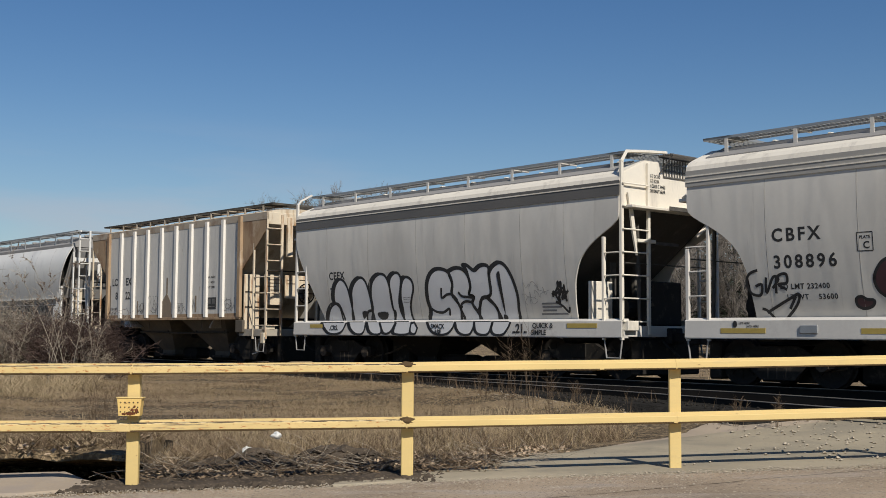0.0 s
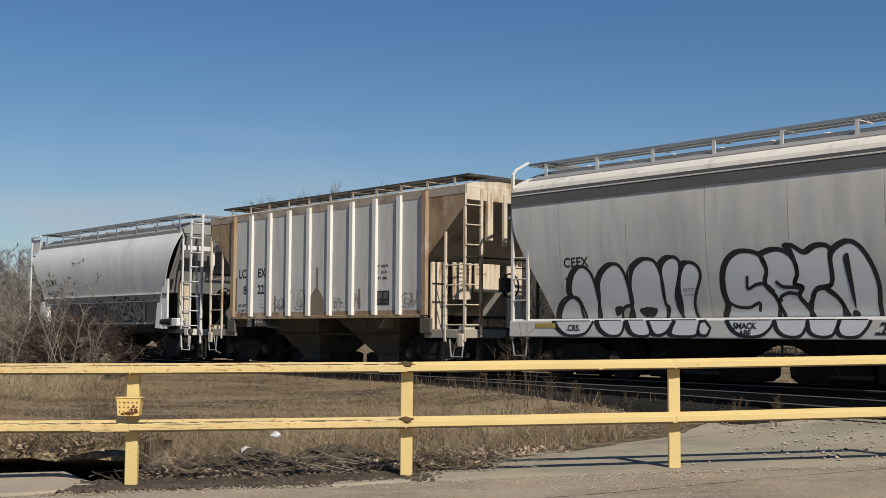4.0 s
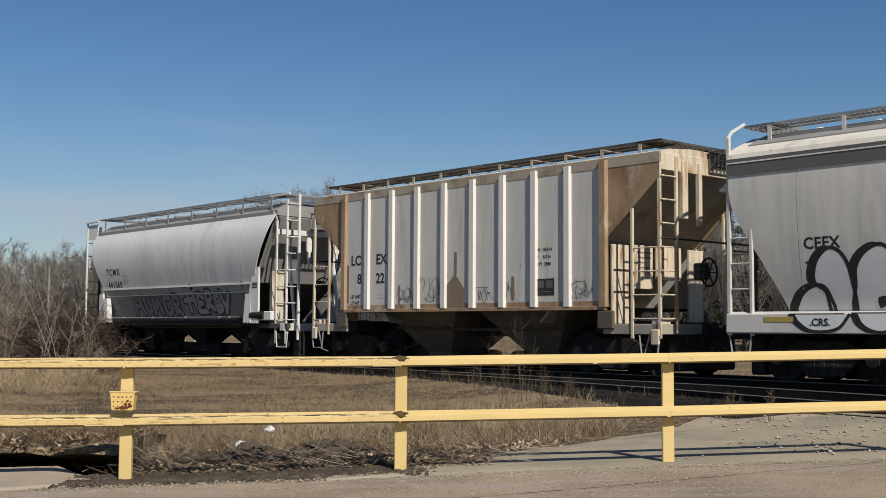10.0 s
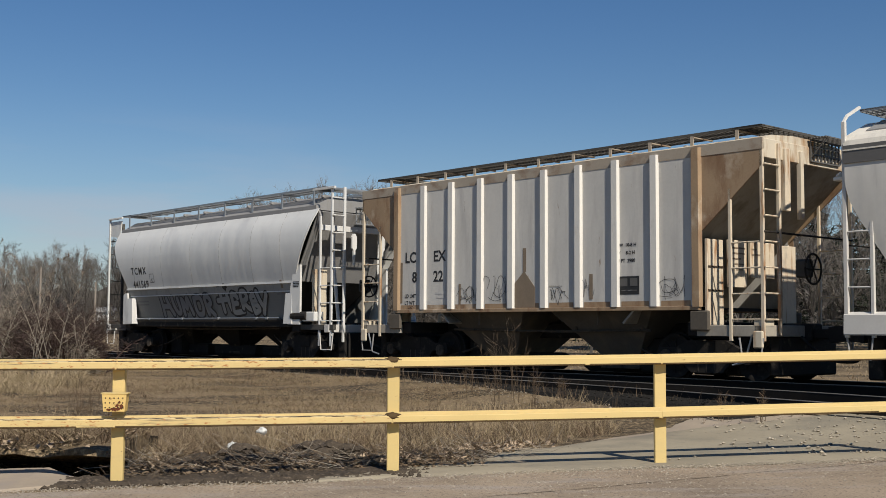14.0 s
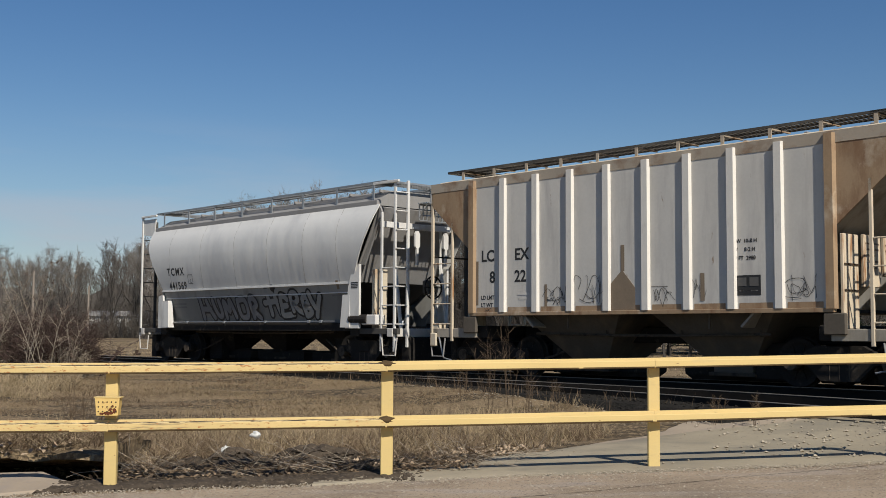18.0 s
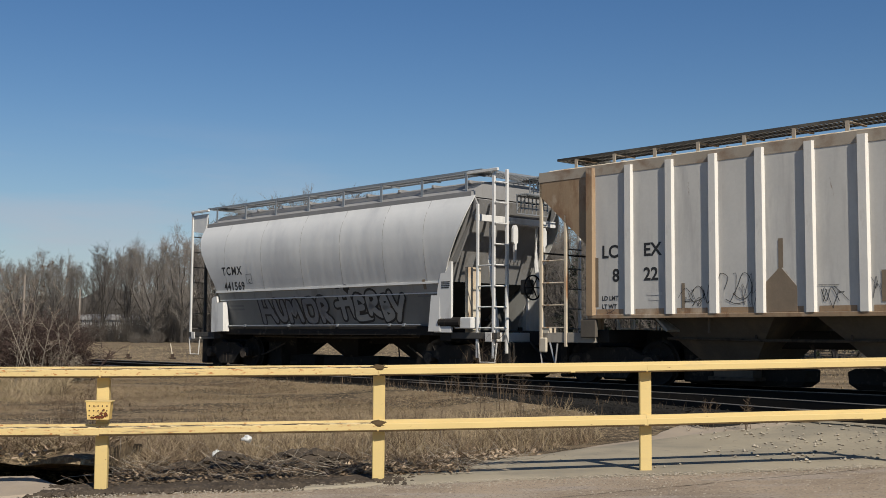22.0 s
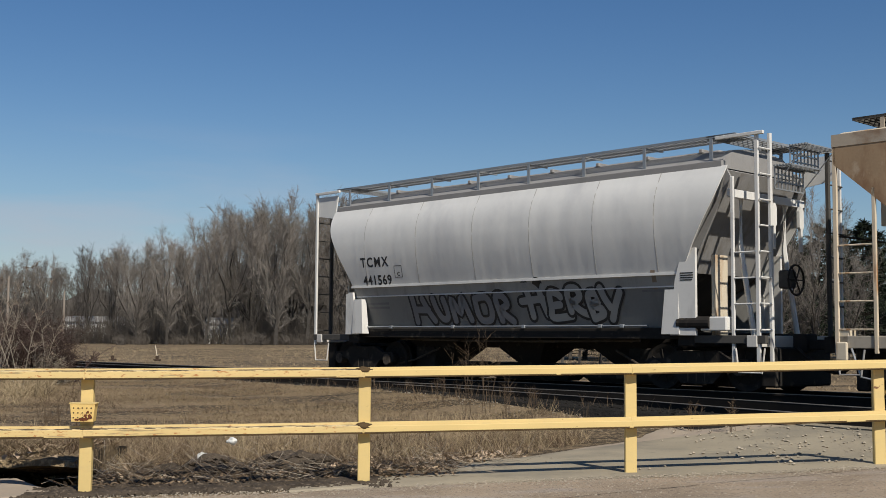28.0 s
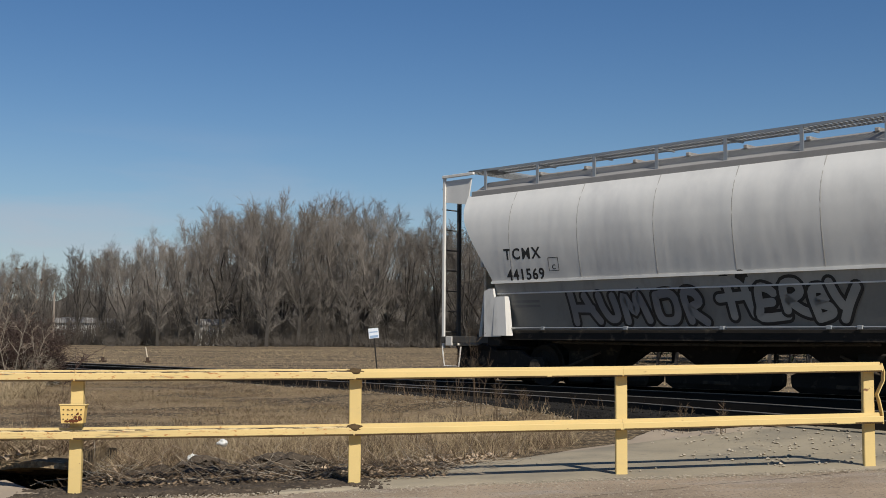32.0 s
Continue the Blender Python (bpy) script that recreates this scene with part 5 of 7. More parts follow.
BUBBLES_A_2 = [
    [(-2.52, 1.24), (-2.42, 1.51), (-2.43, 1.85), (-2.34, 2.14), (-2.14, 2.3), (-1.95, 2.34), (-1.77, 2.25), (-1.66, 1.95), (-1.64, 1.5), (-1.61, 1.41), (-1.74, 1.24)],
    [(-1.64, 1.5), (-1.67, 1.95), (-1.64, 2.19), (-1.48, 2.33), (-1.32, 2.34), (-1.22, 2.22), (-1.26, 1.99), (-1.37, 1.66), (-1.35, 1.39), (-1.26, 1.24), (-1.62, 1.24), (-1.56, 1.41)],
    [(-1.26, 1.24), (-1.26, 1.49), (-1.28, 1.77), (-1.22, 2.04), (-1.1, 2.21), (-0.96, 2.23), (-0.82, 2.14), (-0.78, 1.97), (-0.87, 1.76), (-0.96, 1.54), (-0.97, 1.33), (-0.94, 1.24)],
    [(-2.71, 1.24), (-2.69, 1.38), (-2.55, 1.46), (-2.44, 1.4), (-2.46, 1.24)],
]
BUBBLES_B_1 = [
    [(-0.25, 1.24), (-0.23, 1.43), (-0.29, 1.69), (-0.27, 2.01), (-0.15, 2.24), (0.06, 2.37), (0.32, 2.37), (0.52, 2.27), (0.61, 2.03), (0.55, 1.8), (0.73, 1.59), (0.8, 1.41), (0.8, 1.24)],
    [(0.8, 1.24), (0.8, 1.41), (0.73, 1.59), (0.56, 1.79), (0.61, 2.03), (0.52, 2.27), (0.64, 2.35), (0.85, 2.38), (1.04, 2.31), (1.17, 2.15), (1.2, 1.94), (1.13, 1.78), (1.28, 1.72), (1.2, 1.58), (1.33, 1.39), (1.41, 1.24)],
]
BUBBLES_B_2 = [
    [(1.43, 1.5), (1.33, 1.41), (1.2, 1.58), (1.28, 1.72), (1.13, 1.78), (1.2, 1.94), (1.17, 2.15), (1.1, 2.35), (1.03, 2.42), (1.14, 2.43), (1.37, 2.3), (1.56, 2.39), (1.74, 2.41), (1.84, 2.34), (1.83, 2.19), (1.84, 1.84), (1.77, 1.73), (1.54, 1.69)],
    [(1.42, 1.24), (1.43, 1.5), (1.53, 1.67), (1.71, 1.69), (1.9, 1.54), (2.0, 1.37), (2.03, 1.24)],
    [(2.03, 1.24), (2.0, 1.37), (1.9, 1.54), (1.71, 1.69), (1.81, 1.75), (1.85, 1.89), (1.84, 2.19), (1.93, 2.33), (2.08, 2.42), (2.23, 2.44), (2.41, 2.31), (2.57, 2.03), (2.65, 1.72), (2.63, 1.44), (2.57, 1.24)],
]
COUNTERS = [
    [(-2.87, 1.44), (-2.63, 1.43), (-2.72, 1.33), (-2.87, 1.26)],
    [(-2.27, 1.4), (-1.86, 1.41), (-1.94, 1.25), (-2.19, 1.25)],
    [(2.09, 2.23), (2.15, 2.25), (2.18, 2.17), (2.22, 1.54), (2.19, 1.34), (2.13, 1.74), (2.07, 2.13)],
    [(2.15, 1.32), (2.24, 1.31), (2.26, 1.23), (2.13, 1.23)],
]
INNER_LINES = [
    [(0.21, 1.92), (0.2, 1.72), (0.38, 1.79), (0.56, 1.79), (0.71, 1.67)],
    [(-0.25, 1.5), (-0.07, 1.41), (0.18, 1.39), (0.4, 1.47), (0.39, 1.34)],
    [(0.79, 1.82), (0.9, 1.74), (1.12, 1.72), (1.26, 1.7)],
    [(0.84, 1.51), (0.85, 1.57), (1.01, 1.63), (1.2, 1.6)],
]
SILL_A = [
    [(-4.3, 1.165), (-4.23, 1.05), (-4.02, 0.88), (-3.69, 0.87), (-3.44, 0.93), (-3.31, 1.11), (-3.27, 1.165)],
    [(-3.16, 1.165), (-3.08, 0.99), (-2.87, 0.87), (-2.63, 0.87), (-2.52, 0.96), (-2.48, 1.165)],
    [(-2.42, 1.165), (-2.29, 0.87), (-1.8, 0.87), (-1.94, 1.165)],
    [(-1.91, 1.165), (-1.77, 0.87), (-1.49, 0.92), (-1.36, 1.1), (-1.31, 1.165)],
    [(-1.28, 1.165), (-1.4, 0.94), (-1.31, 0.87), (-0.79, 0.87), (-0.77, 1.0), (-0.72, 1.165)],
    [(-0.75, 1.14), (-0.61, 1.16), (-0.5, 1.03), (-0.56, 0.89), (-0.7, 0.89), (-0.77, 0.96)],
]
SILL_B = [
    [(-0.14, 1.165), (-0.02, 0.97), (0.21, 0.87), (0.53, 0.88), (0.72, 1.0), (0.81, 1.165)],
    [(0.82, 1.165), (0.88, 0.97), (1.06, 0.87), (1.33, 0.88), (1.42, 1.05), (1.44, 1.165)],
    [(1.45, 1.165), (1.48, 0.95), (1.66, 0.87), (1.91, 0.89), (1.98, 1.05), (2.02, 1.165)],
    [(2.04, 1.165), (1.98, 1.0), (2.08, 0.87), (2.38, 0.88), (2.52, 1.05), (2.58, 1.16)],
]
CE_TAGS = [
    [(3.65, 1.72), (3.78, 1.80), (3.93, 1.98), (3.90, 1.76), (3.80, 1.62)],
    [(3.72, 1.70), (4.0, 1.86), (3.92, 1.62), (4.12, 1.80)],
    [(3.74, 1.58), (3.92, 1.48), (4.06, 1.36), (4.10, 1.46)],
]
CB_TAGS = [
    [(-4.13,2.04), (-4.3,1.98), (-4.37,1.83), (-4.29,1.64), (-4.11,1.61), (-4.07,1.79), (-4.2,1.76)],
    [(-3.97,1.91), (-3.99,1.64), (-3.83,1.91), (-3.73,1.87), (-3.86,1.72)],
    [(-3.8,1.63), (-3.76,1.9), (-3.58,1.96), (-3.57,1.81), (-3.74,1.78), (-3.58,1.69)],
    [(-4.12,1.37), (-3.99,1.31), (-3.71,0.97)],
    [(-4.03,1.3), (-3.54,1.54), (-3.36,1.61), (-3.43,1.42), (-3.71,1.15)],
    [(-3.43,1.57), (-3.57,1.36)],
]
CB_BLOBS = [
    [(-1.98,1.82), (-1.92,1.98), (-1.79,2.12), (-1.58,2.16), (-1.38,2.05), (-1.32,1.82), (-1.41,1.58), (-1.6,1.45), (-1.79,1.53), (-1.93,1.65)],
    [(-2.33,1.51), (-2.24,1.55), (-2.14,1.5), (-2.02,1.48), (-2.06,1.39), (-2.21,1.35), (-2.32,1.4)],
]
TANK_A = [
    [(-2.72, 1.84), (-2.68, 1.54), (-2.66, 1.22)],
    [(-2.38, 1.78), (-2.23, 1.48), (-2.07, 1.25)],
    [(-2.63, 1.52), (-2.22, 1.51)],
    [(-2.03, 1.78), (-1.95, 1.51), (-1.79, 1.29), (-1.62, 1.36), (-1.70, 1.76)],
    [(-1.40, 1.24), (-1.44, 1.76), (-1.20, 1.42), (-1.12, 1.80), (-0.90, 1.26)],
    [(-0.70, 1.75), (-0.67, 1.4), (-0.55, 1.24), (-0.30, 1.28), (-0.25, 1.57), (-0.38, 1.78), (-0.70, 1.75)],
    [(0.02, 1.24), (-0.08, 1.76), (0.12, 1.79), (0.23, 1.60), (0.04, 1.47), (0.34, 1.21)],
]
TANK_B = [
    [(0.80, 1.99), (0.86, 1.78), (0.91, 1.32)],
    [(1.16, 2.05), (1.21, 1.71), (1.32, 1.36)],
    [(0.65, 1.66), (1.25, 1.71)],
    [(1.72, 1.74), (1.62, 1.82), (1.45, 1.83), (1.44, 1.49), (1.45, 1.29), (1.94, 1.32)],
    [(1.46, 1.55), (1.68, 1.57)],
    [(1.95, 1.42), (1.92, 1.86), (2.14, 1.91), (2.22, 1.75), (2.09, 1.64), (1.98, 1.62), (2.20, 1.43), (2.36, 1.36)],
    [(2.52, 1.26), (2.43, 1.73), (2.61, 1.79), (2.69, 1.65), (2.50, 1.55), (2.71, 1.47), (2.75, 1.35), (2.52, 1.26)],
    [(2.76, 1.90), (2.84, 1.68), (2.95, 1.49)],
    [(3.22, 1.80), (3.07, 1.52), (2.96, 1.25)],
]
RIBBED_TAGS = [
    [(-2.19,1.64), (-2.03,1.81), (-1.87,1.6), (-2.08,1.56)],
    [(-1.92,1.7), (-1.76,1.84), (-1.63,1.66), (-1.87,1.56), (-1.97,1.71)],
    [(-1.35,1.76), (-1.3,2.04), (-1.14,1.97), (-1.22,1.76)],
    [(-1.09,1.55), (-0.94,1.82), (-0.84,2.03), (-0.72,1.99), (-0.66,1.75), (-0.84,1.58), (-1.04,1.69)],
    [(-1.19,1.59), (-0.99,1.51), (-0.79,1.54)],
    [(0.59,1.79), (0.96,1.78)],
    [(0.64,1.72), (0.73,1.52), (0.82,1.75), (0.96,1.52)],
    [(1.57,1.7), (1.61,1.83)],
    [(3.39,1.78), (3.51,1.84), (3.73,1.83), (3.77,1.65), (3.51,1.6), (3.43,1.75)],
    [(3.39,1.54), (3.69,1.51)],
]


def strokes(car, name, lines, width, w, mat, proud, label="", smooth=True, caps=False):
    for i, ln in enumerate(lines):
        bm = bmesh.new()
        ribbon(bm, curve_through(ln, 5) if smooth and len(ln) > 2 else ln, w, width, proud + 0.0003 * i)
        if caps:
            for k, (x, z) in enumerate((ln[0], ln[-1]) if smooth and len(ln) > 2 else ln):
                up = proud + 0.0003 * i + 0.0003 * (k % 2 + 1) / 3
                ring = [(x + w / 2 * math.cos(2 * math.pi * j / 14), z + w / 2 * math.sin(2 * math.pi * j / 14)) for j in range(14)]
                bm.faces.new([bm.verts.new((a, -(lerp_table(width, b) + up), b)) for a, b in ring])
        part(name, bm, mat, car, label)


def scribble(car, x, z, w, h, seed, width, line=0.014, loops=7, mat="spray"):
    """A thin looping scrawl with no letters in it."""
    r = random.Random(seed)
    pts = [(x + w * (i / loops) + r.gauss(0, w * 0.10), z + h * r.random()) for i in range(loops + 1)]
    strokes(car, "spray_tag", [pts], width, line, mat, 0.004, "thin black scrawl" if mat == "spray" else "thin faded scrawl")

def bubble(car, outlines, width, line_w, round_=True, mat="chrome", lean=-0.05):
    """Rounded spray letters: a silver filling inside a heavy black outline."""
    for o in outlines:
        c = list(o)
        if not round_:  # worn corners
            mid = sum(p[1] for p in c) / len(c)
            for _ in range(2):
                n, cut = len(c), []
                for i, p in enumerate(c):
                    if p[1] > mid:
                        cut.append(p)
                    else:
                        cut += [tuple(p[j] * 0.75 + q[j] * 0.25 for j in (0, 1)) for q in (c[i - 1], c[(i + 1) % n])]
                c = cut
        c = curve_through([(x, z - 0.09 if z < 1.25 else z) for x, z in o], 4, True) if round_ else c + [c[0]]
        lo = min(p[1] for p in c)
        bm = bmesh.new()
        fill(bm, [(x + lean, max(lo, z + 0.02)) for x, z in c[:-1]], width, 0.001, 0.015)
        ribbon(bm, [(x + lean, max(lo, z + 0.02 * round_)) for x, z in (c + [c[1]] if round_ else c[:-1])], line_w * 0.7, width, 0.0015)
        part("graffiti_shadow", bm, "spray", car, "black block shadow of a bubble letter")
        bm = bmesh.new()
        fill(bm, c[:-1], width, 0.003, 0.015)
        f = part("graffiti_letter", bm, mat, car, "silver bubble letter outlined in black")
        bm = bmesh.new()
        ribbon(bm, c + [c[1]] if round_ else c[:-1], line_w, width, 0.005)
        part("outline", bm, "spray", f)


sill_w = [(0.86, 1.612), (1.165, 1.602)]
bubble(ce, BUBBLES_A_1 + BUBBLES_A_2, ce_w, 0.065, lean=-0.11)
bubble(ce, BUBBLES_B_1 + BUBBLES_B_2, ce_w, 0.08, lean=-0.06)
for o in COUNTERS:
    bm = bmesh.new()
    fill(bm, curve_through(o, 3, True)[:-1], ce_w, 0.007, 0.015)
    part("graffiti_counter", bm, "spray", ce, "black opening inside a bubble letter")
strokes(ce, "graffiti_line", INNER_LINES, ce_w, 0.06, "spray", 0.0065, "black inner line of a bubble letter", caps=True)
bubble(ce, SILL_A, sill_w, 0.055, False, lean=-0.09)
bubble(ce, SILL_B, sill_w, 0.055, False)
strokes(ce, "spray_tag", CE_TAGS, ce_w, 0.05, "spray", 0.004, "black scrawled spray tag")
stencil("spray_tag", ".CRS.", -3.99, 0.975, 0.17, ce, sill_w, mat="spray", proud=0.008, label="small black sprayed letters on the sill")
stencil("spray_tag", "..21..", 2.64, 0.93, 0.27, ce, sill_w, mat="spray", proud=0.006, label="small black sprayed figures on the sill", gap=0.9)
for x, z, txt in ((3.23, 1.03, "QUICK &"), (3.20, 0.89, "SIMPLE"), (-0.02, 1.02, "SMACK"), (0.10, 0.89, "ABE")):
    stencil("spray_tag", txt, x, z, 0.15, ce, sill_w, mat="spray", proud=0.009, label="small black sprayed words on the sill", gap=0.95)
stencil("reporting_mark", "3", -4.12, 1.86, 0.27, ce, ce_w)
bars(ce, 3.33, 1.54, [(0, 0.5), (0, 0.55), (0, 0.4), (-0.05, 0.75)], ce_w, h=0.038)
bars(ce, -1.2, 1.75, [(0, 0.3), (0, 0.32), (0, 0.3), (0, 0.3)], ce_w, mat="walk_grey", h=0.02)
for k, txt in enumerate((("BG 7 OC DD"), ("BG 7 IC DA"), ("IN CLASS C WHLS"), ("FOR DRAFT GEAR"))):
    stencil("end_stencil", txt, -0.70, 4.05 - 0.10 * k, 0.095, ce, None, mat="ink", end=5.588, gap=1.1, stretch=0.62)

stencil("end_mark", "CEFX", 0.72, 4.10, 0.17, ce, None, mat="ink", end=5.588, gap=1.05)
stencil("end_mark", "3034", 0.66, 3.92, 0.17, ce, None, mat="ink", end=5.588, gap=1.05)
strokes(cb, "spray_tag", CB_TAGS, cb_w, 0.05, "spray", 0.005, "black scrawled spray tag")
for o in CB_BLOBS:
    bm = bmesh.new()
    c = curve_through(o, 4, True)
    fill(bm, c[:-1], cb_w, 0.002, 0.025)
    f = part("graffiti_letter", bm, "maroon", cb, "dark maroon spray-painted shape")
    bm = bmesh.new()
    ribbon(bm, c + [c[1]], 0.05, cb_w, 0.004)
    part("outline", bm, "spray", f)
square_mark(cb, -2.22, 2.28, 0.27, 0.30, cb_w, "ink", 0.015)
stencil("plate_mark", "C", -2.12, 2.32, 0.16, cb, cb_w)
stencil("plate_mark", "PLATE", -2.18, 2.48, 0.07, cb, cb_w)
stencil("weight_mark", "LD LMT 232400", -3.72, 1.70, 0.125, cb, cb_w, gap=1.15)
stencil("weight_mark", "LT WT    53600", -3.60, 1.52, 0.125, cb, cb_w, gap=1.15)
bm = bmesh.new()
prism(bm, [(-4.54 + 0.045 * math.cos(a * math.pi / 6), 1.10 + 0.06 * math.sin(a * math.pi / 6)) for a in range(12)], -1.612, -1.59)
for k, (x, z, w, h) in enumerate(((3.68, 1.55, 0.45, 0.45), (2.86, 1.85, 0.45, 0.2), (2.86, 1.65, 0.6, 0.2), (2.86, 1.5, 0.35, 0.35), (3.2, 1.7, 0.3, 0.25))):
    scribble(ce, x, z, w, h, 140 + k, ce_w, 0.008 if k else 0.05, 9, "walk_grey" if k else "spray")
part("lifting_eye", bm, "ink", cb)
stencil("sill_mark", "LIFT HERE", -4.46, 1.10, 0.05, cb, sill_w)
stencil("sill_mark", "JACK HERE", -4.30, 1.045, 0.05, cb, sill_w)
part("defect_card_holder", box(bmesh.new(), -3.25, -2.92, -1.63, -1.60, 0.94, 1.08, 0.008), "galv", cb)



# the ribbed wagon's marks
flatw = [(0, 1.522)]
for k, (x, z, w, h) in enumerate(((-1.95, 1.45, 0.5, 0.42), (-1.0, 1.5, 0.55, 0.55), (-2.1, 1.42, 0.4, 0.3), (-0.95, 1.42, 0.45, 0.5), (0.65, 1.42, 0.45, 0.4), (3.5, 1.5, 0.45, 0.42), (3.55, 1.46, 0.4, 0.3), (1.5, 1.5, 0.3, 0.4), (-3.9, 1.36, 0.25, 0.1))):
    scribble(lc, x, z, w, h, 100 + k, flatw, 0.009, 11, "ink_worn" if k % 2 else "spray")
strokes(lc, "spray_tag", RIBBED_TAGS, flatw, 0.011, "spray", 0.005, "thin black scrawls on the side sheet")
stencil("dimension_mark", "EXW  10-8 H", 2.32, 2.50, 0.095, lc, flatw)
stencil("dimension_mark", "EW     8-2 H", 2.32, 2.35, 0.095, lc, flatw)
stencil("dimension_mark", "CU FT  2980", 2.32, 2.20, 0.095, lc, flatw)
stencil("weight_mark", "LD LMT", -3.98, 1.62, 0.12, lc, flatw)
stencil("weight_mark", "LT WT", -3.98, 1.46, 0.12, lc, flatw)
square_mark(lc, 2.42, 1.58, 0.50, 0.36, flatw, "ink")
square_mark(lc, 2.46, 1.74, 0.18, 0.14, flatw, "ce_band", proud=0.008)
square_mark(lc, 2.70, 1.74, 0.18, 0.14, flatw, "ce_band", proud=0.008)
bars(lc, 2.48, 1.66, [(0, 0.38)], flatw, "walk_grey", 0.02)
bars(lc, -2.95, 1.72, [(0.05, 0.35), (0.1, 0.25)], flatw, "sill", 0.05)
bm = bmesh.new()
prism(bm, [(-0.46, 1.36), (0.20, 1.36), (0.20, 1.78), (-0.09, 2.10), (-0.13, 2.10), (-0.46, 1.80)], -1.527, -1.515)
part("paint_patch", bm, "primer", lc, "house-shaped patch of brown paint")
for x, z, w, h in ((-0.14, 2.10, 0.09, 0.48), (-4.15, 1.5, 0.09, 0.95), (1.68, 1.5, 0.09, 0.5), (-2.12, 1.45, 0.07, 0.45)):
    square_mark(lc, x, z, w, h, flatw, "primer", proud=0.005)
for i in range(9):
    x = -4.245 + i * 0.9433 + 0.13
    square_mark(lc, x, 1.35, 0.66, 0.10, flatw, "lc_rust", proud=0.003)
stencil("end_mark", "LCEX", 0.75, 4.02, 0.16, lc, None, end=5.60)

# the last wagon's lower side
def spray_word(car, glyphs, width, mat):
    """Block letters, each lying a hair above the one before it."""
    for k, glyph in enumerate(glyphs):
        lines = [[(x, 1.285 + 0.915 * (z - 1.22)) for x, z in line] for line in glyph]
        lift = 0.002 + 0.0022 * k
        strokes(car, "graffiti_outline", lines, width, 0.26, "spray", lift, "broad black outline of a sprayed letter", caps=True)
        strokes(car, "graffiti_letter", lines, width, 0.15, mat, lift + 0.0011, "grey filling of a sprayed letter", caps=True)


both = tk_low[:1] + [(2.12, 1.425), (2.16, 1.46)] + [p for p in tk_w if p[0] > 2.17]
spray_word(tk, (TANK_A[:3], TANK_A[3:4], TANK_A[4:5], TANK_A[5:6], TANK_A[6:]), both, "fade_fill")
spray_word(tk, (TANK_B[:3], TANK_B[3:5], TANK_B[5:6], TANK_B[6:7], TANK_B[7:]), both, "pale_fill")
square_mark(tk, -3.14, 2.31, 0.25, 0.26, tk_w, "ink", 0.014)
stencil("plate_mark", "C", -3.06, 2.34, 0.13, tk, tk_w)
bars(tk, -4.45, 1.72, [(0, 0.9), (0.15, 0.75)], tk_low, "ink_worn", 0.05)
bars(tk, 3.55, 1.9, [(0, 0.7), (0.2, 0.5)], tk_low, "ink_worn", 0.04)
square_mark(tk, 4.02, 1.85, 0.10, 0.36, both, "primer")
bars(tk, 4.70, 2.12, [(0, 0.28), (0, 0.28), (0, 0.28), (0, 0.26)], [(0, 1.482)], "ink", 0.022)


# ---- fence ----
POSTS = [-6.42, -3.39, -0.58, 2.335, 5.27]


def fence_top(x):
    return 1.185 + 0.0115 * (x + 0.58) + 0.001 * (x + 0.6) ** 2


fence = thing("fence", Matrix(), "yellow-painted steel two-rail fence with rust patches", "fence")
for xa, xb in zip(POSTS, POSTS[1:]):
    for drop in (0.0, 0.585):
        bm = bmesh.new()
        if xb == POSTS[-1]:
            xb = xb + 0.13
        za, zb = fence_top(xa) - drop, fence_top(xb) - drop
        ya, yb = fence_y(xa) - 0.105, fence_y(xb) - 0.105
        lip = 0.010 + 0.5 * (0.020 if drop else 0.006)
        ring = [(-0.05, -0.095), (-0.056, -0.088), (-0.056, -0.022), (-0.05, -0.016), (-0.034, -0.016), (-0.030, -0.045), (0.02, -0.045), (0.026, lip), (0.058, lip), (0.058, -0.095)]
        k = 7
        rings = []
        for i in range(k + 1):
            t = i / k
            wob = 0.002 * math.sin(t * 9 + xa * 3 + drop * 5)
            rings.append([(xa + 0.001 + (xb - xa - 0.002) * t, ya + (yb - ya) * t + a + wob, za + (zb - za) * t + b + wob * 0.6) for a, b in ring])
        loft(bm, rings)
        if xb <= POSTS[2] + 0.2:
            tb = bmesh.new()
            loft(tb, [[(x, y + a, z + b) for a, b in ((-0.029, -0.044), (-0.029, -0.010), (0.019, -0.004), (0.019, -0.044))] for x, y, z in ((xa + 0.01, ya, za), (xb - 0.01, yb, zb))])
            part("dirt_line", tb, "railtop", fence, "dark dirt along the rail's top")
        # dark strip: some rust, and the shade of the rail's underside as colour
        eb = bmesh.new()
        loft(eb, [[(x, y + a, z + b) for a, b in ((-0.0585, -0.094), (-0.0585, -0.080 + 0.002 * (drop > 0)), (-0.054, -0.080), (-0.040, -0.0985))] for x, y, z in ((xa + 0.01, ya, za), (xb - 0.01, yb, zb))])
        part("rust_edge", eb, "moss", fence, "rusty lower edge of the rail, darkened for underside shade")
        part("rail", bm, "worn_yellow" if xb <= POSTS[2] + 0.01 else "yellow", fence, "yellow steel rail with chipped paint")
for x in POSTS:
    y = fence_y(x)
    part("post", box(bmesh.new(), x - 0.064, x + 0.064, y - 0.045, y + 0.03, ground_z(x, y) - 0.3, fence_top(x) - 0.03, 0.008), "yellow", fence, "yellow steel post")
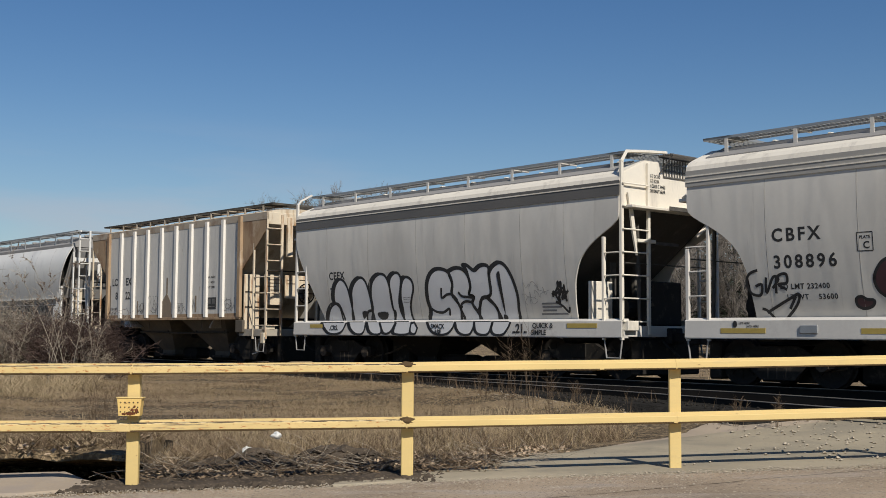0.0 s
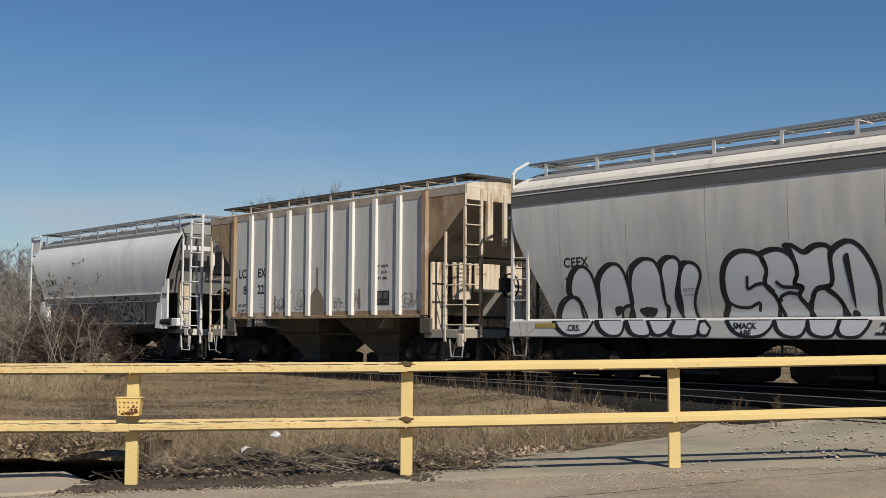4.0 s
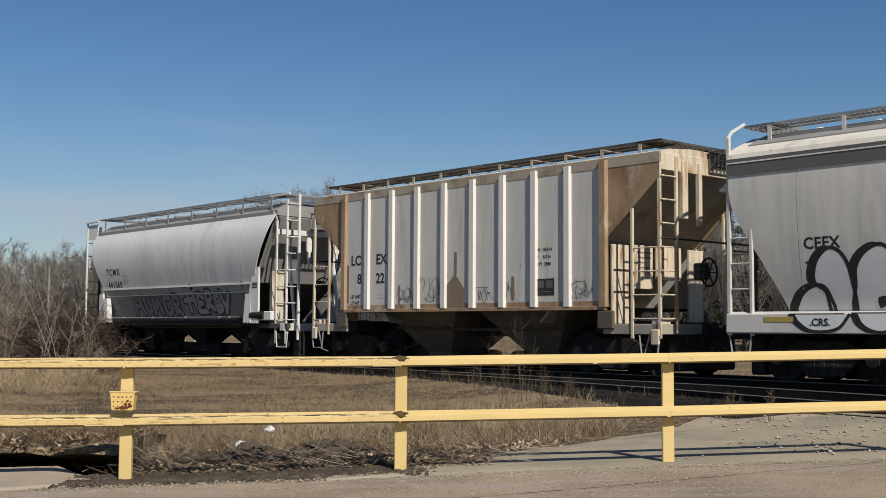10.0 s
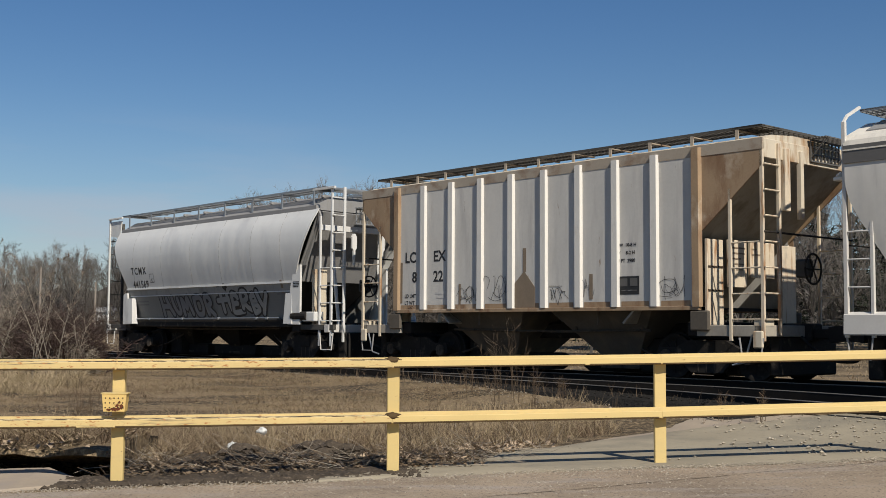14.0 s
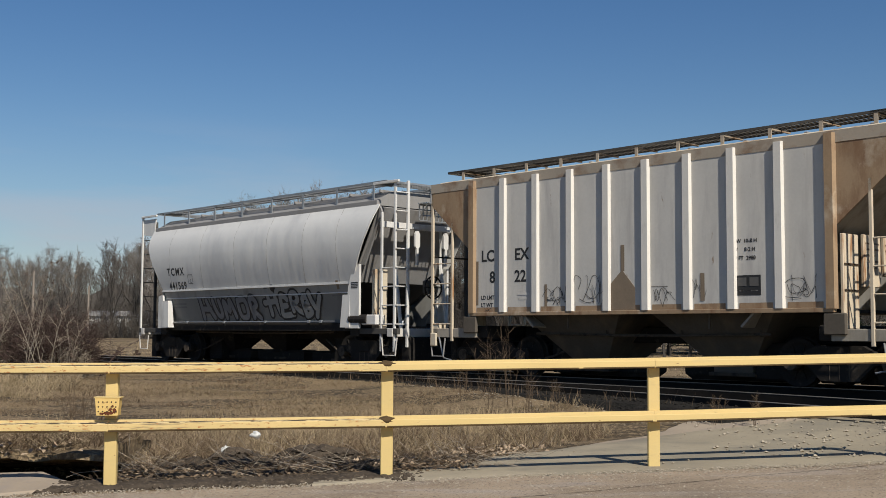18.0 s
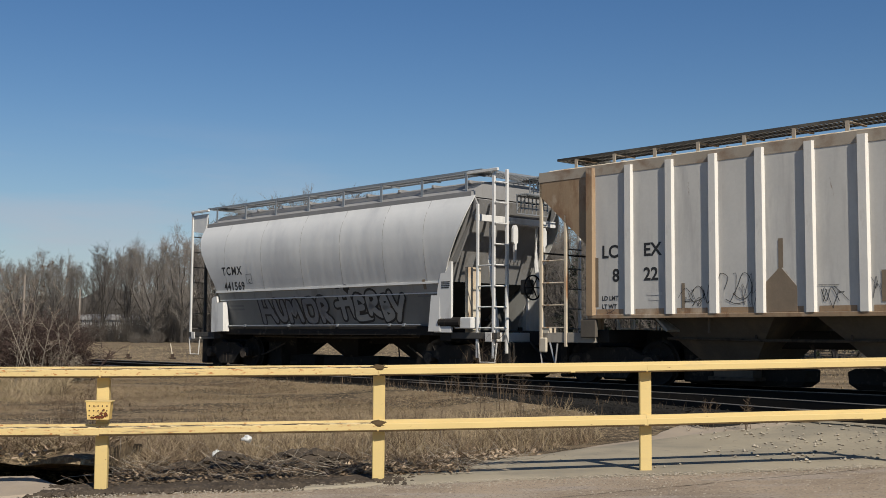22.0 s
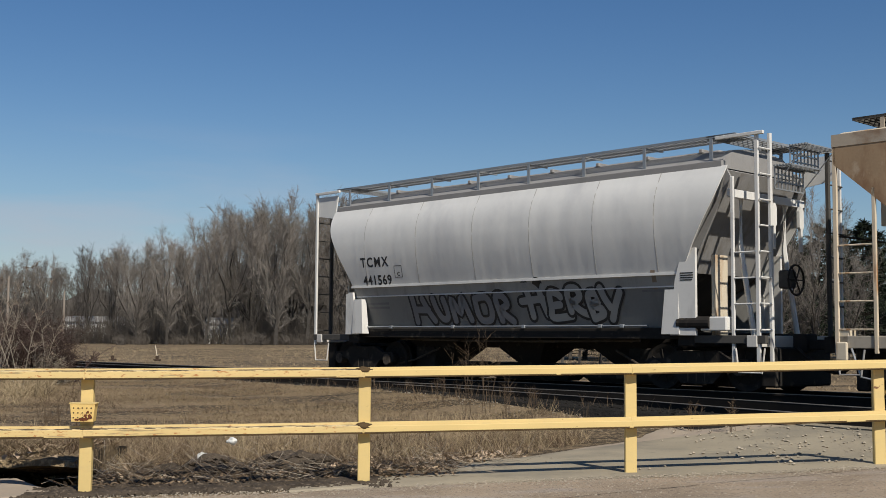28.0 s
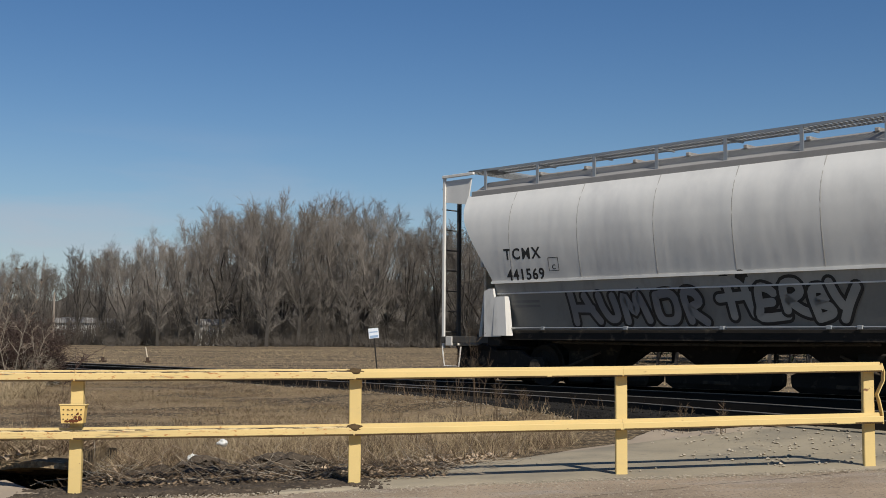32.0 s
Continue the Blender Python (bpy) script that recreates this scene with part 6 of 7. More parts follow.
# rusted joints on the post beside the dark strip
x = POSTS[2]
for drop in (0.0, 0.585):
    y, z = fence_y(x) - 0.164, fence_top(x) - drop
    bm = bmesh.new()
    bmesh.ops.create_icosphere(bm, subdivisions=3, radius=1)
    for v in bm.verts:
        k = 1 + 0.5 * noise.noise(v.co * 2.5 + Vector((drop * 9, 0, 0)))
        v.co = Vector((x + v.co.x * 0.085 * k, y + 0.05 + v.co.y * 0.058, z - 0.022 + v.co.z * 0.038 * k))
    part("joint_crust", bm, "moss", fence, "brown moss and rust crusted on the joint")
# punched box bracket
x = POSTS[1]
y, z = fence_y(x) - 0.11, fence_top(x)
bm = bmesh.new()
loft(bm, [[(x + sx * w, yy, zz) for sx, yy in ((-1, y - 0.075), (1, y - 0.075), (1, y + 0.03), (-1, y + 0.03))] for w, zz in ((0.108, z - 0.515), (0.124, z - 0.345), (0.132, z - 0.33))])
brk = part("bracket_box", bm, "rusty_yellow", fence, "punched yellow steel box with rust along its foot")
part("rim", box(bmesh.new(), x - 0.138, x + 0.138, y - 0.082, y + 0.03, z - 0.338, z - 0.326, 0.003), "yellow", brk)
hole = None
for i in range(5):
    for j in range(3):
        hm = pose(x - 0.088 + 0.044 * i, y - 0.076, z - 0.475 + 0.048 * j)
        if hole is None:
            hole = part("punched_hole", tube(bmesh.new(), [(0, -0.004, 0), (0, 0.004, 0)], 0.0075, n=8), "railrust", brk)
            hole.matrix_basis = hm
        else:
            again(hole, brk, hm)
for n, (dx, dz, w, h) in enumerate(((0.015, -0.492, 0.05, 0.016), (-0.055, -0.497, 0.022, 0.012), (0.075, -0.470, 0.022, 0.026), (0.035, -0.455, 0.016, 0.02), (0.055, -0.42, 0.012, 0.014))):
    bm = bmesh.new()
    ring = []
    for j in range(26):
        a = 2 * math.pi * j / 26
        k = 1 + 0.7 * noise.noise((math.cos(a) * 2.5 + n * 5, math.sin(a) * 2.5, 4))
        ring.append((x + dx + w * k * math.cos(a), max(z - 0.513, z + dz + h * k * math.sin(a))))
    prism(bm, ring, y - 0.0775 - 0.0003 * n, y - 0.07)
    part("rust_patch", bm, "rustspot", brk, "ragged dark rust")
# bent end plate
x = POSTS[4] + 0.13
y, z = fence_y(x) - 0.08, fence_top(x)
bm = bmesh.new()
loft(bm, [[(x + o, y - 0.04, zz), (x + o + 0.012, y - 0.04, zz), (x + o + 0.012, y + 0.05, zz), (x + o, y + 0.05, zz)] for o, zz in ((0.0, z), (0.03, z - 0.10), (0.025, z - 0.2), (-0.05, z - 0.36), (-0.03, z - 0.42), (0.0, z - 0.56), (0.005, z - 0.69))])
part("end_plate", bm, "yellow", fence, "buckled yellow end plate")

# ---- ties ----
bed = bpy.data.objects["ballast"]
tie = None
for i in range(150):
    l = -62 + i * 0.55
    r = random.Random(i)
    m = Matrix.Translation(on_track(l + r.gauss(0, 0.02), r.gauss(0, 0.04), 0.345 + r.gauss(0, 0.006))) @ Matrix.Rotation(TRACK + r.gauss(0, 0.012), 4, "Z")
    if tie is None:
        tie = part("tie", box(bmesh.new(), -0.115, 0.115, -1.30, 1.30, -0.09, 0.082, 0.01), "tie", bed)
        tie.matrix_basis = m
    else:
        again(tie, bed, m)


# ---- loose stones ----
def stones(name, spots, mat, label, seed):
    r = random.Random(seed)
    vs, fs = [], []
    base = [(1, 0, 0), (-1, 0, 0), (0, 1, 0), (0, -1, 0), (0, 0, 1), (0, 0, -1), (0.6, 0.6, 0.5), (-0.6, 0.5, 0.5)]
    tri = [(0, 6, 4), (6, 2, 4), (2, 7, 4), (7, 1, 4), (1, 3, 4), (3, 0, 4), (0, 2, 6), (2, 1, 7), (0, 5, 2), (2, 5, 1), (1, 5, 3), (3, 5, 0)]
    for x, y, z, s in spots:
        k = len(vs)
        a = r.uniform(0, 6.28)
        c, sn = math.cos(a), math.sin(a)
        sx, sy, sz = s * r.uniform(0.7, 1.3), s * r.uniform(0.7, 1.3), s * r.uniform(0.5, 0.9)
        for p in base:
            q = (p[0] * sx * r.uniform(0.8, 1.2), p[1] * sy * r.uniform(0.8, 1.2), p[2] * sz)
            vs.append((x + c * q[0] - sn * q[1], y + sn * q[0] + c * q[1], z + q[2] * 0.9 + sz * 0.3))
        fs += [tuple(k + i for i in t) for t in tri]
    me = bpy.data.meshes.new(name)
    me.from_pydata(vs, [], fs)
    me.materials.append(M[mat])
    return tagged(new(name, me), label, "stones", kind="stuff")


rg = random.Random(21)
spots = []
for _ in range(5600):
    x = rg.uniform(-5, 7.5)
    y = road_edge(x) + rg.gauss(-0.14, 0.20) + 0.25 * noise.noise((x * 1.6, 3, 3))
    spots.append((x, y, ground_z(x, y) + 0.012, 0.003 + 0.011 * rg.random() ** 2.5))
for _ in range(5200):
    x = rg.uniform(1.5, 9)
    y = fence_y(x) + rg.uniform(0.1, 4.5)
    if rg.random() < 0.03 + 0.16 * max(0, x - 3.0) + 0.5 * noise.noise((x * 0.8, y * 0.8, 0)) and across(x, y) < 16:
        spots.append((x, y, ground_z(x, y) + 0.032, 0.005 + (0.028 if x > 3.0 else 0.015) * rg.random() ** 3))
for _ in range(9000):
    x = rg.uniform(-5, 7.5)
    y = road_edge(x) - 2.2 * rg.random() ** 1.6
    spots.append((x, y, ground_z(x, y) + 0.011, 0.003 + 0.010 * rg.random() ** 3))
stones("limestone_chips", spots, "stone", "pale limestone chips scattered on road and apron", 22)
spots = []
for _ in range(5200):
    l = rg.uniform(-52, 10)
    v = rg.choice((rg.uniform(-1.7, -1.2), rg.uniform(-1.3, 1.3), rg.uniform(1.3, 3.2)))
    p = on_track(l, v, 0)
    z = 0.42 if -1.35 < v < 3.2 else 0.38
    if rg.random() < 0.55 or abs(v) > 1.5:
        spots.append((p.x, p.y, z, rg.uniform(0.015, 0.045)))
for _ in range(5000):
    l = rg.uniform(-36, 4)
    e = siding_edge(l)
    v = rg.uniform(e - 0.2, -1.3)
    p = on_track(l, v, 0)
    spots.append((p.x, p.y, 0.37 - max(0, e - v) * 0.6, rg.uniform(0.012, 0.035)))
stones("ballast_stones", spots, "ballast", "coarse ballast stones along the rails, shade-black like the bed", 23)
spots = []
for _ in range(2200):
    l = rg.uniform(-50, 6)
    v = siding_edge(l) - abs(rg.gauss(0.2, 0.25)) if rg.random() < 0.7 else rg.gauss(4.3, 0.4)
    p = on_track(l, v, 0)
    spots.append((p.x, p.y, ground_z(p.x, p.y) + 0.005, rg.uniform(0.008, 0.026)))
stones("trackside_stones", spots, "stone", "pale stones beside the ballast", 24)

spots = []
for _ in range(1500):
    a = rg.random()
    l, v, z = (rg.uniform(-11.5, -6.5), 0, 0.41) if a < 0.5 else (rg.uniform(-19, -10), 0.42 + rg.gauss(0, 0.05), 0.47)
    if a < 0.5:
        v = lerp_table([(-13, -1.55), (-10.8, -1.8), (-8.0, -2.35), (6, -3.2)], l) + 0.13 + abs(rg.gauss(0, 0.06))
    p = on_track(l, v, 0)
    spots.append((p.x, p.y, z, rg.uniform(0.008, 0.022)))
stones("pale_ballast_dust", spots, "salt", "pale crusted dust and chips along the rails", 25)

# old seam along the road
bm = bmesh.new()
prev = None
for i in range(161):
    x = -2.0 + i * 0.06
    y = 10.55 + 0.50 * (x - 0.5) + 0.05 * noise.noise((x * 1.1, 0, 0)) + 0.015 * noise.noise((x * 7, 0, 0))
    h = 0.012 * (0.6 + noise.noise((x * 5, 3, 0)))
    h = max(0.002, h)
    pair = [bm.verts.new((x, y + k * h, road_z(x, y) + 0.004)) for k in (-1, 1)]
    if prev:
        bm.faces.new((prev[0], pair[0], pair[1], prev[1]))
    prev = pair
part("road_seam", bm, "darkdirt", bpy.data.objects["road"], "dark worn seam in the asphalt")

# ---- ditch end ----
bm = bmesh.new()
rings = []
for i in range(17):
    x = -8.2 + i * 0.278
    f = 1 - step(-4.35, -3.75, x)
    y = fence_y(x)
    z = ground_z(x, y - 0.4)
    z += 0.10 * step(-5.2, -7.0, x)
    rings.append([(x, y + a * (0.35 + 0.65 * f), z + b) for a, b in ((-0.5, -0.03), (-0.4, 0.03), (0.1, 0.03 + 0.04 * f), (0.5, 0.02 + 0.08 * f), (0.78, 0.10 * f), (0.86, 0.03 * f - 0.02), (0.92, -0.7), (-0.5, -0.7))])
loft(bm, rings)
tagged(part("culvert_apron", bm, "paleconcrete"), "worn concrete culvert end beside the road", "culvert", kind="structure")
# overhanging bank above the dark culvert mouth
bm = bmesh.new()
rings = []
for i in range(21):
    x = -9.0 + i * 0.263
    y = fence_y(x)
    z = 0.16 + 0.09 * noise.noise((x * 1.7, 0, 3)) + 0.04 * noise.noise((x * 5, 0, 3))
    lip = 1.12 + 0.16 * noise.noise((x * 1.2, 0, 8)) - 0.2 * step(-4.6, -3.8, x)
    drop = 0.07 + 0.05 * noise.noise((x * 3, 1, 1))
    rings.append([(x, y + lip, z - drop), (x, y + lip + 0.02, z), (x, y + lip + 0.35, z + 0.06), (x, y + 2.3, z + 0.05), (x, y + 3.1, z - 0.04), (x, y + 3.1, z - 0.4), (x, y + lip + 0.25, z - drop - 0.03)])
loft(bm, rings)
tagged(part("ditch_bank", bm, "soil"), "grassy bank over the dark culvert mouth", "bank", kind="structure")
bm = bmesh.new()
cols = []
for i in range(111):
    x = -3.95 + i * 0.032
    w = 0.9 * (0.4 + 0.6 * math.sin(math.pi * i / 110)) + 0.25 * noise.noise((x * 1.5, 0, 0))
    e = 0.10 * noise.noise((x * 3.1, 2, 0)) + 0.05 * noise.noise((x * 11, 5, 0))
    cols.append([bm.verts.new((x, road_edge(x) + 0.06 + e * (1 - j / 16) + (w + 0.4) * j / 16, ground_z(x, road_edge(x) + (w + 0.4) * j / 16) + 0.016 + (0.03 * noise.noise((x * 4, j * 0.4, 0)) + 0.022 * noise.noise((x * 17, j * 1.1, 3)) + 0.018 if 0 < j < 16 else -0.03))) for j in range(17)])
for A, B in zip(cols, cols[1:]):
    for j in range(16):
        bm.faces.new((A[j], B[j], B[j + 1], A[j + 1]))
tagged(part("dirt_strip", bm, "darkdirt", smooth=True), "strip of dark damp earth behind the fence", "earth", kind="structure")
rcl = random.Random(31)
spots = []
for _ in range(4200):
    x = rcl.uniform(-4.0, -0.2)
    y = fence_y(x) - 0.36 + abs(rcl.gauss(0.2, 0.75))
    spots.append((x, y, ground_z(x, y), abs(rcl.gauss(0, 0.022)) + 0.006))
for cx, cy, rx, ry, h in ((-2.35, 13.55, 0.60, 0.40, 0.24), (-1.45, 13.85, 0.75, 0.40, 0.24)):
    for _ in range(420):
        a, f = rcl.uniform(0, 6.283), rcl.random() ** 0.6
        x, y = cx + rx * f * math.cos(a), cy + ry * f * math.sin(a)
        spots.append((x, y, ground_z(cx, cy) - 0.07 + h * (1 - f * f), abs(rcl.gauss(0, 0.022)) + 0.010))
stones("earth_clods", spots, "darkdirt", "loose clods of dark damp earth", 32)
# mound of dark earth with debris
for cx, cy, rx, ry, h in ((-2.35, 13.55, 0.60, 0.40, 0.24), (-1.45, 13.85, 0.75, 0.40, 0.24), (-2.9, 13.45, 0.5, 0.35, 0.16), (-0.75, 13.45, 0.5, 0.3, 0.12)):
    bm = bmesh.new()
    n = 64
    R = []
    for k in range(21):
        f = k / 20
        R.append([bm.verts.new((cx + rx * f * math.cos(a) * (1 + 0.2 * noise.noise((math.cos(a) * 2, math.sin(a) * 2, cx))), cy + ry * f * math.sin(a),
                                ground_z(cx, cy) - 0.06 + h * (1 - f * f) * (1 + 0.5 * noise.noise((cx + f * math.cos(a) * 2.5, math.sin(a) * f * 2.5, 1))) + 0.05 * (1 - f) * noise.noise((cx + rx * f * math.cos(a) * 9, ry * math.sin(a) * f * 9, 4)))) for a in [2 * math.pi * j / n for j in range(n)]] if k else [bm.verts.new((cx, cy, ground_z(cx, cy) - 0.06 + h))])
    for j in range(n):
        bm.faces.new((R[0][0], R[1][j], R[1][(j + 1) % n]))
        for k in range(1, 20):
            bm.faces.new((R[k][j], R[k + 1][j], R[k + 1][(j + 1) % n], R[k][(j + 1) % n]))
    tagged(part("earth_mound", bm, "darkdirt", smooth=True), "low mound of dark earth and litter behind the fence", "earth mound")


# ---- litter ----
def crumpled(x, y, s, seed, lift=0.0):
    r = random.Random(seed)
    bm = bmesh.new()
    bmesh.ops.create_icosphere(bm, subdivisions=3, radius=s)
    for v in bm.verts:
        v.co *= 0.75 + 0.45 * noise.noise(v.co * (1.1 / s) + Vector((seed, 0, 0)))
        v.co.z *= 0.75
    o = tagged(part("litter", bm, "white"), "crumpled white scrap of plastic litter in the weeds", "litter", "pieces of litter")
    o.location = (x, y, ground_z(x, y) + s * 0.6 + lift)


crumpled(-2.58, 13.95, 0.08, 1, 0.12)
crumpled(-2.38, 14.9, 0.085, 2, 0.22)
crumpled(-6.9, 24.5, 0.06, 3)

# ---- beyond the track ----
sx, sy = -0.85, 31.0
sg = thing("track_sign", Matrix.Translation((sx, sy, ground_z(sx, sy))) @ Matrix.Rotation(radians(-6), 4, "Y"), "small faded white sign on a leaning thin post", "sign")
part("post", box(bmesh.new(), -0.018, 0.018, -0.018, 0.018, -0.2, 1.28), "grime", sg)
part("sign_plate", box(bmesh.new(), -0.135, 0.135, -0.035, -0.02, 1.20, 1.47, 0.004), "sign", sg, "faded white plate")
bm = bmesh.new()
box(bm, -0.11, 0.11, -0.039, -0.036, 1.355, 1.385)
part("sign_print", bm, "signbar", sg)
part("sign_print", box(bmesh.new(), -0.11, 0.11, -0.039, -0.036, 1.22, 1.28), "signbar", sg)

for shx, shy, hl, hh in ((-22.8, 132.5, 1.5, 2.3), (-39.5, 144.0, 4.2, 2.6)):
    sh = thing("shed", Matrix.Translation((shx, shy, ground_z(shx, shy))), "white-sided shed half hidden behind bare trees", "shed", "sheds in the wood")
    part("wall", box(bmesh.new(), -hl, hl, -1.5, 1.5, 0, hh), "shed", sh)
    bm = bmesh.new()
    loft(bm, [[(xx, -1.8, hh), (xx, 0, hh + 0.7), (xx, 1.8, hh)] for xx in (-hl - 0.1, hl + 0.1)])
    part("roof", bm, "walk_grey", sh)

for k, (a, d, h) in enumerate(((-0.354, 100, 6.2), (-0.306, 118, 5.5))):
    bm = bmesh.new()
    tube(bm, [(0, 0, -0.3), (0, 0, h)], 0.13, 0.09, n=8)
    o = tagged(part("utility_pole", bm, "wood_pole"), "plain weathered wooden utility pole before the wood", "utility pole", "utility poles")
    o.location = (a * d, d, ground_z(a * d, d))


def switch_stand(x, y, h, lean, mat, seed):
    s = thing("switch_stand", Matrix.Translation((x, y, ground_z(x, y))), "rusty track switch stand with a pale lever", "switch stand", "switch stands")
    part("base", box(bmesh.new(), -0.16, 0.16, -0.15, 0.15, 0, 0.08, 0.02), "railrust", s)
    part("housing", box(bmesh.new(), -0.07, 0.07, -0.06, 0.06, 0.07, 0.24, 0.02), "railrust", s, "rusty housing")
    bm = bmesh.new()
    tube(bm, [(0, 0, 0.2), (lean * 0.4, 0, h * 0.6), (lean, 0, h)], 0.026)
    part("lever", bm, mat, s, "pale painted lever")


switch_stand(-12.27, 54.5, 0.72, -0.10, "lc_cream", 1)
switch_stand(-14.6, 55.5, 0.62, 0.08, "straw", 2)
switch_stand(-15.4, 55.0, 0.36, 0.05, "railrust", 3)


# ---- plants ----
class Sprigs:
    """Gathers tapered three-sided twigs and thin leaves into one mesh."""

    def __init__(self):
        self.v, self.f = [], []

    def twig(self, a, b, r0, r1):
        d = (b - a)
        if d.length < 1e-5:
            return
        d.normalize()
        u = d.orthogonal().normalized()
        w = d.cross(u)
        k = len(self.v)
        for p, r in ((a, r0), (b, r1)):
            for j in range(3):
                an = j * 2.0944
                self.v.append(tuple(p + (u * math.cos(an) + w * math.sin(an)) * r))
        for j in range(3):
            self.f.append((k + j, k + (j + 1) % 3, k + 3 + (j + 1) % 3, k + 3 + j))

    def tip(self, a, b, r0):
        d = (b - a).normalized()
        u = d.orthogonal().normalized()
        w = d.cross(u)
        k = len(self.v)
        for j in range(3):
            an = j * 2.0944
            self.v.append(tuple(a + (u * math.cos(an) + w * math.sin(an)) * r0))
        self.v.append(tuple(b))
        self.f += [(k, k + 1, k + 3), (k + 1, k + 2, k + 3), (k + 2, k, k + 3)]

    def blade(self, base, tip, w, side):
        k = len(self.v)
        mid = (base + tip) / 2 + Vector((0, 0, (tip - base).length * 0.08))
        self.v += [tuple(base - side * w), tuple(base + side * w), tuple(mid + side * w * 0.7), tuple(mid - side * w * 0.7), tuple(tip)]
        self.f += [(k, k + 1, k + 2, k + 3), (k + 3, k + 2, k + 4)]

    def mesh(self, name, mat):
        me = bpy.data.meshes.new(name)
        me.from_pydata(self.v, [], self.f)
        me.materials.append(M[mat])
        return me


def bough(out, r, p, d, length, rad, depth, spread, up, kids, gnarl=0.25, thin=0.55):
    """A limb that bends, sheds side limbs and ends in twigs. out: one gatherer for thick wood, one for thin."""
    n = 3 if depth > 1 else 2
    q = p
    for i in range(n):
        d = (d + Vector((r.gauss(0, gnarl), r.gauss(0, gnarl), r.gauss(0, gnarl) * 0.5 + up))).normalized()
        e = q + d * (length / n)
        ra, rb = rad * (1 - 0.45 * i / n), rad * (1 - 0.45 * (i + 1) / n)
        (out[0] if ra > out[2] else out[1]).twig(q, e, ra, rb)
        if depth > 0:
            for _ in range((kids if r.random() < 0.6 else kids - 1)):
                side = Vector((r.gauss(0, 1), r.gauss(0, 1), r.gauss(0, 0.4)))
                sp = spread + 0.07 * max(0, 3 - depth)
                nd = (d * (1 - sp) + side.normalized() * sp).normalized()
                bough(out, r, q + (e - q) * r.uniform(0.2, 1.0), nd, length * (r.uniform(0.45, 0.75) if depth > 2 else r.uniform(0.38, 0.62)), max(rb * thin, out[3]), depth - 1, spread, up, kids, gnarl, thin)
        q = e


def bare_tree_meshes(seed, height, spread, leaders):
    """A low-forking tree: rising leaders, ascending side branches and a haze of fine twigs."""
    r = random.Random(seed)
    wood, twigs = Sprigs(), Sprigs()
    rad = height * 0.015
    fork = height * r.uniform(0.10, 0.24)
    top = Vector((r.gauss(0, 0.15), r.gauss(0, 0.15), fork))
    wood.twig(Vector((0, 0, -0.2)), top, rad, rad * 0.8)
    turn = r.uniform(0, 6.28)
    for i in range(leaders):
        az = turn + 6.283 * i / leaders + r.gauss(0, 0.3)
        wide = 0.2 if i == 0 else r.uniform(0.4, 1.0)
        reach = height * spread * wide
        rise = height * (0.90 - 0.20 * wide * wide) * r.uniform(0.94, 1.0) - fork
        p, n = top, 10
        wave = Vector((0, 0, 0))
        for k in range(n):
            u = (k + 1) / n
            wave += Vector((r.gauss(0, 0.010), r.gauss(0, 0.010), 0)) * height
            f = reach * (0.55 * u + 0.45 * math.sin(u * 1.57))
            q = top + Vector((math.cos(az) * f, math.sin(az) * f, rise * u)) + wave
            ra, rb = [max(0.012, rad * (0.72 if i == 0 else 0.58) * (1 - v) ** 0.9) for v in (k / n, u)]
            (wood if k < 7 else twigs).twig(p, q, ra, rb)
            for _ in range(2 + (k % 2) + 2 * (k > 6)):
                if k == 0 and r.random() < 0.5:
                    continue
                a2 = az + r.gauss(0, 1.3)
                tilt = r.uniform(0.45, 1.0) if k < 6 else r.uniform(0.1, 0.95)
                d = Vector((math.cos(a2) * math.sin(tilt), math.sin(a2) * math.sin(tilt), math.cos(tilt)))
                branch(twigs, r, p + (q - p) * r.random(), d, height * (0.09 + 0.12 * (1 - u) ** 0.7) * r.uniform(0.6, 1.15), max(0.010, min(0.017, rb * 0.5)), height)
            p = q
    # whips low on the trunk and round its foot
    for _ in range(5):
        d = Vector((r.gauss(0, 1), r.gauss(0, 1), 0.9)).normalized()
        branch(twigs, r, top * r.uniform(0.3, 0.9), d, height * r.uniform(0.08, 0.16), 0.014, height)
    k = height / sorted(v[2] for v in twigs.v)[int(len(twigs.v) * 0.998)]
    for g in (wood, twigs):
        g.v = [(x * k, y * k, z * k) for x, y, z in g.v]
    return wood.mesh("trunk", "bark"), twigs.mesh("crown", "twig")


def branch(out, r, p, d, length, rad, height):
    """A side branch in three bends with twigs and twiglets along it."""
    for k in range(3):
        d = (d + Vector((r.gauss(0, 0.22), r.gauss(0, 0.22), 0.08 + r.gauss(0, 0.15)))).normalized()
        q = p + d * length / 3
        out.twig(p, q, rad * (1 - 0.22 * k), rad * (1 - 0.22 * (k + 1)))
        for _ in range(2 if k < 2 else 3):
            a = p + (q - p) * r.random()
            e = (d * 0.75 + Vector((r.gauss(0, 0.5), r.gauss(0, 0.5), r.gauss(0.15, 0.35)))).normalized()
            b = a + e * height * r.uniform(0.03, 0.065)
            out.twig(a, b, 0.008, 0.005)
            for _ in range(5):
                c = a + (b - a) * r.uniform(0.2, 1.0)
                g = (e * 0.7 + Vector((r.gauss(0, 0.5), r.gauss(0, 0.5), r.gauss(0.1, 0.4)))).normalized()
                out.tip(c, c + g * height * r.uniform(0.018, 0.046), 0.006)
        p = q


def tree_from(meshes, m, label):
    t = thing("tree", m, label, "tree", "bare trees of the wood")
    for nm, me in zip(("trunk", "crown"), meshes):
        o = new(nm, me)
        o.parent = t
    return t


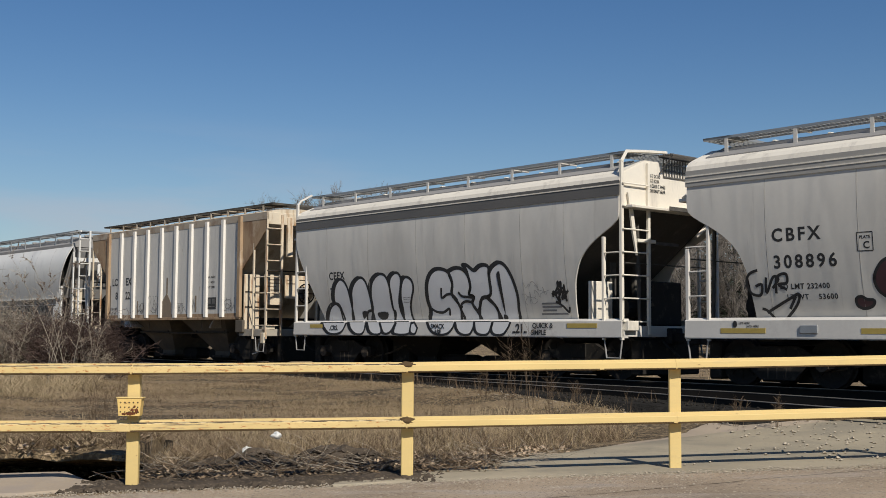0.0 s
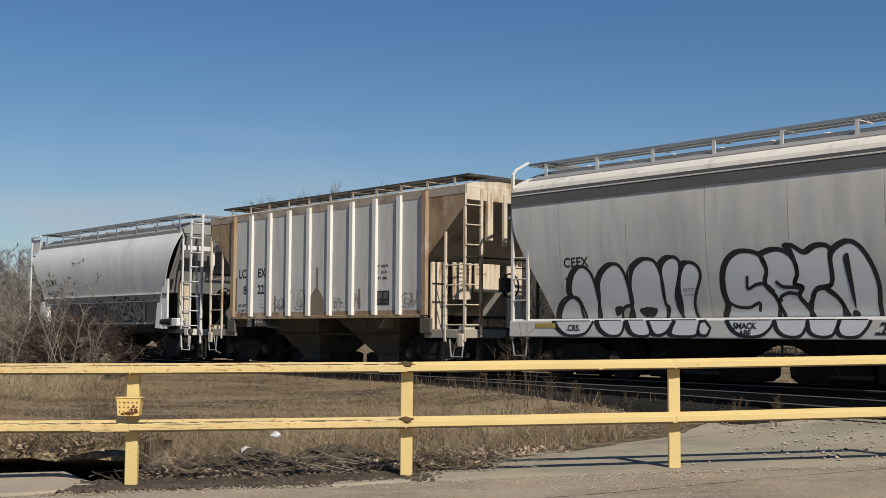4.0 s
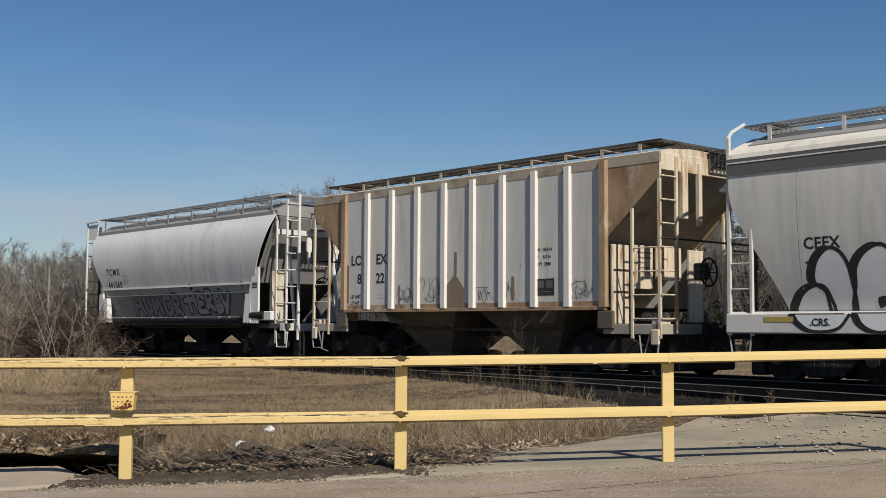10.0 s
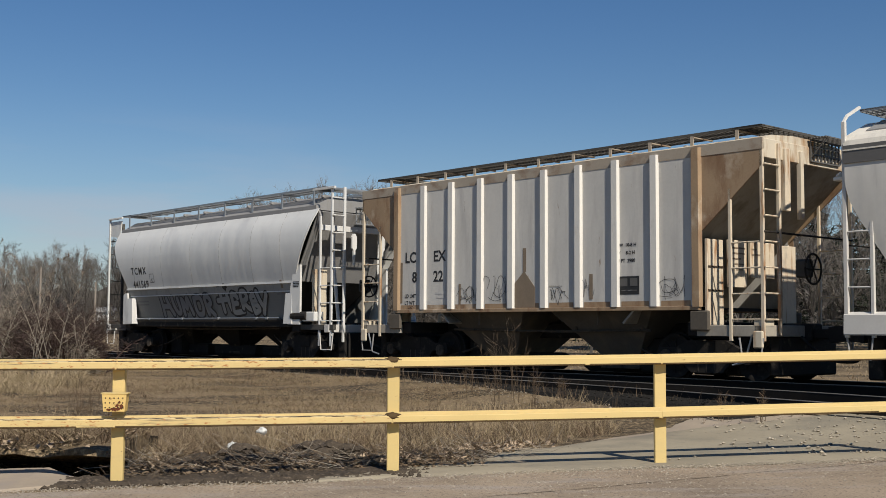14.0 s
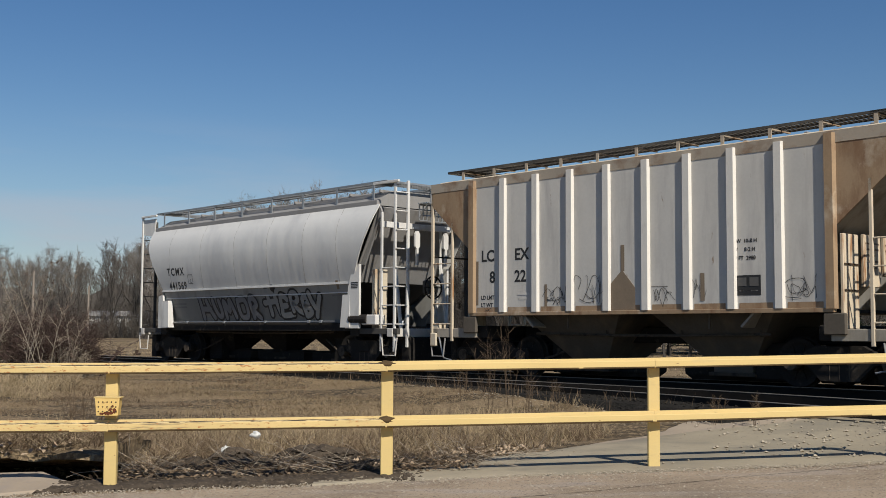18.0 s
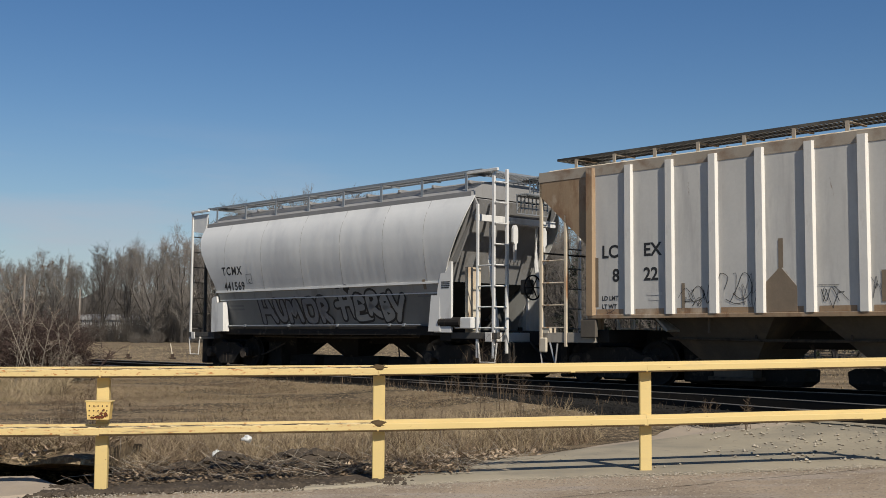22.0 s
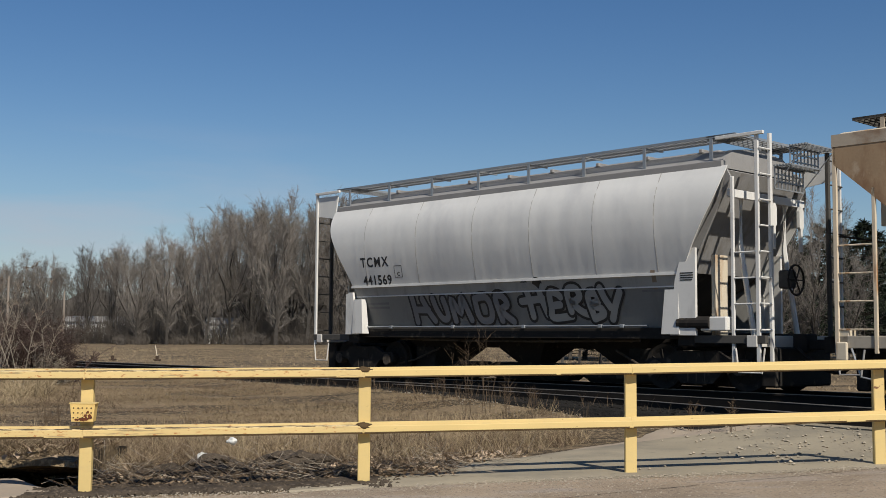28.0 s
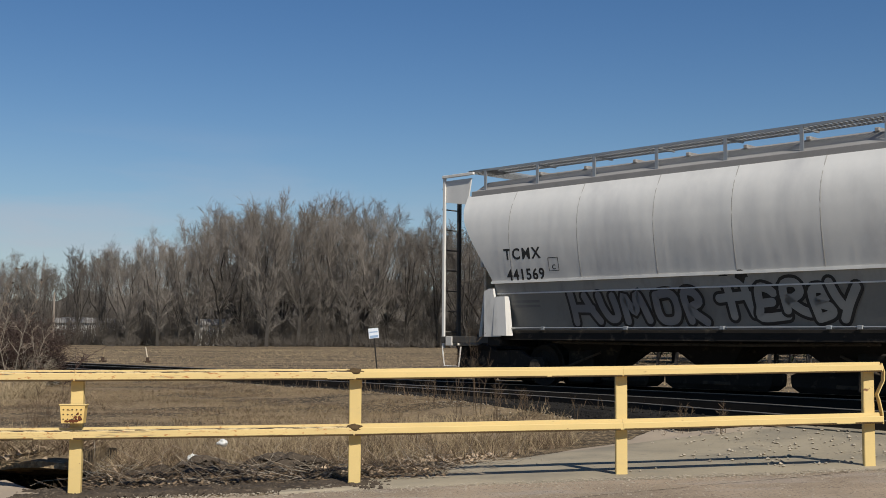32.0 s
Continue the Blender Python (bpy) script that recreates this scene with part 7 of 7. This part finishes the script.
kinds = [bare_tree_meshes(11 + i, 10.0, s, st) for i, (s, st) in enumerate(((0.25, 5), (0.30, 5), (0.21, 4), (0.32, 6), (0.26, 5), (0.28, 6)))]
rw = random.Random(5)


def wood_height(a):
    """The height of the wood's edge by its bearing."""
    tab = [(-0.50, 11.6), (-0.296, 11.2), (-0.284, 12.6), (-0.24, 12.6), (-0.186, 12.6), (-0.181, 16.8), (-0.10, 17.2), (-0.04, 17.2), (-0.015, 15.6), (0.30, 14.8)]
    return lerp_table(tab, a)


models = {}
n_tree = 0
for row, (dist, gap) in enumerate(((128, 0.021), (136, 0.020), (146, 0.020), (160, 0.022))):
    a = -0.50
    while a < (0.13 if row < 2 else 0.10):
        a += gap * rw.uniform(0.7, 1.35)
        d = dist + rw.uniform(-3, 3) + (14 if a < -0.26 else 0)
        h = wood_height(a) * rw.uniform(0.80, 1.02) * (1.0 + 0.04 * row) / 10.0
        kind = rw.randrange(6)
        m = Matrix.Translation((a * d, d, ground_z(a * d, d))) @ Matrix.Rotation(rw.uniform(0, 6.28), 4, "Z") @ Matrix.Diagonal((h * rw.uniform(0.8, 1.05), h * rw.uniform(0.8, 1.05), h, 1))
        if kind not in models:
            models[kind] = tree_from(kinds[kind], m, "tall bare grey-brown tree at the wood's edge")
        else:
            t = copy_thing(models[kind], Matrix())
            t.matrix_basis = m
        n_tree += 1

# thicket under the trees
tk_v = Sprigs()
rt = random.Random(8)
for i in range(15000):
    a = rt.uniform(-0.52, 0.16)
    d = rt.uniform(121, 165) + (12 if a < -0.26 else 0)
    p = Vector((a * d, d, ground_z(a * d, d) - 0.05))
    if d < 128 and noise.noise((a * 60, d * 0.2, 4)) < 0.05:
        continue
    h = rt.uniform(0.4, 1.7) * (0.9 if d < 127 else 2.6) * (0.7 + 0.6 * (noise.noise((a * 40, d * 0.1, 0)) + 0.5))
    for k in range(3):
        e = p + Vector((rt.gauss(0, 0.4), rt.gauss(0, 0.4), h * rt.uniform(0.5, 1)))
        tk_v.twig(p, e, 0.032, 0.012)
        for _ in range(2):
            s = p + (e - p) * rt.uniform(0.3, 0.9)
            tk_v.twig(s, s + Vector((rt.gauss(0, 0.4), rt.gauss(0, 0.4), rt.uniform(0.1, 0.6))), 0.016, 0.008)
tagged(new("thicket", tk_v.mesh("thicket", "brush")), "tangled bare undergrowth below the trees", "thicket", kind="stuff")


# the wood's far side closes the view between the trunks
bd = bmesh.new()
lower, upper = [], []
for i in range(241):
    a = -0.75 + i * 1.6 / 240
    d = 205
    top = 0.68 * wood_height(a) + 1.6 * noise.noise((a * 30, 0, 9)) + 0.9 * noise.noise((a * 120, 0, 2))
    lower.append(bd.verts.new((a * d, d, -1.0)))
    upper.append(bd.verts.new((a * d, d, ground_z(a * d, d) + top)))
for i in range(240):
    bd.faces.new((lower[i], lower[i + 1], upper[i + 1], upper[i]))
tagged(part("backdrop", bd, "farwood"), "grey-brown depth of the distant wood", "backdrop", kind="structure")

# evergreens beyond the track
def evergreen_meshes(seed, h):
    r = random.Random(seed)
    wood, leaf = Sprigs(), Sprigs()
    wood.twig(Vector((0, 0, -0.2)), Vector((0.1, 0, h * 0.95)), 0.14, 0.03)
    for i in range(210):
        z = h * (0.06 + 0.94 * r.random() ** 0.9)
        L = (1 - z / h) ** 0.8 * h * 0.34 * r.uniform(0.6, 1.15) + 0.15
        a = r.uniform(0, 6.283)
        d = Vector((math.cos(a), math.sin(a), r.uniform(-0.1, 0.35)))
        p = Vector((0.1 * z / h, 0, z))
        wood.twig(p, p + d * L, 0.03, 0.008)
        for k in range(26):
            s = p + d * L * r.uniform(0.25, 1.0)
            t = s + (d * 0.5 + Vector((r.gauss(0, 0.6), r.gauss(0, 0.6), r.gauss(0, 0.45)))).normalized() * r.uniform(0.15, 0.42)
            leaf.blade(s, t, r.uniform(0.02, 0.05), Vector((r.gauss(0, 1), r.gauss(0, 1), r.gauss(0, 0.5))).normalized())
    return wood.mesh("trunk", "bark"), leaf.mesh("crown", "needle")


ever = [evergreen_meshes(31 + i, 7.0) for i in range(3)]
re_ = random.Random(9)
first = {}
for i in range(24):
    a = 0.13 + 0.017 * i + re_.uniform(-0.004, 0.004)
    d = re_.uniform(52, 66)
    k = i % 3
    s = re_.uniform(0.72, 1.08)
    m = Matrix.Translation((a * d, d, ground_z(a * d, d))) @ Matrix.Rotation(re_.uniform(0, 6.28), 4, "Z") @ Matrix.Diagonal((s * 1.1, s * 1.1, s, 1))
    if k not in first:
        t = thing("evergreen_tree", m, "dark bushy evergreen tree beyond the railway", "tree", "evergreens beyond the railway")
        for nm, me in zip(("trunk", "crown"), ever[k]):
            new(nm, me).parent = t
        first[k] = t
    else:
        t = copy_thing(first[k], Matrix())
        t.matrix_basis = m


# slender bare trees before the evergreens
rb = random.Random(19)
for i in range(14):
    a = 0.12 + 0.019 * i + rb.uniform(-0.006, 0.006)
    d = rb.uniform(40, 48)
    h = rb.uniform(0.48, 0.72)
    t = copy_thing(models[i % 6], Matrix())
    t.matrix_basis = Matrix.Translation((a * d, d, ground_z(a * d, d))) @ Matrix.Rotation(rb.uniform(0, 6.28), 4, "Z") @ Matrix.Diagonal((h * 0.8, h * 0.8, h, 1))
    tagged(t, "slender bare tree before dark evergreens", "tree", "bare trees beyond the railway")


# shrubs beside the track
def shrub(x, y, h, w, seed, stems, mat, label, depth=3, leaves=0):
    r = random.Random(seed)
    wood, twigs = Sprigs(), Sprigs()
    out = (wood, twigs, 0.012, 0.005)
    for i in range(stems):
        b = Vector((r.gauss(0, w * 0.28), r.gauss(0, w * 0.28), 0))
        d = (Vector((b.x * 0.55, b.y * 0.55, 0)) + Vector((r.gauss(0, 0.32), r.gauss(0, 0.32), 1))).normalized()
        bough(out, r, b, d, h * r.uniform(0.4, 0.8), 0.02, depth, 0.5, 0.05, 2, 0.16, 0.6)
    t = thing("shrub", Matrix.Translation((x, y, ground_z(x, y) - 0.05)), label, "shrub")
    tagged(new("branchwork", wood.mesh("branchwork", mat)), kind="stuff").parent = t
    tagged(new("twig_mass", twigs.mesh("twig_mass", mat)), kind="stuff").parent = t
    if leaves:
        lv = Sprigs()
        for _ in range(leaves):
            p = Vector(r.choice(twigs.v)) * 1.0
            if p.z > h * 0.3:
                lv.blade(p, p + Vector((r.gauss(0, 0.05), r.gauss(0, 0.04), r.gauss(-0.02, 0.04))), 0.014, Vector((0, 1, 0.4)).normalized())
        tagged(new("dry_foliage", lv.mesh("dry_foliage", "dryleaf")), kind="stuff").parent = t
    return t


shrub(-10.2, 30.0, 1.75, 1.35, 46, 120, "darktwig", "dense leafless dark maroon shrub in dry grass")
shrub(-10.9, 30.6, 1.5, 1.2, 41, 70, "redtwig", "dense leafless reddish-brown shrub in dry grass")
shrub(-12.0, 30.4, 2.1, 1.6, 42, 60, "palestem", "open leafless shrub with pale grey stems")
shrub(-13.9, 31.0, 2.5, 2.2, 43, 80, "palestem", "tall leafless shrub with pale grey stems")
shrub(-9.6, 29.6, 0.9, 0.9, 45, 30, "palestem", "low tangle of pale dry stems")


def sapling(x, y, h, seed):
    """A few arching stems with rising side shoots and small curled leaves."""
    r = random.Random(seed)
    s, lv = Sprigs(), Sprigs()
    for _ in range(3):
        q = Vector((r.gauss(0, 0.12), r.gauss(0, 0.12), 0))
        d = Vector((r.gauss(0, 0.16), r.gauss(0, 0.16), 1)).normalized()
        bend = Vector((r.gauss(0, 0.10), r.gauss(0, 0.10), 0))
        hh = h * r.uniform(0.7, 1.0)
        for i in range(8):
            d = (d + bend * 0.35).normalized()
            e = q + d * hh / 8
            s.twig(q, e, 0.016 * (1 - i / 9), 0.016 * (1 - (i + 1) / 9))
            for _ in range(2 if i > 1 else 1):
                a = q + (e - q) * r.random()
                f = Vector((r.gauss(0, 0.55), r.gauss(0, 0.55), r.uniform(0.5, 1.0))).normalized()
                b = a + f * r.uniform(0.25, 0.65) * (1 - i / 14)
                s.twig(a, b, 0.007, 0.003)
                for _ in range(7):
                    c = a + (b - a) * r.uniform(0.3, 1.0)
                    g = Vector((r.gauss(0, 1), r.gauss(0, 1), r.gauss(0, 0.7))).normalized()
                    if r.random() < 0.6:
                        lv.blade(c, c + g * r.uniform(0.04, 0.09), 0.016, g.orthogonal().normalized())
                    else:
                        s.twig(c, c + (g + f) * r.uniform(0.06, 0.16), 0.004, 0.002)
            q = e
    t = thing("sapling", Matrix.Translation((x, y, ground_z(x, y) - 0.05)), "spindly brown sapling holding a few dry leaves", "sapling", "saplings beside the track")
    tagged(new("branchwork", s.mesh("branchwork", "palestem")), kind="stuff").parent = t
    tagged(new("dry_foliage", lv.mesh("dry_foliage", "dryleaf")), kind="stuff").parent = t


for i, (x, y, h) in enumerate(((-9.25, 27.0, 3.7), (-9.9, 27.4, 3.3), (-10.6, 26.9, 3.0), (-11.6, 27.6, 3.3), (-9.0, 28.2, 1.6))):
    sapling(x, y, h, 90 + i)


# ---- grasses ----
def grass(name, count, area, h0, h1, mat, seed, label, lean=0.5, width=0.006, keep=None, height=ground_z):
    r = random.Random(seed)
    g = Sprigs()
    x0, x1, y0, y1 = area
    while count > 0:
        x, y = r.uniform(x0, x1), r.uniform(y0, y1)
        if keep and not keep(x, y, r):
            count -= 0.25
            continue
        count -= 1
        z = height(x, y)
        for _ in range(4):
            h = r.uniform(h0, h1)
            b = Vector((x + r.gauss(0, 0.03), y + r.gauss(0, 0.03), z - 0.01))
            tip = b + Vector((r.gauss(0, lean) * h, r.gauss(0, lean) * h, h))
            an = r.uniform(0, 6.28)
            g.blade(b, tip, width * r.uniform(0.6, 1.3), Vector((math.cos(an), math.sin(an), 0)))
    return tagged(new(name, g.mesh(name, mat)), label, "grass", kind="stuff")


def behind_fence(x, y, r):
    return y > fence_y(x) + (1.6 if x < -3.3 else 0.35) and across(x, y) - CENTRE < siding_edge(ALONG.x * x + ALONG.y * y) - 0.1 and y > slab_edge(x) + 0.25


def turf(x, y, r):
    return behind_fence(x, y, r) and y > fence_y(x) + 2.2 and r.random() < 0.55 + 2.0 * noise.noise((x * 0.25, y * 0.75, 2))


def weedy(x, y, r):
    b = y - fence_y(x)
    return behind_fence(x, y, r) and (1.75 if x < -0.6 else 0.9) < b < 4.6 and r.random() < 0.45 + 1.5 * noise.noise((x * 1.3, y * 1.3, 7)) and (x > -3.2 or b > 2.0)


def bank_top(x, y):
    z = 0.16 + 0.09 * noise.noise((x * 1.7, 0, 3)) + 0.04 * noise.noise((x * 5, 0, 3))
    b = y - fence_y(x)
    return max(ground_z(x, y), z + (0.04 if b < 2.3 else 0.0)) if x < -3.75 else ground_z(x, y)


grass("dry_turf", 42000, (-13, 3.5, 13.5, 33), 0.015, 0.065, "turf", 1, "short dry straw-coloured turf", 0.7, 0.006, turf)
grass("dark_tufts", 7000, (-12, 3, 14, 31), 0.02, 0.09, "weed", 17, "dark matted tufts in the turf", 0.9, 0.006, lambda x, y, r: behind_fence(x, y, r) and y > fence_y(x) + 2.0 and noise.noise((x * 0.35, y * 1.3, 6)) > 0.05)
grass("dry_grass", 3600, (-12, 2.5, 14, 30), 0.10, 0.30, "straw", 2, "tufts of taller dry grass", 0.45, 0.004, lambda x, y, r: turf(x, y, r) and noise.noise((x * 0.5, y * 0.5, 4)) > 0.05 and y - fence_y(x) < 8)
grass("dry_weeds", 2600, (-4.5, 3.2, 13, 18), 0.08, 0.34, "weed", 3, "dry brown weeds behind the fence", 1.0, 0.003, weedy)
grass("pale_weeds", 1000, (-4.5, 3.2, 13, 18), 0.06, 0.30, "straw", 13, "pale dry weeds behind the fence", 1.2, 0.003, weedy)
grass("ditch_grass", 2400, (-8.5, -3.2, 12.8, 16.0), 0.05, 0.24, "weed", 4, "matted dry grass on the ditch bank", 1.4, 0.004, lambda x, y, r: fence_y(x) + 1.1 < y < fence_y(x) + 2.9, bank_top)
grass("pale_ditch_grass", 1100, (-8.5, -3.2, 12.8, 16.0), 0.05, 0.22, "straw", 14, "pale matted grass on the ditch bank", 1.9, 0.005, lambda x, y, r: fence_y(x) + 1.1 < y < fence_y(x) + 2.9 and noise.noise((x * 2, y * 2, 0)) > -0.1, bank_top)
grass("tall_straw", 3600, (-13.0, -8.0, 24.0, 31.0), 0.08, 0.42, "straw", 15, "tall pale dry grass round the shrubs", 0.9, 0.005, lambda x, y, r: x / y < -0.315 and noise.noise((x * 0.9, y * 0.9, 1)) > -0.15)
grass("straw_tufts", 1500, (-9, 2.5, 14.2, 19), 0.12, 0.42, "straw", 16, "pale upright straw behind the fence", 0.4, 0.0035, lambda x, y, r: behind_fence(x, y, r) and y - fence_y(x) > 2.0 and noise.noise((x * 0.7, y * 1.6, 9)) > 0.08)
grass("far_grass", 14000, (-40, 30, 26, 100), 0.03, 0.10, "straw", 5, "dry field grass beyond the railway", 0.5, 0.010, lambda x, y, r: across(x, y) > 22.5)
grass("trackside_grass", 700, (-12, 4, 14, 34), 0.12, 0.4, "weed", 6, "thin dry stalks along the ballast", 0.35, 0.004, lambda x, y, r: siding_edge(ALONG.x * x + ALONG.y * y) - 0.5 < across(x, y) - CENTRE < siding_edge(ALONG.x * x + ALONG.y * y) + 0.3)
# tangled stalks and dead leaves on the dark strip beside the fence
st = Sprigs()
rs = random.Random(12)
for _ in range(800):
    x = rs.uniform(-3.6, 0.4)
    b = abs(rs.gauss(0.3, 0.8)) + 0.12
    y = fence_y(x) + b
    p = Vector((x, y, ground_z(x, y) + rs.uniform(0.01, 0.13)))
    an = rs.uniform(0, 6.28)
    st.twig(p, p + Vector((math.cos(an), math.sin(an) * 0.6, rs.uniform(-0.15, 0.6))) * rs.uniform(0.08, 0.34), 0.003, 0.0018)
tagged(new("dead_stalks", st.mesh("dead_stalks", "weed")), "fallen dry stalks on dark soil", "dead stalks", kind="stuff")
lf = Sprigs()
for _ in range(2000):
    x = rs.uniform(-3.5, 2.3)
    y = fence_y(x) + abs(rs.gauss(0.4, 0.9)) + 0.2
    if x > 0.4 and y < slab_edge(x):
        continue
    p = Vector((x, y, ground_z(x, y) + rs.uniform(0.01, 0.06)))
    an = rs.uniform(0, 6.28)
    lf.blade(p, p + Vector((math.cos(an), math.sin(an), rs.uniform(-0.2, 0.7))) * rs.uniform(0.03, 0.08), 0.016, Vector((-math.sin(an), math.cos(an), rs.gauss(0, 0.4))))
pl = Sprigs()
for _ in range(2600):
    x = rs.uniform(-0.6, 2.2) if rs.random() < 0.6 else rs.uniform(-5.5, -0.6)
    b = abs(rs.gauss(1.0, 0.5)) + 0.3
    y = fence_y(x) + b
    if (x > 0.2 and y < slab_edge(x) - 0.1) or noise.noise((x * 2.2, y * 2.2, 5)) < -0.1:
        continue
    p = Vector((x, y, (bank_top(x, y) if x < -3.75 else ground_z(x, y)) + rs.uniform(0.01, 0.07)))
    an = rs.uniform(0, 6.28)
    pl.blade(p, p + Vector((math.cos(an), math.sin(an), rs.uniform(-0.2, 0.9))) * rs.uniform(0.03, 0.09), 0.02, Vector((-math.sin(an), math.cos(an), rs.gauss(0, 0.5))))
tagged(new("leaf_litter", pl.mesh("leaf_litter", "litterleaf")), "drifts of pale curled dead leaves among weeds", "dead leaves", kind="stuff")
sk = Sprigs()
for _ in range(300):
    x = rs.uniform(-3.6, 1.2)
    y = fence_y(x) + abs(rs.gauss(0.7, 0.6)) + 0.1
    p = Vector((x, y, (bank_top(x, y) if x < -3.75 else ground_z(x, y)) + rs.uniform(0.02, 0.14)))
    an = rs.uniform(0, 6.28)
    d = Vector((math.cos(an), math.sin(an) * 0.5, rs.uniform(-0.25, 0.5)))
    for _ in range(3):
        d = d + Vector((rs.gauss(0, 0.25), rs.gauss(0, 0.2), rs.gauss(0, 0.2)))
        q = p + d.normalized() * rs.uniform(0.06, 0.20)
        sk.twig(p, q, 0.0028, 0.0018)
        p = q
tagged(new("pale_sticks", sk.mesh("pale_sticks", "palestem")), "bent pale dry sticks lying over the earth", "sticks", kind="stuff")
tagged(new("dead_leaves", lf.mesh("dead_leaves", "leaf")), "scattered brown dead leaves", "dead leaves", kind="stuff")


def tall_weed(x, y, h, seed):
    r = random.Random(seed)
    s = Sprigs()
    for _ in range(5):
        p = Vector((r.gauss(0, 0.06), r.gauss(0, 0.06), 0))
        d = Vector((r.gauss(0, 0.08), r.gauss(0, 0.08), 1)).normalized()
        hh = h * r.uniform(0.6, 1)
        s.twig(p, p + d * hh, 0.005, 0.002)
        for i in range(14):
            q = p + d * hh * r.uniform(0.35, 1)
            k = min(1.0, h / 1.3)
            s.twig(q, q + Vector((r.gauss(0, 0.10), r.gauss(0, 0.10), r.uniform(0.08, 0.25))) * k, 0.0025, 0.0015)
    t = tagged(new("weed", s.mesh("weed", "weed")), "tall dry brown weed stalks beside the ballast", "weed", "tall weeds")
    t.location = (x, y, ground_z(x, y) - 0.02)


for i, (a, d, h) in enumerate(((0.042, 20.6, 1.75), (0.058, 20.9, 1.6), (0.075, 19.5, 0.9), (0.10, 19.6, 0.8), (0.02, 22.5, 0.7), (0.235, 17.3, 0.55), (0.27, 16.8, 0.5), (-0.05, 15.2, 0.75), (-0.02, 15.6, 0.7), (0.005, 15.0, 0.6))):
    tall_weed(a * d, d, h, 60 + i)
for i, (x, y, h) in enumerate(((-4.9, 16.8, 1.15), (-5.4, 17.5, 0.9), (-5.2, 16.2, 1.0))):
    tall_weed(x, y, h, 80 + i)


# ---- motion of the train ----
def shift_at(t):
    """The train's way at t seconds, by a smooth curve through its table."""
    n = len(SHIFT)
    i = 0
    while i < n - 2 and SHIFT[i + 1][0] < t:
        i += 1

    def slope(k):
        a, b = SHIFT[max(0, k - 1)], SHIFT[min(n - 1, k + 1)]
        return (b[1] - a[1]) / (b[0] - a[0])

    (t0, s0), (t1, s1) = SHIFT[i], SHIFT[i + 1]
    h = t1 - t0
    u = (t - t0) / h
    return ((2 * u ** 3 - 3 * u * u + 1) * s0 + (u ** 3 - 2 * u * u + u) * h * slope(i) + (3 * u * u - 2 * u ** 3) * s1 + (u ** 3 - u * u) * h * slope(i + 1))


def motions():
    """Roll the wagons along the track and turn their wheels."""
    times = [i * 0.5 for i in range(65)]
    for car, centre in CARS:
        at = place(centre)
        walk(car, [(t, at(shift_at(t))) for t in times])
    s0 = shift_at(0)
    fine = [i * 0.2 for i in range(161)]
    for w, k in WHEELSETS:
        walk(w, [(t, Matrix.Translation((k, 0, 0.42)) @ Matrix.Rotation((shift_at(t) - s0) / 0.42, 4, "Y")) for t in fine])


motions()
